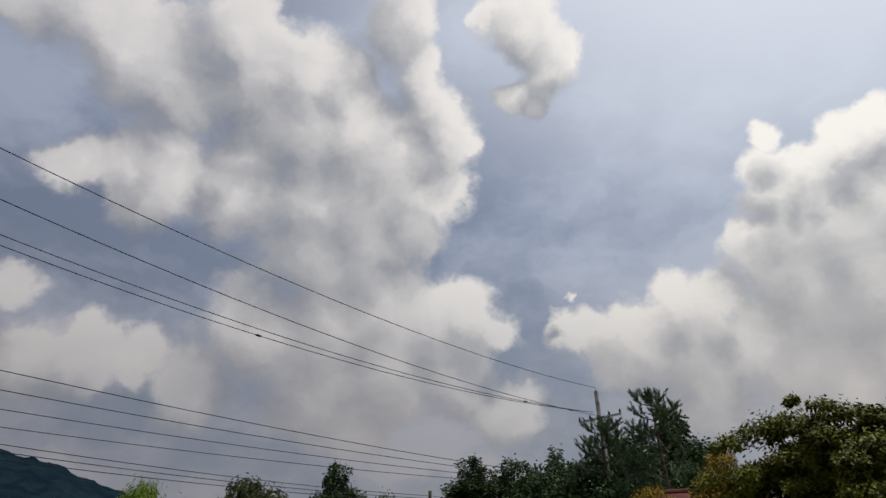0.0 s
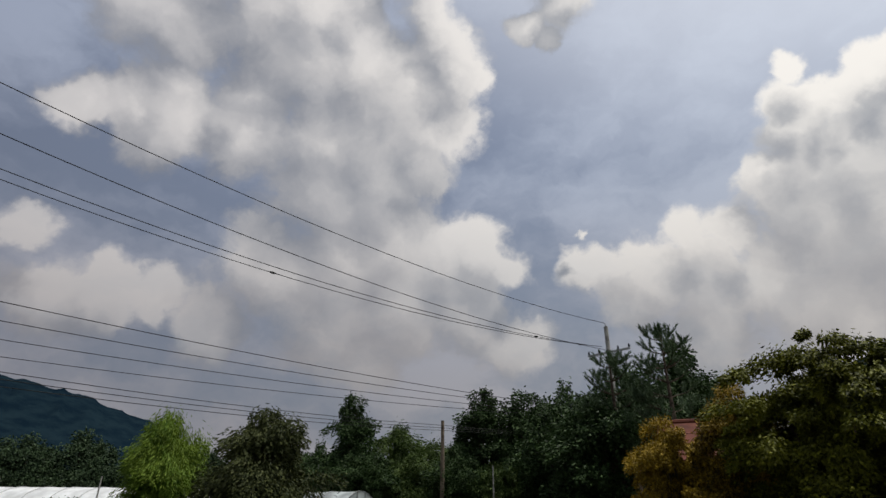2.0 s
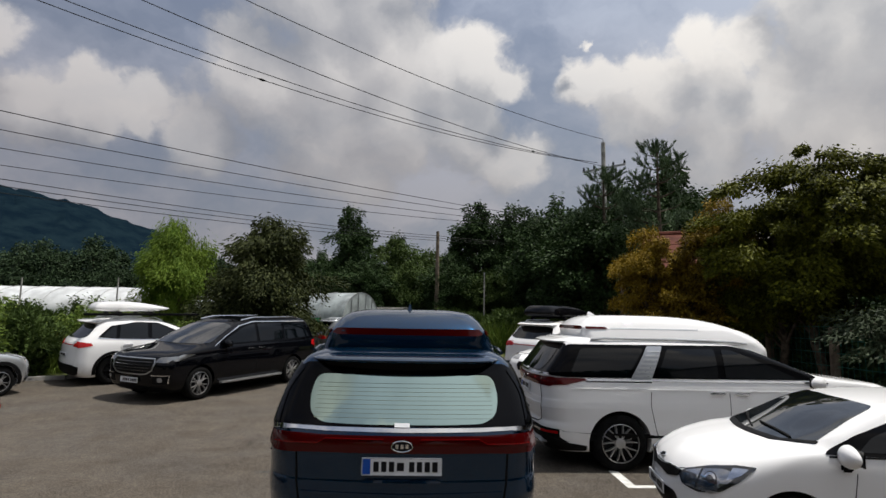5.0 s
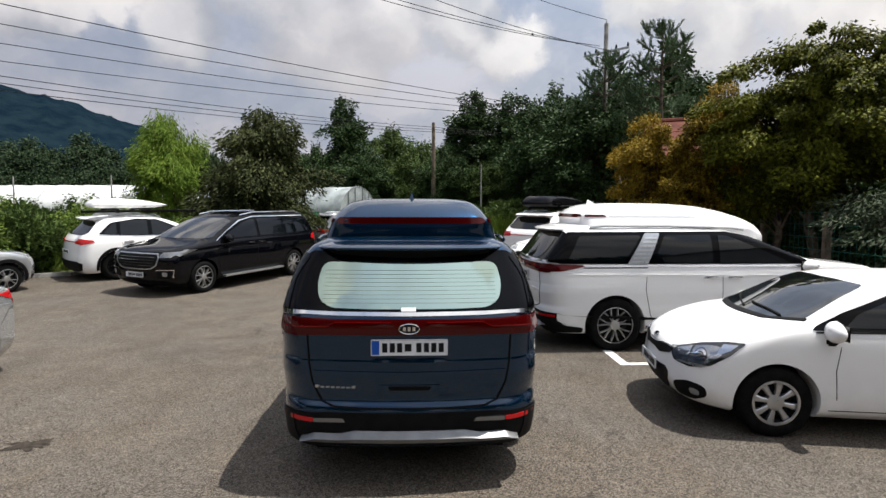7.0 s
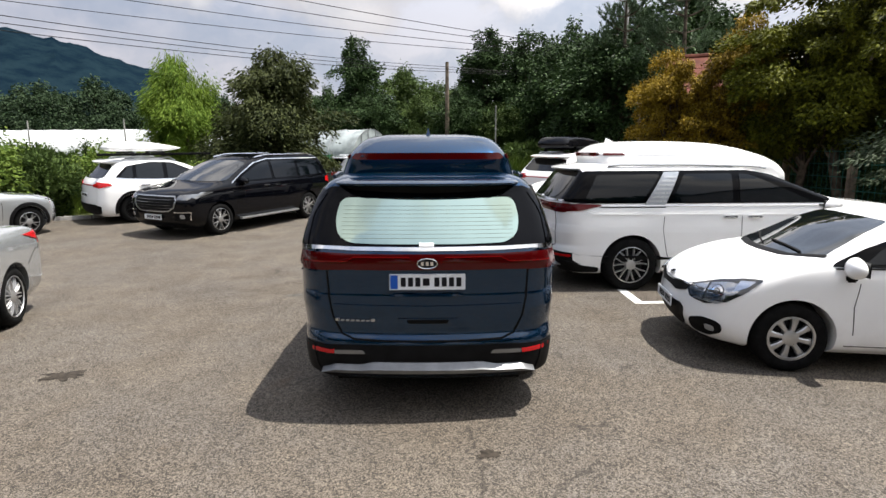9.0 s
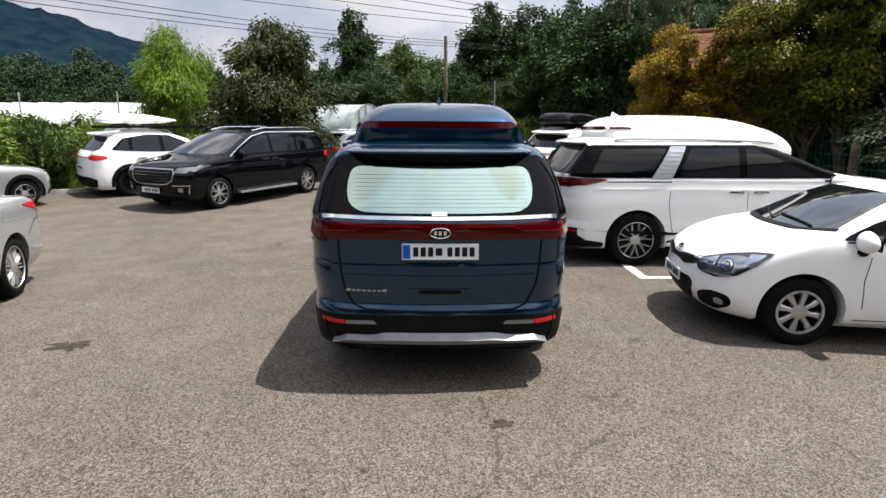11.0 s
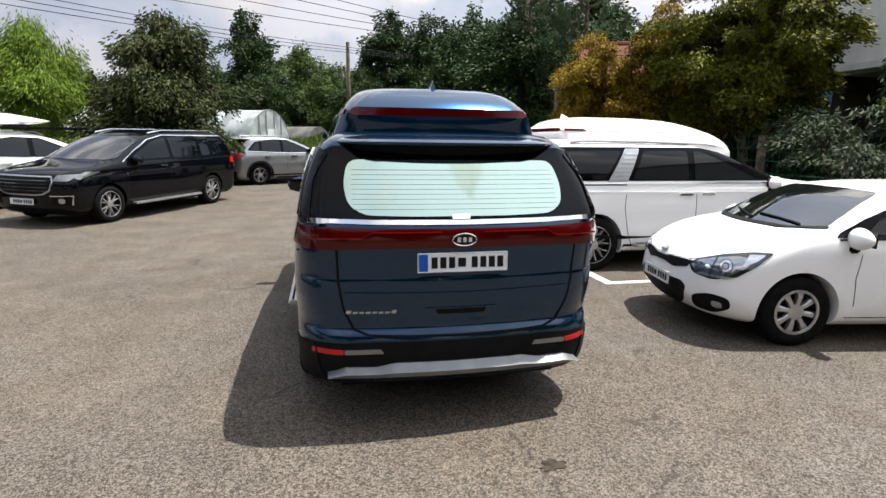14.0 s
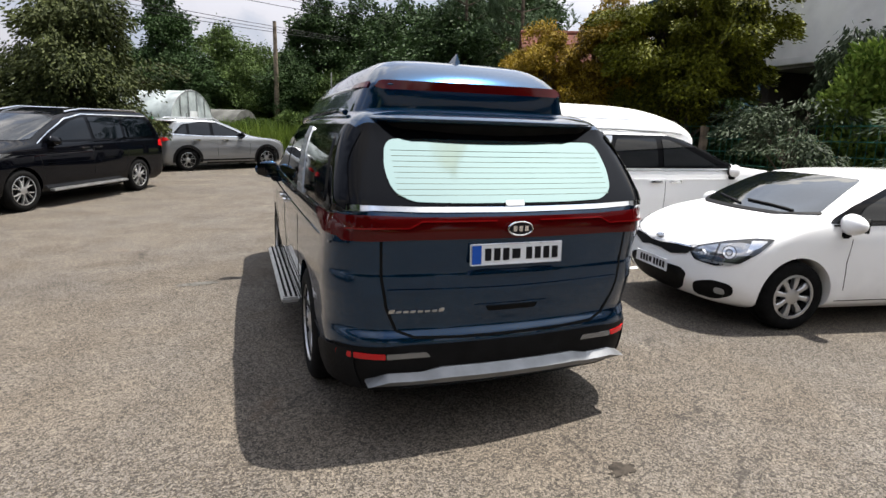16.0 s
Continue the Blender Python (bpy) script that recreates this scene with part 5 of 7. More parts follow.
def old_van(name, m, label):
    owner, sh = car(name, m, label, scaled(OLD_VAN, 1.0, 0.965, 1.0), "black", (1.08, 4.14), 0.40, 0.955, (0.355, 0.24, 6, "twin"))
    sh.both("window_band", rounded([(0.30, 1.16), (0.48, 1.60), (2.45, 1.615), (2.90, 1.53), (3.40, 1.30), (3.72, 1.13), (0.5, 1.13)], 0.05), M["frit"], off=0.006, step=0.045)
    sh.both("rear_side_window", rounded([(0.40, 1.19), (0.56, 1.56), (1.38, 1.585), (1.42, 1.17)], 0.04), M["glass"], off=0.014, step=0.05)
    sh.both("sliding_door_window", rounded([(1.50, 1.17), (1.46, 1.58), (2.34, 1.58), (2.34, 1.165)], 0.04), M["glass"], off=0.014, step=0.05)
    sh.both("front_door_window", rounded([(2.43, 1.165), (2.43, 1.575), (2.58, 1.56), (2.86, 1.49), (3.34, 1.28), (3.56, 1.16)], 0.04), M["glass"], off=0.014, step=0.05)
    sh.both("chrome_window_line", ribbon([(0.5, 1.61), (2.45, 1.632), (2.92, 1.545), (3.42, 1.31), (3.74, 1.125)], 0.015), M["chrome"], off=0.010, step=0.1)
    for line in ([(2.46, 0.34), (2.47, 1.13)], [(3.66, 0.34), (3.72, 0.8), (3.80, 1.10)], [(1.44, 1.13), (1.42, 0.85), (1.55, 0.5), (1.62, 0.34)]):
        sh.both("door_gap", ribbon(line, 0.008), M["seam"], off=0.002, step=0.2, sink=0.004)
    for x in (2.22, 2.58):
        sh.both("door_handle", rounded([(x, 1.00), (x + 0.2, 1.00), (x + 0.2, 1.035), (x, 1.035)], 0.012), M["chrome"], off=0.03, step=0.1)
    sh.lay("windscreen", rounded(mirrored([(0.72, 1.17), (0.84, 1.20), (0.70, 1.54), (0.4, 1.60)]), 0.05), "front", M["screen_glass"], 0.006)
    g = sh.lay("grille", rounded(mirrored([(0.40, 0.60), (0.55, 0.66), (0.60, 0.82), (0.56, 0.90), (0.3, 0.90)]), 0.03), "front", M["plastic"], 0.010)
    sh.lay("grille_rim", ribbon([(0.3, 0.595), (0.44, 0.61), (0.57, 0.68), (0.62, 0.82), (0.57, 0.91), (0, 0.915), (-0.57, 0.91), (-0.62, 0.82), (-0.57, 0.68), (-0.44, 0.61), (-0.3, 0.595), (0.3, 0.595)], 0.022),
           "front", M["satin"], 0.016, parent=g)
    for k in range(4):
        sh.lay("grille_slat", ribbon([(-0.52, 0.67 + 0.058 * k), (0.52, 0.67 + 0.058 * k)], 0.008), "front", M["lamphouse"], 0.015, parent=g)
    number_plate(owner, pose(5.12, 0, 0.47, 0, 0, 180), False)
    for s, side in ((1, "left"), (-1, "right")):
        sh.lay("headlamp", rounded([(s * 0.60, 0.84), (s * 0.86, 0.84), (s * 0.95, 0.96), (s * 0.66, 0.94)], 0.02), "front", M["lamphouse"], 0.010)
        sh.lay("headlamp_end", rounded([(4.30, 0.98), (4.78, 0.86), (4.86, 0.90), (4.62, 0.99)], 0.02), side, M["lamphouse"], 0.010)
        f = sh.lay("fog_recess", rounded([(s * 0.56, 0.40), (s * 0.86, 0.42), (s * 0.90, 0.58), (s * 0.60, 0.58)], 0.03), "front", M["plastic"], 0.008)
        sh.lay("fog_rim", ribbon([(s * 0.56, 0.58), (s * 0.90, 0.585), (s * 0.87, 0.42)], 0.018), "front", M["chrome"], 0.014, parent=f)
        sh.lay("fog_lamp", rounded([(s * 0.70, 0.45), (s * 0.80, 0.45), (s * 0.80, 0.54), (s * 0.70, 0.54)], 0.04), "front", M["clear"], 0.014, parent=f)
        sh.lay("tail_lamp", rounded([(s * 0.62, 0.92), (s * 0.93, 0.90), (s * 0.92, 1.12), (s * 0.70, 1.10)], 0.02), "rear", M["red"], 0.010)
        sh.lay("tail_lamp_end", rounded([(0.10, 0.92), (0.34, 0.98), (0.30, 1.10), (0.10, 1.12)], 0.02), side, M["red"], 0.010)
        part("roof_rail", tube(bmesh.new(), [(0.55, s * 0.67, 1.665), (0.75, s * 0.67, 1.735), (2.35, s * 0.67, 1.735), (2.75, s * 0.66, 1.67)], 0.018, 8), M["chrome"], owner, "", True)
        part("side_step", boxed(1.6, 3.6, min(s * 0.93, s * 1.05), max(s * 0.93, s * 1.05), 0.29, 0.335, 0.015), M["satin"], owner, "", True)
        sh.lay("window_sticker", rounded([(1.12, 1.40), (1.24, 1.40), (1.24, 1.47), (1.12, 1.47)], 0.008), side, M["plate"], 0.012)
    mirror_pair(owner, 3.44, 0.89, 1.16, M["black"])
    return owner


SEDAN_LEVELS = [
    (0.20, 0.12, 4.66, 0.80, 0.2, 0.3, 0.1, 0.15),
    (0.34, 0.02, 4.80, 0.89, 0.24, 0.36, 0.12, 0.2),
    (0.55, 0.00, 4.84, 0.915, 0.26, 0.4, 0.14, 0.22),
    (0.75, 0.03, 4.74, 0.92, 0.26, 0.4, 0.14, 0.22),
    (0.90, 0.05, 4.20, 0.905, 0.26, 0.4, 0.14, 0.22),
    (0.98, 0.08, 3.60, 0.88, 0.24, 0.38, 0.14, 0.22),
    (1.03, 0.25, 3.38, 0.85, 0.22, 0.36, 0.12, 0.2),
    (1.07, 0.70, 3.26, 0.82, 0.2, 0.34, 0.1, 0.2),
    (1.25, 1.05, 2.86, 0.74, 0.18, 0.3, 0.1, 0.18),
    (1.38, 1.35, 2.50, 0.66, 0.18, 0.28, 0.08, 0.15),
    (1.445, 1.65, 2.20, 0.50, 0.18, 0.24, 0.06, 0.1),
    (1.455, 1.80, 2.05, 0.35, 0.1, 0.12, 0.02, 0.02),
]


def sedan(name, m, label):
    owner, sh = car(name, m, label, SEDAN_LEVELS, "silver", (1.02, 3.82), 0.375, 0.91, (0.325, 0.225, 10, "twin"))
    sh.both("window_band", rounded([(0.95, 1.10), (1.45, 1.34), (2.1, 1.39), (2.6, 1.29), (3.2, 1.05), (1.3, 1.05)], 0.04), M["glass"], off=0.004)
    sh.lay("back_window", rounded(mirrored([(0.60, 1.10), (0.70, 1.13), (0.58, 1.36), (0.3, 1.39)]), 0.04), "rear", M["glass"], 0.006)
    sh.lay("windscreen", rounded(mirrored([(0.62, 1.10), (0.74, 1.12), (0.58, 1.37), (0.3, 1.40)]), 0.04), "front", M["screen_glass"], 0.006)
    for s, side in ((1, "left"), (-1, "right")):
        t = sh.lay("tail_lamp", rounded([(s * 0.45, 0.82), (s * 0.88, 0.80), (s * 0.90, 0.95), (s * 0.45, 0.94)], 0.02), "rear", M["red"], 0.010)
        sh.lay("tail_lamp_end", rounded([(0.12, 0.83), (0.34, 0.87), (0.66, 0.96), (0.14, 0.97)], 0.02), side, M["red"], 0.010, parent=t)
        sh.lay("headlamp", rounded([(s * 0.5, 0.66), (s * 0.86, 0.68), (s * 0.86, 0.78), (s * 0.5, 0.74)], 0.02), "front", M["clear"], 0.010)
        sh.lay("bumper_gap", ribbon([(0.14, 0.80), (0.45, 0.76), (0.66, 0.62)], 0.007), side, M["seam"], 0.002, sink=0.004)
        sh.lay("door_gap", ribbon([(1.5, 1.05), (1.45, 0.8), (1.55, 0.3)], 0.007), side, M["seam"], 0.002, sink=0.004)
        sh.lay("bumper_crease", ribbon([(0.10, 0.40), (0.40, 0.42), (0.62, 0.46)], 0.012), side, M["silver"], 0.010)
    number_plate(owner, pose(-0.004, 0, 0.68), False)
    mirror_pair(owner, 2.95, 0.84, 1.08, M["silver"])
    return owner


hatchback("white_hatchback", by_wheel(3.08, 0.79, (3.21, 0.85), 171), "white hatchback with clear headlamps and silver alloy wheels")
old_van("black_van", by_wheel(-4.74, 8.76, (4.14, 0.955), -116), "glossy black people carrier with a chrome grille")
SPORT = by_wheel(-7.58, 10.55, (0.88, -0.92), 45)
suv("white_suv", SPORT, "white sport utility car with black cladding and dark wheels", "white", (4.48, 0.93, 1.622, 0.35), dark_rims=True)
roof_box("roof_box", SPORT @ pose(0.52, 0.12, 1.735), "long white roof box on carrier bars", M["white"], 1.95, 0.40, 0.30)
awning = thing("side_awning", SPORT @ pose(0.25, -0.62, 1.685), "rolled dark awning on the roof carrier", "awning")
part("tube_bag", boxed(0, 2.75, -0.08, 0.08, 0.0, 0.06, 0.02), M["plastic"], awning, "", True)
part("end_cap", boxed(-0.03, 0.0, -0.085, 0.085, -0.004, 0.064, 0.01), M["seam"], awning)
suv("grey_suv", by_wheel(-2.75, 16.0, (0.85, -0.89), 28), "grey compact crossover with silver roof rails", "grey", (4.355, 0.90, 1.55, 0.33))
suv("white_estate", on_lot(3.0, 12.6, 42), "white sport utility car carrying a black roof box", "white", (4.78, 0.94, 1.70, 0.36))
roof_box("roof_box", on_lot(3.0, 12.6, 42) @ pose(0.55, 0.0, 1.79), "glossy black roof box", M["black"], 2.2, 0.55, 0.38)
suv("white_crossover", on_lot(5.8, 12.53, -138), "white crossover parked nose out behind the white van", "white", (4.3, 0.90, 1.60, 0.33))
suv("silver_compact", by_wheel(-8.85, 8.55, (3.04, -0.82), 66), "small silver three-door car with a dark lower edge", "silver", (3.82, 0.84, 1.42, 0.31), cladding="plastic")
sedan("silver_sedan", by_wheel(-4.57, 2.30, (1.02, 0.91), -75), "silver saloon car with red tail lamps")


# ---- ground ----
def ground():
    """One sheet to the horizon, finer near the lot."""
    def ticks(lo, hi, fine_lo, fine_hi, step):
        a = list(np.arange(fine_lo, fine_hi + 1e-6, step))
        out, d = [], step
        x = fine_lo
        while x > lo:
            d *= 1.5
            x -= d
            out.append(max(x, lo))
        out = out[::-1] + a
        x, d = fine_hi, step
        while x < hi:
            d *= 1.5
            x += d
            out.append(min(x, hi))
        return out
    xs, ys = ticks(-2500, 2500, -24, 16, 0.8), ticks(-2500, 2500, -14, 40, 0.8)
    verts = [(x, y, ground_z(x, y)) for y in ys for x in xs]
    nx = len(xs)
    faces = [(j * nx + i, j * nx + i + 1, (j + 1) * nx + i + 1, (j + 1) * nx + i) for j in range(len(ys) - 1) for i in range(nx - 1)]
    me = bpy.data.meshes.new("ground")
    me.from_pydata(verts, [], faces)
    me.polygons.foreach_set("use_smooth", [True] * len(me.polygons))
    me.materials.append(M["soil"])
    return tagged(new("ground", me), "grassy soil ground round the car park", "ground", "", "structure")


ground()


def sheet(name, outline_pts, lift, mat, label, category, cell=0.8):
    """A flat area that follows the ground a little above it."""
    bm = bmesh.new()
    bm.faces.new([bm.verts.new((x, y, 0)) for x, y in outline_pts])
    for i in (0, 1):
        lo, hi = min(p[i] for p in outline_pts), max(p[i] for p in outline_pts)
        for k in range(1, int((hi - lo) / cell)):
            c, n = Vector(), Vector()
            c[i], n[i] = lo + cell * k, 1
            bmesh.ops.bisect_plane(bm, geom=bm.verts[:] + bm.edges[:] + bm.faces[:], plane_co=c, plane_no=n, dist=1e-4)
    for v in bm.verts:
        v.co.z = ground_z(v.co.x, v.co.y) + lift
    return solid(name, bm, mat, label, category, None, "structure", "", True)


LOT = [(-26, -14), (14, -14), (9.2, -2), (8.9, 9), (6, 19), (1, 20), (-4.6, 17.2), (-6.2, 15.6), (-9.2, 11.3), (-26, 3)]
sheet("pavement", LOT, 0.006, M["asphalt"], "worn grey-brown asphalt of the car park", "pavement")


# ---- trees and plants ----
def leaf_mesh(name, centres, axes, length, width, mat, rng, fold=0.25, level=0.0):
    """Many small folded leaves in one mesh: a point and a direction for each."""
    n = len(centres)
    a = axes / np.linalg.norm(axes, axis=1, keepdims=True)
    ref = rng.normal(size=(n, 3)) * (1 - level) + np.array([0, 0, 1.0]) * level
    b = np.cross(a, ref)
    b /= np.linalg.norm(b, axis=1, keepdims=True) + 1e-9
    c = np.cross(a, b)
    ln = (length * rng.uniform(0.65, 1.25, n))[:, None]
    wd = (width * rng.uniform(0.7, 1.2, n))[:, None]
    v = np.empty((n, 4, 3))
    v[:, 0] = centres
    v[:, 1] = centres + a * ln * 0.5 + b * wd * 0.5 + c * wd * fold
    v[:, 2] = centres + a * ln
    v[:, 3] = centres + a * ln * 0.5 - b * wd * 0.5 + c * wd * fold
    me = bpy.data.meshes.new(name)
    me.vertices.add(4 * n)
    me.vertices.foreach_set("co", v.ravel())
    tri = (np.arange(n)[:, None] * 4 + np.array([0, 1, 2, 0, 2, 3])).ravel()
    me.loops.add(6 * n)
    me.loops.foreach_set("vertex_index", tri.astype(np.int32))
    me.polygons.add(2 * n)
    me.polygons.foreach_set("loop_start", np.arange(0, 6 * n, 3, dtype=np.int32))
    me.update(calc_edges=True)
    me.materials.append(mat)
    return me


def crown_points(rng, rx, rz, z0, lumps, spread, count, hollow=0.45, taper=0.0):
    """Clump centres in an uneven crown, and leaf points round them."""
    # a few large boughs, with smaller clumps gathered round each
    boughs = 24
    k = np.arange(boughs) + 0.5
    up = 1 - 2 * k / boughs
    turn = k * 2.39996 + rng.uniform(0, 6)
    flat = np.sqrt(1 - up**2)
    big = np.stack([flat * np.cos(turn), flat * np.sin(turn), up], 1) * rng.uniform(0.38, 0.74, boughs)[:, None]
    d = rng.normal(size=(lumps, 3))
    d /= np.linalg.norm(d, axis=1, keepdims=True)
    own = rng.integers(0, boughs, lumps)
    c = big[own] + d * (rng.uniform(0.20, 0.36, boughs)[own] * rng.uniform(hollow, 1.0, lumps) ** 0.5)[:, None]
    core = rng.random(lumps) < 0.28
    c[core] = d[core] * (0.78 * rng.random(lumps)[core] ** 0.4)[:, None]
    squeeze = 1 - taper * np.clip(c[:, 2] * 0.5 + 0.5, 0, 1)
    c = np.stack([c[:, 0] * rx * squeeze, c[:, 1] * rx * squeeze, z0 + c[:, 2] * rz], 1)
    which = rng.integers(0, lumps, count)
    off = rng.normal(size=(count, 3))
    off /= np.linalg.norm(off, axis=1, keepdims=True)
    size = spread * rng.uniform(0.6, 1.3, lumps)[which] * rng.uniform(0.2, 1.0, count) ** 0.5
    p = c[which] + off * size[:, None] * np.array([1, 1, 0.72])
    return c, p, off


def tiered_points(rng, rx, rz, z0, boughs, reach, count, droop, taper=0.0, loose=0.13):
    """Leaves in tiers: domed sprays that lean outwards, dark gaps between them."""
    d = rng.normal(size=(boughs, 3))
    d /= np.linalg.norm(d, axis=1, keepdims=True)
    c = d * rng.uniform(0.03, 1.0, boughs)[:, None] ** (1 / 2.4)
    squeeze = 1 - taper * np.clip(c[:, 2] * 0.5 + 0.5, 0, 1) + 0.10 * rng.normal(size=boughs)
    c = np.stack([c[:, 0] * rx * squeeze, c[:, 1] * rx * squeeze, z0 + c[:, 2] * rz * (1 + 0.08 * rng.normal(size=boughs))], 1)
    out = c[:, :2] / (np.linalg.norm(c[:, :2], axis=1, keepdims=True) + 0.05) + rng.normal(size=(boughs, 2)) * 0.35
    size = reach * rng.uniform(0.5, 1.35, boughs)
    which = rng.choice(boughs, count, p=size**2 / (size**2).sum())
    rho, phi = np.sqrt(rng.random(count)), rng.uniform(0, 2 * math.pi, count)
    o, r = out[which], size[which]
    along, across = rho * np.cos(phi) * r * 1.2, rho * np.sin(phi) * r * 0.85
    side = np.stack([-o[:, 1], o[:, 0]], 1)
    flat = o * along[:, None] + side * across[:, None]
    sink = -0.30 * r * rho**2 - 0.22 * along + rng.normal(size=count) * loose * r
    p = c[which] + np.concatenate([flat, sink[:, None]], 1)
    axes = np.concatenate([flat / r[:, None] + o * 0.5, np.full((count, 1), -0.25 - droop)], 1) + rng.normal(size=(count, 3)) * 0.45
    return c, p, axes


def trunk_mesh(name, rng, height, r, clumps, lean=0.06, limbs=14):
    bm = bmesh.new()
    line, rad = [], []
    for k in range(7):
        t = k / 6
        line.append((lean * height * t * t + 0.04 * rng.normal(), 0.04 * rng.normal(), height * t - (0.15 if k == 0 else 0)))
        rad.append(r * (1.25 if k == 0 else 1 - 0.75 * t))
    tube(bm, line, rad, 8)
    for i in rng.permutation(len(clumps))[:limbs]:
        tip = Vector(clumps[i])
        t = min(0.92, max(0.25, 0.55 * tip.z / height))
        k = t * 6
        a, b = Vector(line[int(k)]), Vector(line[min(6, int(k) + 1)])
        base = a.lerp(b, k - int(k))
        mid = base.lerp(tip, 0.55) + Vector((0, 0, 0.06 * height)) + Vector(rng.normal(size=3) * 0.03 * height)
        tube(bm, [base, base.lerp(mid, 0.5), mid, tip], [r * 0.42 * (1 - 0.4 * t), r * 0.30, r * 0.2, r * 0.06], 5)
    return mesh_of(name, bm, M["bark"], True, 60)


TREE_KINDS = {}


def tree_kind(kind, height, rx, rz, z0, mat, count, leaf, wide, lumps=60, spread=0.6, droop=0.0, trunk=0.12, seed=1, hollow=0.45, taper=0.0, limbs=14, tiers=0.0):
    """The meshes of one kind of tree, shared by its copies."""
    rng = np.random.default_rng(seed)
    if tiers:
        c, p, axes = tiered_points(rng, rx, rz, z0, lumps, spread, count, droop, taper, 0.75 - 0.8 * tiers)
    else:
        c, p, off = crown_points(rng, rx, rz, z0, lumps, spread, count, hollow, taper)
        axes = off + rng.normal(size=off.shape) * 0.6 + np.array([0, 0, -droop])
    if droop > 1.5:
        p[:, 2] -= rng.uniform(0, 0.9, len(p)) * rz * 0.25
    TREE_KINDS[kind] = (trunk_mesh("trunk", rng, max(z0, 0.4 * height) + rz * 0.45, trunk, c, limbs=limbs), leaf_mesh("crown", p, axes, leaf, wide, M[mat], rng, level=tiers))


def plant_tree(name, kind, x, y, size=1.0, turn=0.0, label="", squash=1.0, category="tree", group=""):
    trunk, crown = TREE_KINDS[kind]
    ob = thing(name, pose(x, y, ground_z(x, y), 0, 0, turn) @ Matrix.Diagonal((size * squash, size * squash, size, 1)), label, category, group)
    for nm, me in (("trunk", trunk), ("crown", crown)):
        o = new(nm, me)
        o.parent = ob
    return ob


tree_kind("broad", 9.0, 2.7, 3.5, 5.2, "leaf_dark", 28000, 0.20, 0.12, 120, 0.62, 0.3, 0.20, 3, taper=0.2, tiers=0.45)
tree_kind("tall", 9.5, 1.9, 3.9, 5.2, "leaf_dark", 22000, 0.19, 0.11, 84, 0.58, 0.3, 0.20, 4, taper=0.45, tiers=0.45)
tree_kind("mid", 8.0, 2.4, 3.2, 4.5, "leaf_mid", 27000, 0.18, 0.10, 120, 0.54, 0.4, 0.17, 5, taper=0.3, tiers=0.4)
tree_kind("round", 8.5, 2.8, 3.1, 5.0, "leaf_dark", 28000, 0.20, 0.12, 120, 0.62, 0.3, 0.2, 6, taper=0.15, tiers=0.4)
tree_kind("willow", 6.6, 2.2, 2.6, 3.5, "leaf_willow", 40000, 0.22, 0.04, 80, 0.55, 1.2, 0.16, 7, taper=0.55, tiers=0.35)
tree_kind("orchard", 5.0, 2.3, 2.05, 2.75, "leaf_orchard", 62000, 0.125, 0.05, 150, 0.40, 0.8, 0.13, 8, taper=0.6, limbs=26, tiers=0.45)
tree_kind("maple", 4.6, 1.6, 1.25, 3.05, "leaf_maple", 36000, 0.095, 0.055, 64, 0.40, 0.2, 0.10, 9, limbs=22, taper=0.25, tiers=0.7)
tree_kind("maplegreen", 5.6, 2.0, 1.75, 4.05, "leaf_maplegreen", 72000, 0.105, 0.055, 100, 0.42, 0.5, 0.13, 10, limbs=26, tiers=0.65)
tree_kind("thuja", 3.0, 0.75, 1.35, 1.5, "leaf_weed", 16000, 0.11, 0.05, 90, 0.22, -0.8, 0.08, 11, hollow=0.5, taper=0.5)
tree_kind("bush", 2.2, 1.3, 0.95, 1.0, "leaf_weed", 13000, 0.11, 0.06, 70, 0.36, 0.1, 0.05, 12, tiers=0.4)
tree_kind("darkbush", 2.4, 1.25, 1.15, 1.2, "leaf_dark", 12000, 0.12, 0.06, 80, 0.32, 0.3, 0.05, 14, hollow=0.3)
tree_kind("weedbush", 1.9, 1.2, 0.8, 0.85, "leaf_mid", 12000, 0.17, 0.06, 55, 0.36, -0.5, 0.04, 13, hollow=0.2)

tree_kind("farwood", 8.0, 3.1, 3.2, 3.8, "leaf_far_haze", 22000, 0.24, 0.15, 110, 0.75, 0.3, 0.2, 17, taper=0.35, tiers=0.4)
tree_kind("screen", 9.0, 3.2, 3.8, 5.0, "leaf_dark", 5000, 0.65, 0.38, 50, 1.0, 0.3, 0.22, 15)

# the orchard tree at the lot's edge and the willow behind
plant_tree("orchard_tree", "orchard", -5.05, 14.6, 0.97, 30, "dense fruit tree with long drooping dull green leaves", 1.14)
plant_tree("willow_tree", "willow", -12.0, 24.0, 1.0, 0, "bright yellow-green willow behind the greenhouse")
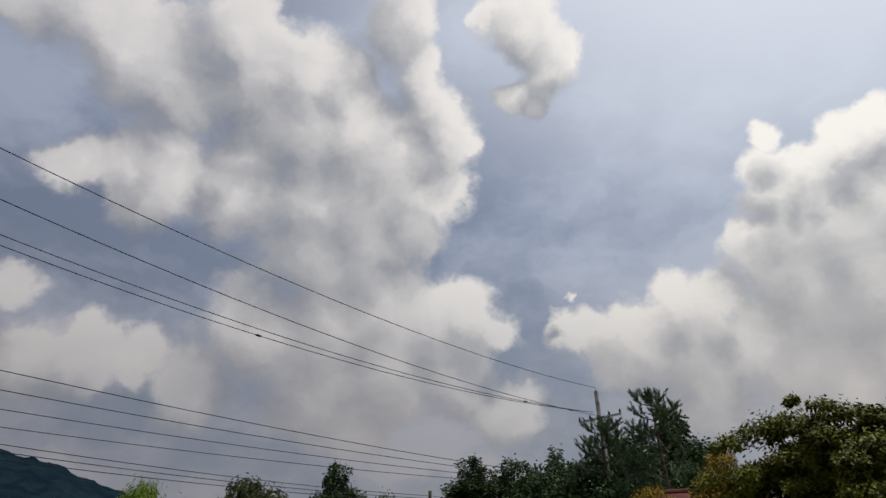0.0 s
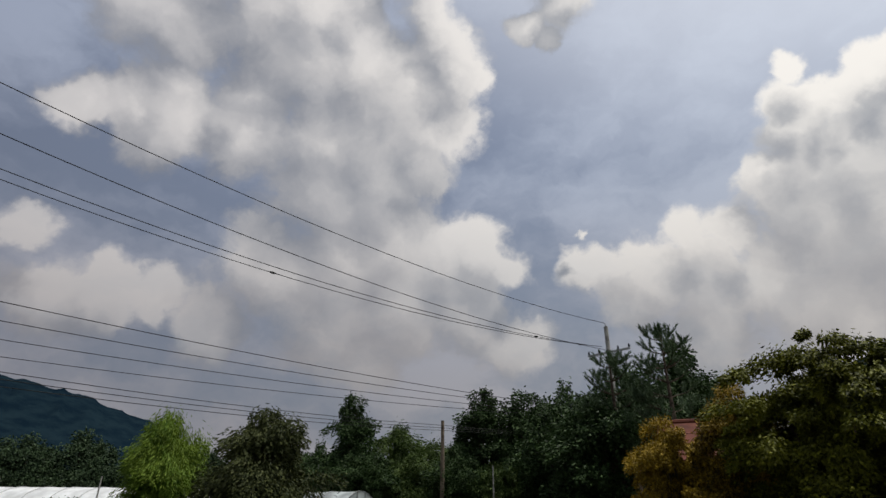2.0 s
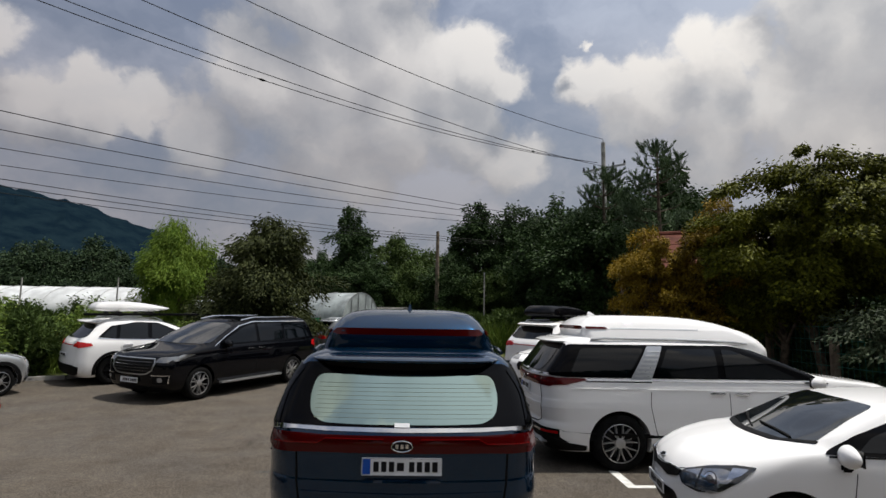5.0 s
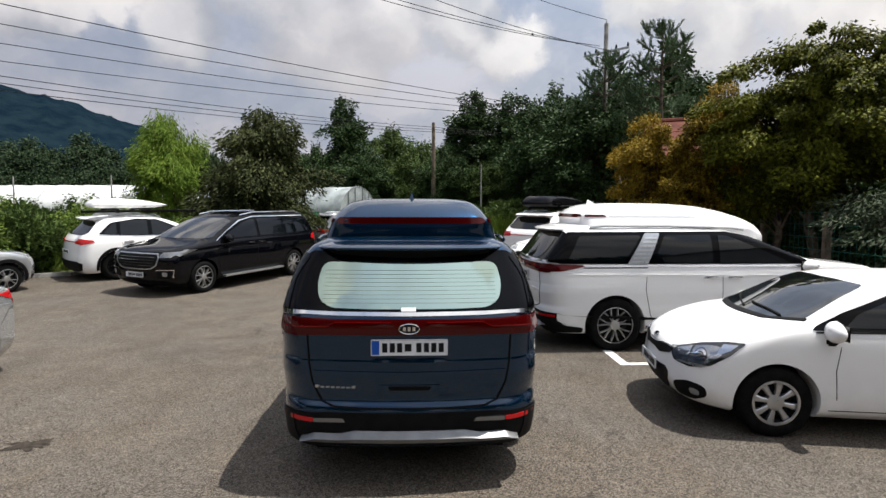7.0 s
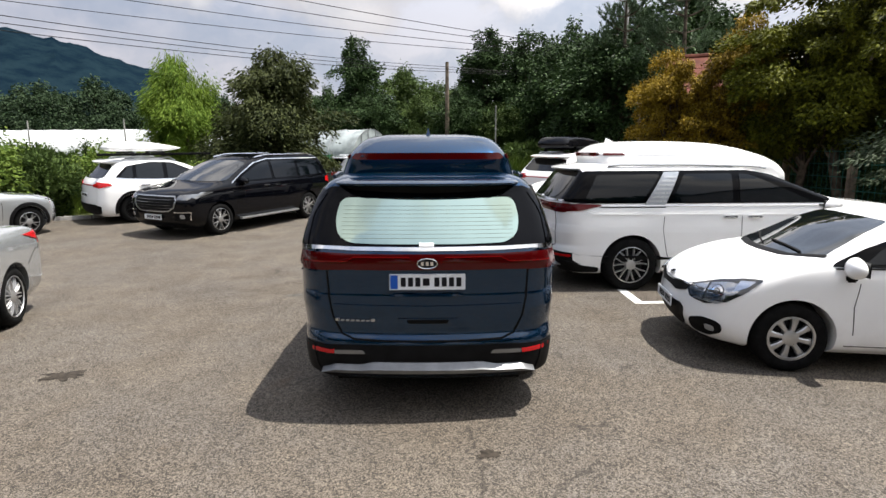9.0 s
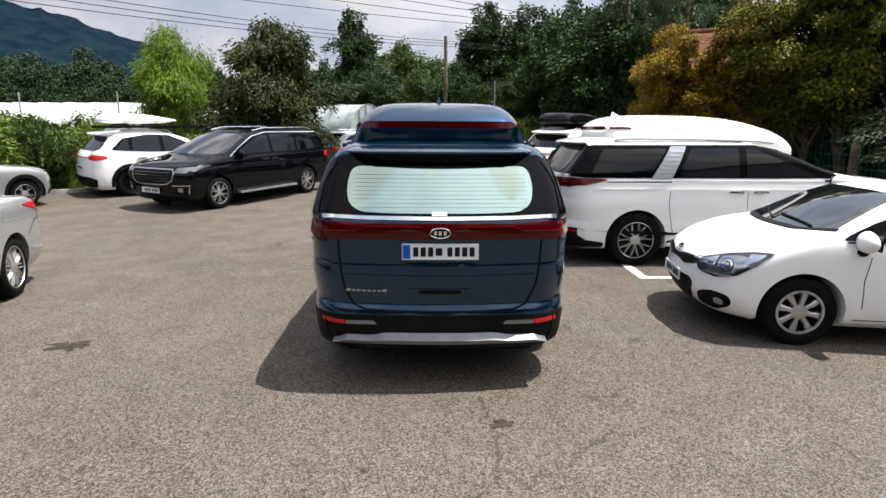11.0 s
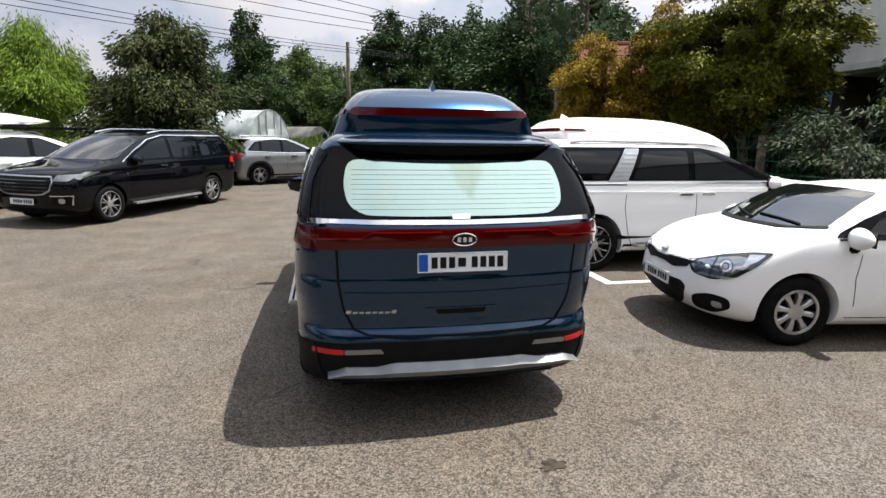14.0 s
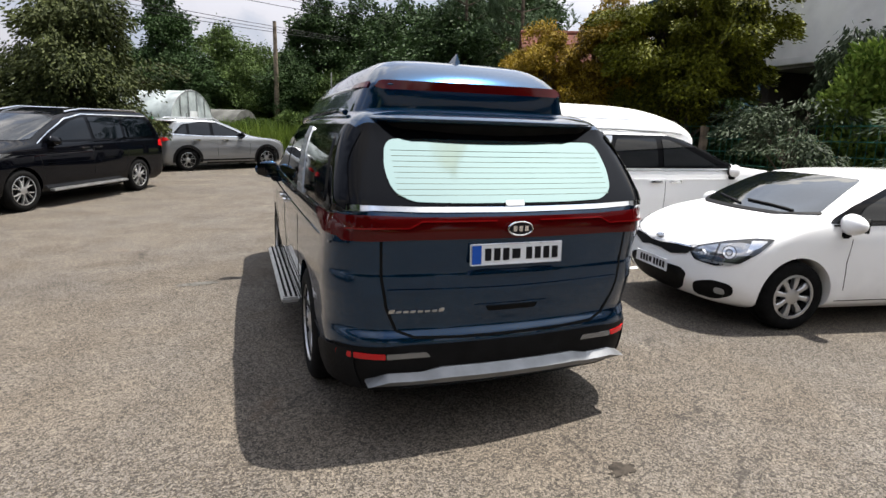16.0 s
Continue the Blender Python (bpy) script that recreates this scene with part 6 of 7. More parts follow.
# woods behind the field: place, size, kind
WOODS_A = [(-5.0, 32.2, 1.0, "tall"), (-2.2, 33.5, 0.96, "mid"), (-0.3, 35.0, 0.86, "mid"), (1.7, 34.0, 0.84, "mid"), (3.4, 32.4, 1.06, "tall"), (6.0, 32.6, 1.02, "broad"),
           (8.6, 31.8, 1.10, "round"), (11.6, 30.6, 1.18, "broad"), (14.6, 29.0, 1.25, "tall"), (4.6, 30.0, 0.66, "mid"), (-7.6, 34.5, 0.72, "mid"), (-9.6, 36.5, 0.78, "broad")]
WOODS_B = [(6.9, 27.4, 0.84, "broad"), (9.6, 26.4, 0.90, "mid"), (12.4, 25.0, 0.95, "round"), (-13.5, 41, 0.85, "farwood"), (-17.5, 42, 0.95, "farwood"), (-22, 42, 1.05, "farwood"),
           (-26.5, 42, 1.0, "farwood"), (-31, 40, 1.05, "farwood"), (-36, 40, 1.1, "farwood"), (-41, 38, 1.1, "farwood"), (-11.2, 38.5, 0.72, "farwood"), (-15.4, 39.5, 0.78, "farwood"), (-19.6, 40, 0.84, "farwood"), (-24, 40, 0.88, "farwood"),
           (-28.6, 39, 0.9, "farwood"), (-33.4, 38.5, 0.95, "farwood"), (-38.5, 37.5, 1.0, "farwood"), (-46, 36, 1.1, "farwood")]
for i, (x, y, s, kind) in enumerate(WOODS_A + WOODS_B):
    plant_tree("woodland_tree", kind, x, y, s * ((0.95 if x > 5 else 0.89) if kind != "farwood" else (0.88, 0.74, 0.95, 0.80)[i % 4]), 47 * i, "dark green broadleaf tree in the wood", 1.12, "tree", "woodland trees")
MAPLES = [(5.75, 9.9, 0.95, 0, 0.66), (7.02, 9.6, 1.13, 120, 0.62), (6.35, 9.5, 0.77, 230, 0.95)]
for x, y, size, turn, squash in MAPLES:
    plant_tree("maple_tree", "maple", x, y, size, turn, "maple tree with rusty orange-yellow leaves beside the house", squash, "tree", "maples")
plant_tree("garden_tree", "maplegreen", 8.5, 8.1, 1.0, 60, "tall garden tree with yellow-green drooping leaves")
plant_tree("garden_tree", "maplegreen", 8.2, 8.7, 0.85, 200, "tall garden tree with yellow-green drooping leaves")
plant_tree("clipped_conifer", "thuja", 9.0, 4.45, 1.25, 0, "bright green clipped conifer by the fence", 1.0, "shrub")
plant_tree("clipped_conifer", "thuja", 9.1, 2.2, 1.1, 80, "bright green clipped conifer by the fence", 1.0, "shrub")


HEDGE = [(8.2, 10.8, 1.0), (9.6, 9.2, 1.0), (9.9, 7.6, 1.0), (10.6, 10.2, 1.3), (11.6, 11.0, 1.4)]
for i, (x, y, s) in enumerate(HEDGE):
    plant_tree("shade_shrub", "darkbush", x, y, s, 53 * i, "dark leafy shrub in the shade of the garden trees", 1.0, "shrub", "garden shrubs")
# unseen tall trees and shrubs added behind the walk, to darken horizon light and reflections
for i, (x, y) in enumerate(((-24, -17), (-18, -20), (-12, -18), (-6, -20), (0, -18.5), (6, -20), (12, -18), (18, -19), (24, -15), (-28, -11), (-29, -5))):
    plant_tree("unseen_screen_tree", "screen", x, y, 1.0, 61 * i, "unseen dark green tree added behind the view to dim the horizon", 1.15, "tree", "boundary trees")
for i in range(9):
    plant_tree("unseen_screen_shrub", "screen", -24 + 6 * i, -15.5 + 0.7 * (i % 3), 0.4, 37 * i, "unseen dark green shrub added behind the view to dim the horizon", 1.3, "shrub", "boundary shrubs")
for i, (x, y, s) in enumerate(((-3.8, 30.8, 0.6), (-1.0, 31.4, 0.62), (1.6, 31.2, 0.6), (3.4, 30.4, 0.55), (-6.6, 31.6, 0.6), (6.6, 29.4, 0.62), (9.0, 28.2, 0.66), (11.2, 27.2, 0.7), (8.1, 22.6, 0.82), (10.4, 22.6, 0.72))):
    plant_tree("woodland_tree", "mid" if i % 2 else "round", x, y, s, 29 * i, "young dark green tree in front of the wood", 1.25, "tree", "woodland trees")


def pine_tree(x, y, height):
    """An open pine: whorls of rising branches with bottle-brush tufts."""
    rng = np.random.default_rng(21)
    ob = thing("pine_tree", pose(x, y, ground_z(x, y)), "open pine with tufted upright shoots", "tree")
    bm = bmesh.new()
    tube(bm, [(0, 0, -0.2), (0.05, 0, height * 0.4), (0, 0.05, height * 0.8), (0, 0, height)], [0.16, 0.12, 0.06, 0.015], 8)
    pts, axes = [], []

    def tuft(a, b, n):
        a, b = np.array(a), np.array(b)
        t = rng.uniform(0, 1, n)[:, None]
        d = (b - a) / np.linalg.norm(b - a)
        pts.append(a + (b - a) * t)
        axes.append(d * 1.3 + rng.normal(size=(n, 3)) * 0.42)
    tuft((0, 0, height - 0.5), (0, 0, height), 200)
    z = height * 0.34
    while z < height - 0.25:
        reach = 0.35 + (height - z) * 0.40
        for k in range(5):
            a = rng.uniform(0, 2 * math.pi)
            ln = reach * rng.uniform(0.6, 1.05)
            rise = ln * rng.uniform(0.35, 0.75)
            mid = (ln * 0.6 * math.cos(a), ln * 0.6 * math.sin(a), z + rise * 0.35)
            tip = (ln * math.cos(a), ln * math.sin(a), z + rise)
            tube(bm, [(0, 0, z), mid, tip], [0.03, 0.02, 0.008], 5)
            tuft(mid, tip, 110)
            for q in range(7):
                t = rng.uniform(0.35, 1.0)
                s = [mid[i] + (tip[i] - mid[i]) * t if t > 0.5 else mid[i] * (0.4 + t) + (0, 0, z)[i] * (0.6 - t) for i in range(3)]
                e = [s[0] + rng.normal() * 0.20 + 0.12 * math.cos(a), s[1] + rng.normal() * 0.20 + 0.12 * math.sin(a), s[2] + rng.uniform(0.25, 0.55)]
                tuft(s, e, 60)
        z += 0.62
    part("trunk", bm, M["bark"], ob, "", True)
    o = new("crown", leaf_mesh("crown", np.concatenate(pts), np.concatenate(axes), 0.19, 0.02, M["leaf_pine"], rng))
    o.parent = ob


pine_tree(10.25, 20.1, 9.5)
pine_tree(8.3, 21.6, 8.6)


tree_kind("droop", 4.2, 1.0, 1.0, 3.3, "leaf_sumac", 4200, 0.14, 0.055, 60, 0.26, 1.8, 0.07, 18, hollow=0.3, limbs=16)
plant_tree("drooping_tree", "droop", 9.6, 5.1, 0.92, 20, "slender tree with drooping grey-green leaves by the building")
for i, (x, y, s) in enumerate(((-0.6, 24.2, 0.9), (1.2, 23.4, 1.1), (2.6, 24.6, 1.0), (4.3, 23.2, 1.15), (5.6, 24.4, 1.0), (-2.2, 23.0, 0.8))):
    plant_tree("field_weed", "weedbush", x, y, s, 67 * i, "bushy yellow-green weed in the field", 1.1, "shrub", "field weeds")
tree_kind("sumac", 2.6, 1.15, 0.75, 1.75, "leaf_sumac", 3600, 0.13, 0.045, 17, 0.46, 0.3, 0.05, 31, limbs=16, tiers=0.78)
plant_tree("sumac_shrub", "sumac", 7.95, 4.9, 1.0, 0, "shrub with layered sprays of drooping pale-edged leaflets", 1.0, "shrub")
plant_tree("sumac_shrub", "sumac", 8.7, 2.9, 0.95, 130, "shrub with layered sprays of drooping pale-edged leaflets", 1.0, "shrub")

tree_kind("stalk", 2.2, 0.22, 1.0, 1.15, "leaf_mid", 420, 0.15, 0.06, 26, 0.14, 0.3, 0.014, 16, hollow=0.1, limbs=6)
rng_weed = np.random.default_rng(77)
for i in range(34):
    plant_tree("tall_weed", "stalk", -24 + 15.5 * i / 33 + rng_weed.normal() * 0.3, 21.3 + 4.4 * i / 33 + rng_weed.normal() * 0.5, rng_weed.uniform(0.75, 1.25), 40 * i, "tall leafy weed stalk before the greenhouse", 1.0, "weed", "tall weeds")

# scrub along the lot's western edge
SCRUB = [(-10.6, 11.2, 1.0), (-12.0, 10.3, 1.15), (-13.6, 9.6, 1.05), (-11.6, 12.6, 1.1), (-13.4, 11.9, 1.2), (-10.2, 13.4, 0.9), (-15.4, 10.6, 1.2), (-9.0, 13.6, 0.75),
         (-7.6, 15.4, 0.7), (-8.6, 16.6, 0.8), (-17.2, 9.2, 1.2), (-10.6, 16.8, 0.8), (-12.8, 15.6, 0.9), (-15.2, 14.0, 1.0)]
for i, (x, y, s) in enumerate(SCRUB):
    plant_tree("wild_shrub", "bush" if i % 3 else "weedbush", x, y, s, 71 * i, "leafy wild green shrub at the lot's edge", 1.0, "shrub", "wild shrubs")


def blades(name, areas, count, tall, wide, mat, label, seed, lean=0.35):
    """Upright blades scattered over patches of ground given as x0, x1, y0, y1."""
    rng = np.random.default_rng(seed)
    size = np.array([(a[1] - a[0]) * (a[3] - a[2]) for a in areas])
    pick = rng.choice(len(areas), count, p=size / size.sum())
    ar = np.array(areas)[pick]
    x = rng.uniform(ar[:, 0], ar[:, 1])
    y = rng.uniform(ar[:, 2], ar[:, 3])
    keep = np.array([noise.noise((a * 0.9, b * 0.9, seed)) > -0.25 for a, b in zip(x, y)])
    x, y = x[keep], y[keep]
    z = np.array([ground_z(a, b) for a, b in zip(x, y)])
    axes = np.stack([rng.normal(size=len(x)) * lean, rng.normal(size=len(x)) * lean, np.ones(len(x))], 1)
    me = leaf_mesh(name, np.stack([x, y, z], 1), axes, tall, wide, M[mat], rng)
    return tagged(new(name, me), label, "grass", "", "stuff")


blades("reed_field", [(-2.0, 10.0, 21.2, 27.5), (-9, -2, 26, 30)], 26000, 1.35, 0.05, "leaf_weed", "tall yellow-green reeds and weeds in the field", 41)
blades("rough_grass", [(-24, -9.6, 11.4, 20), (-9.4, -6.6, 14.6, 20), (-6.6, -3.2, 17.6, 22), (-20, -11, 7.0, 11.4)], 30000, 0.7, 0.035, "leaf_weed", "rough weeds and grass beyond the kerb", 42)


def flowers(name, x0, x1, y0, y1, count, label, seed):
    rng = np.random.default_rng(seed)
    ob = thing(name, pose(0, 0, 0), label, "flowers")
    x, y = rng.uniform(x0, x1, count), rng.uniform(y0, y1, count)
    z = np.array([ground_z(a, b) for a, b in zip(x, y)])
    stems = np.stack([x, y, z], 1).repeat(14, 0)
    stems[:, 2] += rng.uniform(0, 0.8, len(stems))
    stems[:, :2] += rng.normal(size=(len(stems), 2)) * 0.08
    o = new("foliage", leaf_mesh("foliage", stems, rng.normal(size=stems.shape) * 0.5 + np.array([0, 0, 0.7]), 0.26, 0.025, M["leaf_mid"], rng))
    o.parent = ob
    heads = np.stack([x + rng.normal(size=count) * 0.06, y + rng.normal(size=count) * 0.06, z + rng.uniform(0.5, 1.15, count)], 1).repeat(6, 0)
    o = new("blossom", leaf_mesh("blossom", heads, rng.normal(size=heads.shape) + np.array([0, 0, 0.4]), 0.055, 0.045, M["petal"], rng))
    o.parent = ob


flowers("cosmos_bed", -6.3, -5.2, 15.6, 17.0, 160, "pink and white cosmos flowers by the kerb", 51)
flowers("cosmos_bed", -4.3, -2.6, 17.2, 18.4, 150, "pink and white cosmos flowers by the kerb", 52)


# ---- kerb, lines, fences, houses, greenhouses, poles ----
def kerb():
    ob = thing("kerb", pose(0, 0, 0), "low pale concrete kerb along the lot's edge", "kerb", "", "structure")
    line = [(-17.5, 6.7), (-14.0, 8.5), (-11.5, 9.8), (-9.2, 11.3), (-7.6, 13.5), (-6.2, 15.6), (-4.6, 17.2), (-2.5, 18.2), (1.0, 20.0)]
    for (xa, ya), (xb, yb) in zip(line, line[1:]):
        n = max(1, round(math.hypot(xb - xa, yb - ya) / 1.0))
        for k in range(n):
            x0, y0 = xa + (xb - xa) * k / n, ya + (yb - ya) * k / n
            x1, y1 = xa + (xb - xa) * (k + 1) / n, ya + (yb - ya) * (k + 1) / n
            ln = math.hypot(x1 - x0, y1 - y0)
            part("kerb_stone", boxed(0.004, ln - 0.004, -0.09, 0.09, -0.2, 0.10, 0.015), M["concrete"], ob, "", False,
                 pose(x0, y0, ground_z(x0, y0), 0, -math.degrees(math.atan2(ground_z(x1, y1) - ground_z(x0, y0), ln)), math.degrees(math.atan2(y1 - y0, x1 - x0))))


kerb()
sheet("bay_line", [(2.55, 3.02), (6.4, 3.02), (6.4, 3.12), (2.67, 3.12), (2.67, 3.75), (2.55, 3.75)], 0.010, M["lineWhite"], "worn white painted parking bay line", "road marking", 0.5)


def stain(name, x, y, rx, ry, mat, label):
    rng = np.random.default_rng(int(abs(x * 100)))
    bm = bmesh.new()
    bm.faces.new([bm.verts.new((x + rx * q * math.cos(a), y + ry * q * math.sin(a), ground_z(x, y) + 0.010)) for a, q in
                  ((2 * math.pi * k / 26, 1 + 0.22 * rng.normal()) for k in range(26))])
    return solid(name, bm, mat, label, "stain", None, "structure")


M["oil"] = plain("oil_stain", (0.040, 0.033, 0.026), 0.7, 0.0, 0.3, 22.0)
M["tarpatch"] = plain("asphalt_patch", (0.10, 0.095, 0.085), 0.85, 0.0, 0.25, 18.0, 0.0, 0.003)
stain("oil_stain", 0.39, -0.48, 0.075, 0.05, M["oil"], "small dark oil stain on the asphalt")
stain("oil_stain", -3.15, 0.84, 0.17, 0.11, M["oil"], "small dark oil stain on the asphalt")
stain("oil_stain", -0.42, -0.98, 0.022, 0.018, M["oil"], "small dark oil stain on the asphalt")
stain("asphalt_patch", -1.75, 3.55, 0.16, 0.07, M["tarpatch"], "dark patch in the asphalt")


def greenhouse(name, x, y, turn, width, height, length, mat, label, ribs=True):
    """An arched tunnel of film over hoops, with a framed end."""
    ob = thing(name, pose(x, y, ground_z(x, y), 0, 0, turn), label, "greenhouse")
    wall = height * 0.42
    prof = [(-width / 2, 0), (-width / 2, wall)]
    for k in range(1, 16):
        a = math.pi * (1 - k / 16)
        prof.append((width / 2 * math.cos(a), wall + (height - wall) * math.sin(a)))
    prof += [(width / 2, wall), (width / 2, 0)]
    bm = bmesh.new()
    rows = []
    n = max(6, int(length / 0.8))
    for k in range(n + 1):
        sag = 0.996 if k % 2 else 1.0
        rows.append([bm.verts.new((px * sag, length * k / n, pz * (sag if pz > wall else 1))) for px, pz in prof])
    for a, b in zip(rows, rows[1:]):
        for i in range(len(prof) - 1):
            bm.faces.new((a[i], a[i + 1], b[i + 1], b[i]))
    bm.faces.new(rows[0][::-1])
    bm.faces.new(rows[-1])
    part("film_cover", bm, mat, ob, "", True, None, 60)
    if ribs:
        for k in range(0, n + 1, 2):
            part("hoop", tube(bmesh.new(), [(px * 1.006, length * k / n, pz * 1.006) for px, pz in prof], 0.017, 5), M["steel"], ob)
        for px in (-width * 0.28, -width * 0.1, width * 0.1, width * 0.28):
            zt = wall + (height - wall) * math.sqrt(max(0, 1 - (2 * px / width) ** 2))
            part("end_post", tube(bmesh.new(), [(px, -0.03, 0), (px, -0.03, zt)], 0.02, 5), M["steel"], ob)
        part("end_rail", tube(bmesh.new(), [(-width / 2, -0.03, wall), (width / 2, -0.03, wall)], 0.02, 5), M["steel"], ob)
        part("end_door", boxed(-width * 0.09, width * 0.09, -0.05, -0.02, 0, 1.75, 0.01), M["vinyl"], ob)
        part("door_band", boxed(-width * 0.4, width * 0.4, -0.045, -0.035, wall - 0.12, wall), M["greenpanel"], ob)
    return ob


greenhouse("greenhouse", -3.1, 24.3, 60, 3.0, 2.6, 8.0, M["vinylgrey"], "arched greenhouse of whitish plastic film on steel hoops")
greenhouse("net_tunnel", -0.9, 26.2, 60, 2.4, 1.9, 8.0, M["netting"], "small arched tunnel under dark netting", False)
greenhouse("long_greenhouse", -7.4, 30.4, 85, 5.2, 2.75, 42.0, M["vinyl"], "long low greenhouse of pale plastic film")


def sheet_fence():
    """Upright corrugated sheets, green and grey."""
    ob = thing("sheet_fence", pose(-5.75, 16.75, ground_z(-5.5, 16.8), 0, 0, 11), "patched fence of grey and green corrugated sheets", "fence")
    for i, mat in enumerate(("greymetal", "greymetal", "greenpanel", "greenpanel", "greymetal", "vinyl")):
        bm = bmesh.new()
        n = 24
        front = [(k / n * 0.52, 0.018 * math.sin(2 * math.pi * k / 4)) for k in range(n + 1)]
        h = 1.55 - 0.12 * (i % 3)
        for z0, z1 in ((0.0, h),):
            a = [bm.verts.new((x, y, z0)) for x, y in front]
            b = [bm.verts.new((x, y, z1)) for x, y in front]
            for k in range(n):
                bm.faces.new((a[k], a[k + 1], b[k + 1], b[k]))
        geom = bmesh.ops.extrude_face_region(bm, geom=bm.faces[:])
        for v in geom["geom"]:
            if isinstance(v, bmesh.types.BMVert):
                v.co.y += 0.012
        bmesh.ops.recalc_face_normals(bm, faces=bm.faces)
        part("sheet", bm, M[mat], ob, "", True, pose(0.5 * i, 0.012 * (i % 2), 0), 50)
    for k in range(4):
        part("post", tube(bmesh.new(), [(k * 1.0, 0.06, 0), (k * 1.0, 0.06, 1.7)], 0.025, 6), M["steel"], ob)


sheet_fence()


def pot():
    x, y = -4.53, 16.7
    ob = thing("flower_pot", pose(x, y, ground_z(x, y)), "red plastic plant pot at the kerb", "pot")
    bm = bmesh.new()
    lathe(bm, [(0.001, 0.0), (0.13, 0.0), (0.18, 0.26), (0.205, 0.26), (0.205, 0.31), (0.18, 0.31), (0.16, 0.27), (0.001, 0.25)], 24, "Z")
    part("bowl", bm, M["terracotta"], ob, "", True)
    pole = thing("leaning_pole", pose(x, y, ground_z(x, y) + 0.24), "thin wooden pole leaning from the pot", "pole")
    part("shaft", tube(bmesh.new(), [(0, 0, 0), (-0.25, -0.1, 1.0), (-0.52, -0.2, 1.95)], [0.022, 0.02, 0.016], 7), M["wood"], pole)
    tray = thing("blue_tray", pose(-5.35, 16.4, ground_z(-5.35, 16.4)), "blue plastic tray on the ground", "tray")
    part("tub", boxed(-0.25, 0.25, -0.15, 0.15, 0, 0.10, 0.03), M["bluetarp"], tray)
    slab = thing("concrete_slab", pose(-5.6, 15.95, ground_z(-5.6, 15.95), 0, 0, 20), "pale concrete slab beside the kerb", "slab")
    part("slab_top", boxed(-0.7, 0.7, -0.25, 0.25, 0, 0.12, 0.02), M["concrete"], slab)


pot()


def utility_pole(name, x, y, height, label, arms=(), r=0.15, mat="concrete"):
    ob = thing(name, pose(x, y, ground_z(x, y) - 0.1), label, "utility pole")
    height -= ground_z(x, y) - 0.1
    bm = bmesh.new()
    lathe(bm, [(0.001, 0), (r, 0), (r * 0.62, height), (0.001, height)], 18, "Z")
    part("shaft", bm, M[mat], ob, "", True)
    for z, half, turn in arms:
        arm = part("crossarm", boxed(-half, half, -0.05, 0.05, -0.05, 0.05, 0.01), M["steel"], ob, "", False, pose(0, 0, z, 0, 0, turn))
        for k in (-0.95, -0.45, 0.45, 0.95):
            ins = bmesh.new()
            lathe(ins, [(0.001, 0.05), (0.035, 0.05), (0.06, 0.09), (0.035, 0.11), (0.065, 0.15), (0.035, 0.18), (0.04, 0.24), (0.001, 0.24)], 12, "Z")
            part("insulator", ins, M["plastic"], arm, "", True, pose(half * k, 0, 0))
        part("brace", tube(bmesh.new(), [(-half * 0.6, 0.0, -0.05), (0, 0.0, -0.6), (half * 0.6, 0.0, -0.05)], 0.018, 5), M["steel"], arm)
    return ob


HEAD = Vector((9.38, 24.92, 11.5))
utility_pole("utility_pole", 9.38, 24.92, 11.3, "concrete utility pole with a steel crossarm above the trees", ((9.55, 1.25, 133), (8.9, 0.7, 60)), 0.17)
part("pole_cap", tube(bmesh.new(), [(0, 0, 10.8), (0, 0, 11.1)], 0.03, 6), M["steel"], bpy.data.objects["utility_pole"])
utility_pole("wooden_pole", 0.72, 29.5, 7.0, "brown wooden pole carrying telephone lines", (), 0.15, "wood")
for x, y, h in ((3.4, 28.1, 4.5), (-15.3, 24.6, 3.6), (-18.6, 22.6, 3.4), (-6.3, 30.2, 4.6)):
    utility_pole("thin_post", x, y, h, "thin pale pole standing in the field", (), 0.05, "concrete")


def cable(name, a, b, sag, r, label, beyond=0.0, lumps=()):
    """A hanging line from a to b, running on past b."""
    a, b = Vector(a), Vector(b)
    via = 1 / (1 + beyond)
    b = b + (b - a) * beyond
    b.z += sag * 4 * via * (1 - via) / via
    pts = []
    for k in range(41):
        t = k / 40
        p = a.lerp(b, t)
        p.z -= sag * 4 * t * (1 - t)
        pts.append(p)
    ob = thing(name, pose(0, 0, 0), label, "cable", "overhead cables")
    part("strand", tube(bmesh.new(), pts, r, 5), M["wire"], ob)
    for t in lumps:
        i = int(t * 40)
        part("splice", tube(bmesh.new(), [pts[i].lerp(pts[i + 1], 0.2), pts[i].lerp(pts[i + 1], 0.35), pts[i].lerp(pts[i + 1], 0.5)], [0.02, 0.045, 0.02], 7), M["wire"], ob)


over = "thin black overhead power cable against the sky"
cable("power_cable", HEAD, (-10.3, 6.8, 11.4), 1.1, 0.013, over, 0.25)
cable("power_cable", (10.1, 25.4, 10.05), (-10.1, 7.3, 10.2), 1.1, 0.013, over, 0.25, (0.12,))
cable("power_cable", (8.9, 24.4, 10.05), (-11.1, 8.9, 10.2), 1.1, 0.013, over, 0.25, (0.15,))
cable("power_cable", (8.5, 24.1, 10.0), (-11.4, 9.5, 10.2), 1.1, 0.013, over, 0.25, (0.55,))
tel = "thin black overhead cable running behind the trees"
for i, (p, q) in enumerate((((10.5, 31.4, 8.0), (-11.7, 12.0, 7.5)), ((10.5, 32.0, 8.0), (-13.0, 13.7, 7.5)), ((10.5, 33.0, 8.0), (-14.6, 15.7, 7.5)), ((10.5, 34.0, 8.0), (-16.3, 18.1, 7.5)))):
    cable("power_cable", p, q, 0.5, 0.014, tel, 0.3)
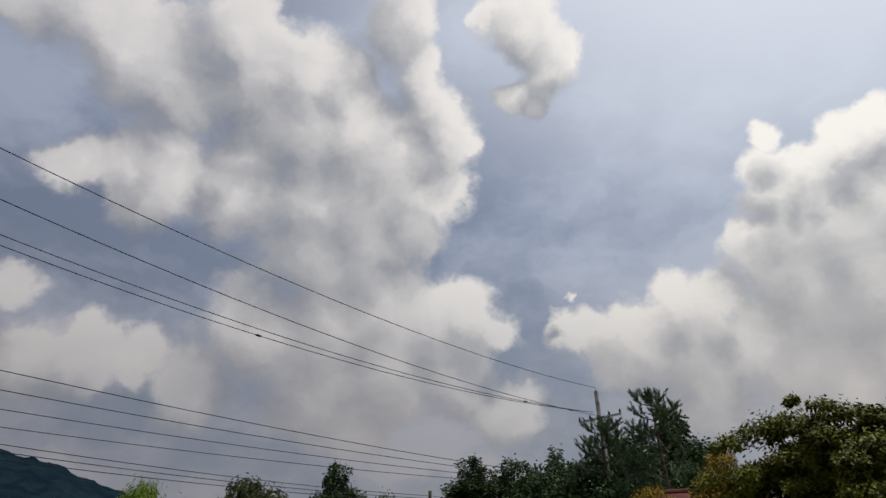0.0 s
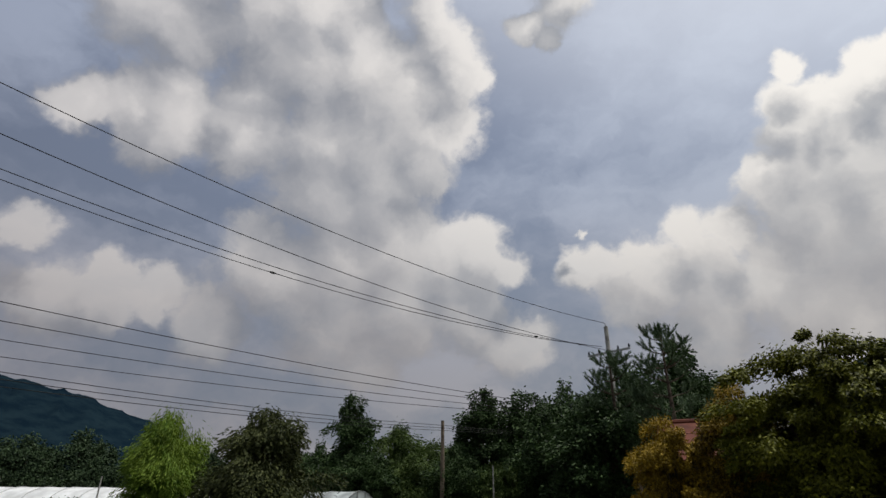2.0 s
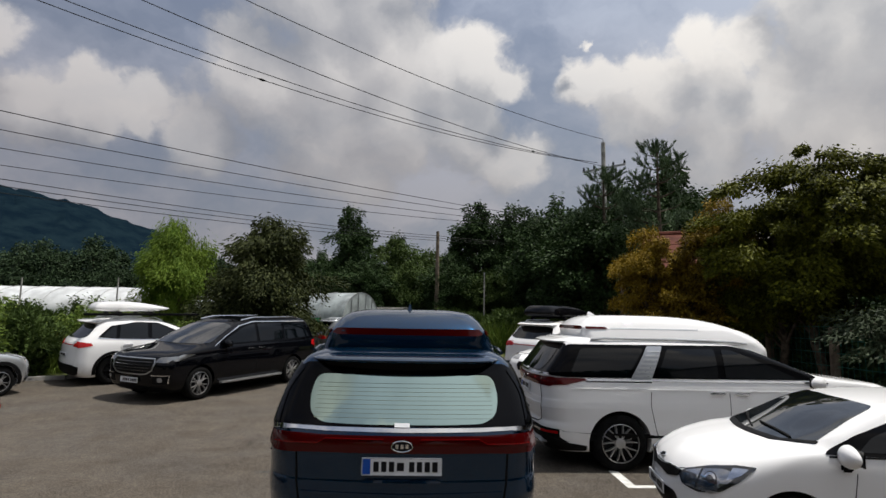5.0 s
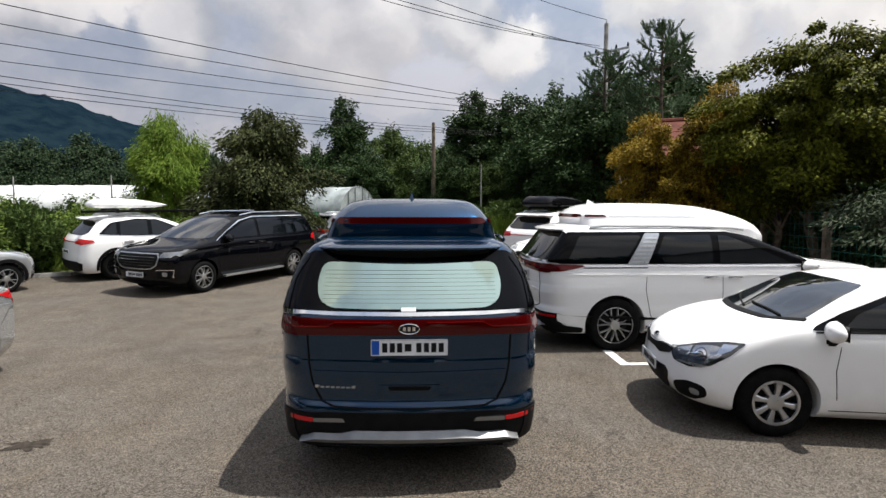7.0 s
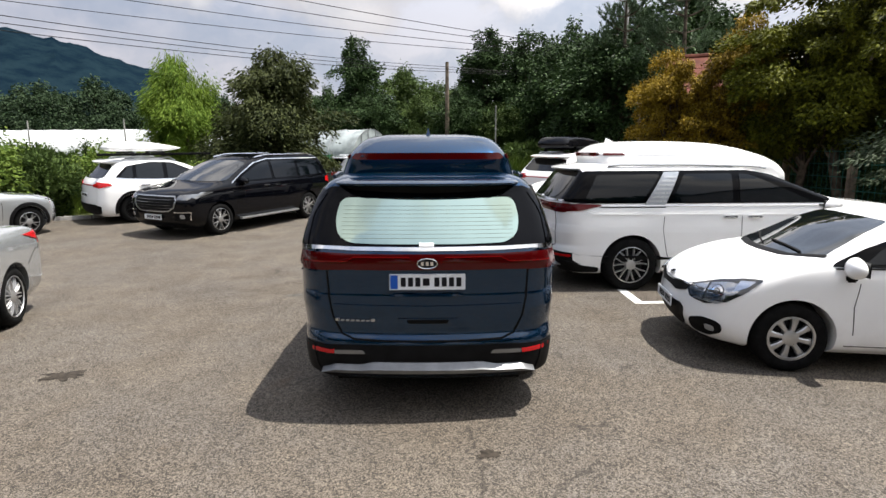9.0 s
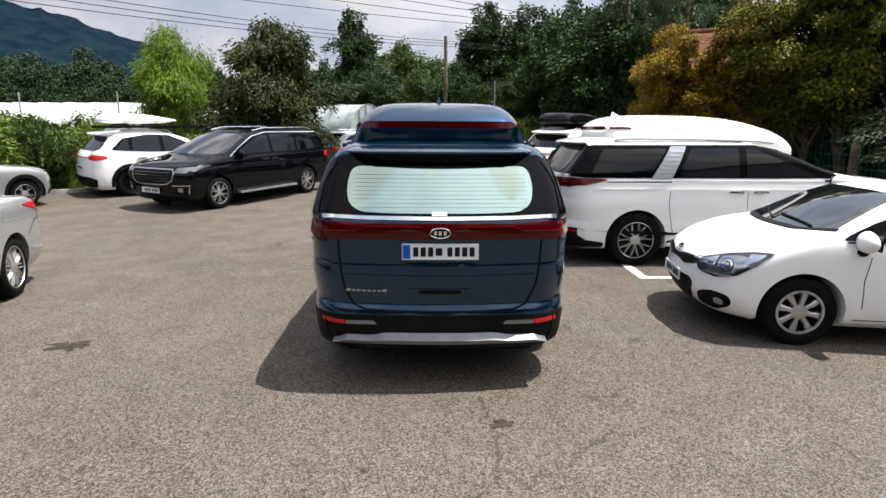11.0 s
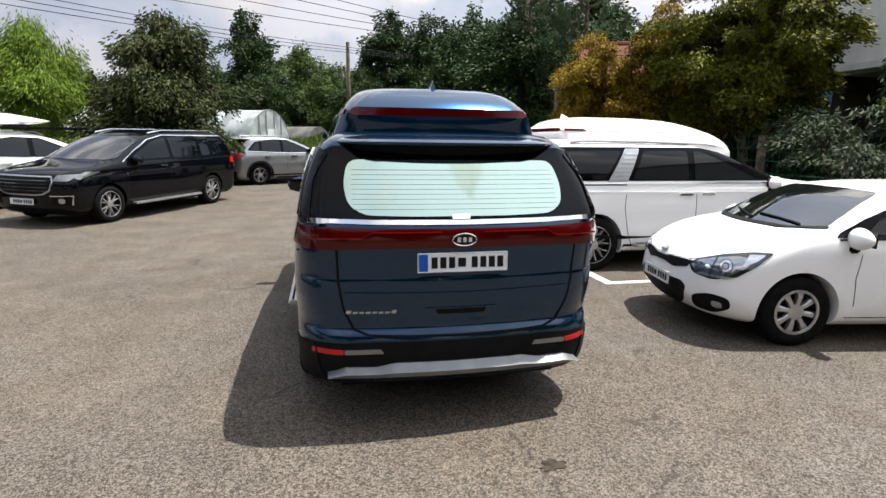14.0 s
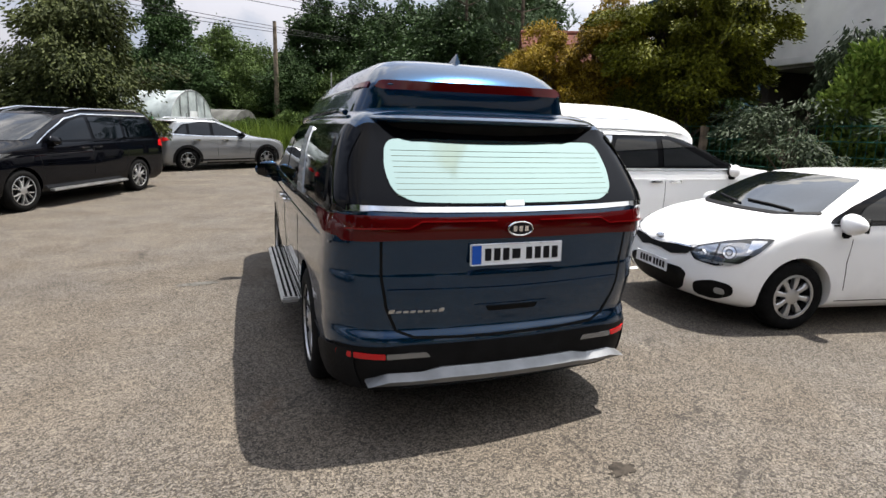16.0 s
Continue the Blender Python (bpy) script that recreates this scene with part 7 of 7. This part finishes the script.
for i in range(3):
    cable("telephone_cable", (0.72, 29.5, 6.75 - 0.14 * i), (-13.6, 13.4, 6.0 - 0.22 * i), 0.35, 0.013, "black telephone cable strung from the wooden pole", 0.3)
    cable("telephone_cable", (0.72, 29.5, 6.75 - 0.14 * i), (12.0, 33.0, 6.9), 0.3, 0.012, "black telephone cable strung from the wooden pole", 0.3)


def white_building():
    ob = thing("white_building", pose(11.3, 0, 0.12), "two-storey white rendered building with an overhanging upper floor", "building")
    part("upper_wall", boxed(0, 8, -12, 9.0, 3.45, 5.4, 0.02), M["stucco"], ob, "", False)
    part("floor_band", boxed(-0.06, 8, -12, 9.06, 3.30, 3.45, 0.01), M["stucco"], ob)
    part("soffit", boxed(0.02, 8, -12, 8.9, 3.22, 3.296), M["concrete"], ob)
    # the overhang's shade is put into this wall's colour
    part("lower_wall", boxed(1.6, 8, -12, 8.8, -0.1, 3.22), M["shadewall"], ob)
    # added dark wall that stands in for the shade beyond the overhang
    part("added_dark_end", boxed(0.10, 1.596, 8.55, 8.8, -0.1, 3.22), M["shadewall"], ob)
    part("roof_slab", boxed(-0.15, 8.1, -12.1, 9.15, 5.4, 5.55, 0.02), M["concrete"], ob)
    for y in (3.6, -0.6):
        part("column", boxed(0.15, 0.50, y - 0.17, y + 0.17, -0.1, 3.22, 0.01), M["stucco"], ob)


white_building()


def gabled_house(name, m, lx, ly, eave, ridge, roof, label):
    ob = thing(name, m, label, "house")
    part("wall", boxed(-lx, lx, -ly, ly, -0.2, eave), M["plaster"], ob)
    for s in (1, -1):
        bm = bmesh.new()
        run = math.hypot(ly + 0.45, ridge - eave)
        box(bm, -lx - 0.4, lx + 0.4, 0, run, 0, 0.10, 0.01)
        slope = part("roof_slope", bm, M[roof], ob, "", False,
                     pose(0, -s * (ly + 0.45), eave - 0.05, 0, 0, 0 if s > 0 else 180) @ pose(0, 0, 0, math.degrees(math.atan2(ridge - eave, ly + 0.45))))
        for k in range(int(run / 0.35)):
            part("tile_course", boxed(-lx - 0.41, lx + 0.41, k * 0.35, k * 0.35 + 0.33, 0.10, 0.125 + 0.008 * (k % 2)), M[roof], slope)
    for x in (-lx, lx):
        bm = bmesh.new()
        vs = [bm.verts.new((x, -ly, eave)), bm.verts.new((x, ly, eave)), bm.verts.new((x, 0, ridge - 0.08))]
        vb = [bm.verts.new((x - 0.15 * (1 if x > 0 else -1), v.co.y, v.co.z)) for v in vs]
        bm.faces.new(vs)
        bm.faces.new(vb[::-1])
        for i in range(3):
            bm.faces.new((vs[i], vs[(i + 1) % 3], vb[(i + 1) % 3], vb[i]))
        bmesh.ops.recalc_face_normals(bm, faces=bm.faces)
        part("gable", bm, M["plaster"], ob)
    part("ridge_cap", tube(bmesh.new(), [(-lx - 0.42, 0, ridge + 0.06), (lx + 0.42, 0, ridge + 0.06)], 0.09, 8), M[roof], ob)
    return ob


gabled_house("red_roofed_house", pose(8.4, 13.9, 0.2, 0, 0, -24), 0.8, 1.9, 3.2, 4.5, "rooftile", "small house under a red tiled roof behind the maples")
gabled_house("grey_roofed_house", pose(12.2, 15.6, 0.2, 0, 0, -32), 2.6, 2.6, 3.7, 5.0, "greyroof", "pale house under a grey roof behind the trees")


def porch_canopy():
    """A small sloping canopy on a post at the house's corner."""
    ob = thing("porch_canopy", pose(6.35, 13.0, ground_z(6.35, 13.0), 0, 0, -20), "grey pitched porch canopy on a wooden post beside the house", "canopy")
    for s in (1, -1):
        part("slope", boxed(0, 0.62, -0.55, 0.55, -0.03, 0.03, 0.008), M["greyroof"], ob, "", False, pose(0, 0, 3.62, 0, 52, 0 if s > 0 else 180))
    bm = bmesh.new()
    tri = [[bm.verts.new((x, y, z)) for x, z in ((-0.34, 3.12), (0.34, 3.12), (0.0, 3.56))] for y in (-0.50, -0.44)]
    bm.faces.new(tri[0])
    bm.faces.new(tri[1][::-1])
    for i in range(3):
        bm.faces.new((tri[0][i], tri[1][i], tri[1][(i + 1) % 3], tri[0][(i + 1) % 3]))
    bmesh.ops.recalc_face_normals(bm, faces=bm.faces)
    part("gable", bm, M["plaster"], ob)
    for x in (-0.30, 0.30):
        part("post", boxed(x - 0.05, x + 0.05, -0.05, 0.05, -0.1, 3.2, 0.008), M["wood"], ob)


porch_canopy()


def mesh_fence():
    """Welded green mesh between concrete posts on a low wall."""
    ob = thing("mesh_fence", pose(8.35, 1.0, 0), "green welded mesh fence on a low concrete wall", "fence")
    # low wall and posts coloured darker than concrete, for the garden's shade
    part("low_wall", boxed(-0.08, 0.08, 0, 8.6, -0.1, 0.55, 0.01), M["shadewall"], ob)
    for k in range(5):
        part("post", boxed(-0.07, 0.07, k * 2.13 - 0.07, k * 2.13 + 0.07, -0.1, 1.9, 0.02), M["wood"], ob)
    for k in range(5):
        part("rail", tube(bmesh.new(), [(0, 0, 0.85 + 0.26 * k), (0, 8.6, 0.85 + 0.26 * k)], 0.008, 5), M["fencegreen"], ob)
    for k in range(58):
        part("wire_rod", tube(bmesh.new(), [(0, 0.15 * k + 0.05, 0.75), (0, 0.15 * k + 0.05, 1.95)], 0.005, 4), M["fencegreen"], ob)


mesh_fence()


# ---- wooded hills far off ----
def hill(name, crest, depth, label, seed):
    """A wooded ridge: its crest as bearing, distance and height, running on softly to both sides."""
    rng = np.random.default_rng(seed)
    az = np.linspace(crest[0][0], crest[-1][0], 120)
    top = np.interp(az, [c[0] for c in crest], [c[2] for c in crest])
    top = top + 2.2 * np.convolve(rng.normal(size=120), np.ones(3) / 3, "same")
    dist = crest[0][1]
    bm = bmesh.new()
    rows = []
    for j in range(24):
        t = j / 23
        d = dist - depth * (1 - t)
        lift = math.sin(min(1.0, t * 1.05) * math.pi / 2) ** 1.3
        rows.append([bm.verts.new((d * math.sin(radians(a)), d * math.cos(radians(a)), -2 + (h + 2) * lift + (2.0 * noise.noise((a * 1.6, t * 9, seed)) if t > 0.1 else 0)))
                     for a, h in zip(az, top)])
    back_row = [bm.verts.new((v.co.x * 1.3, v.co.y * 1.3, -5)) for v in rows[-1]]
    rows.append(back_row)
    for a, b in zip(rows, rows[1:]):
        for i in range(len(a) - 1):
            bm.faces.new((a[i], a[i + 1], b[i + 1], b[i]))
    m, n, b = material("far_forest_haze_tint")
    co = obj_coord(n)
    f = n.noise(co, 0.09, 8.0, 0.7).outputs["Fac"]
    # dark blue-green tint: the haze of distance is put into the base colour
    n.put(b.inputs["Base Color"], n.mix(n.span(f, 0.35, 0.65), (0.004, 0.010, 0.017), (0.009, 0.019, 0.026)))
    b.inputs["Roughness"].default_value = 0.95
    b.inputs["Specular IOR Level"].default_value = 0.0
    bump(n, b, f, 0.3, 4.0)
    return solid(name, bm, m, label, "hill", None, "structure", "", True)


hill("backdrop", [(-75, 520, 30), (-55, 520, 62), (-42, 520, 84), (-36.6, 520, 85), (-33, 520, 82), (-30, 520, 74), (-26, 520, 63), (-20, 520, 36), (-12, 520, 14), (-5, 520, 4)], 260, "wooded hill far beyond the fields, tinted blue-green for haze", 61)
hill("backdrop", [(18, 520, 8), (26, 520, 45), (33, 520, 82), (38, 520, 102), (41, 520, 112), (50, 520, 130), (66, 520, 120), (85, 520, 60)], 260, "wooded hill far beyond the houses, tinted blue-green for haze", 62)
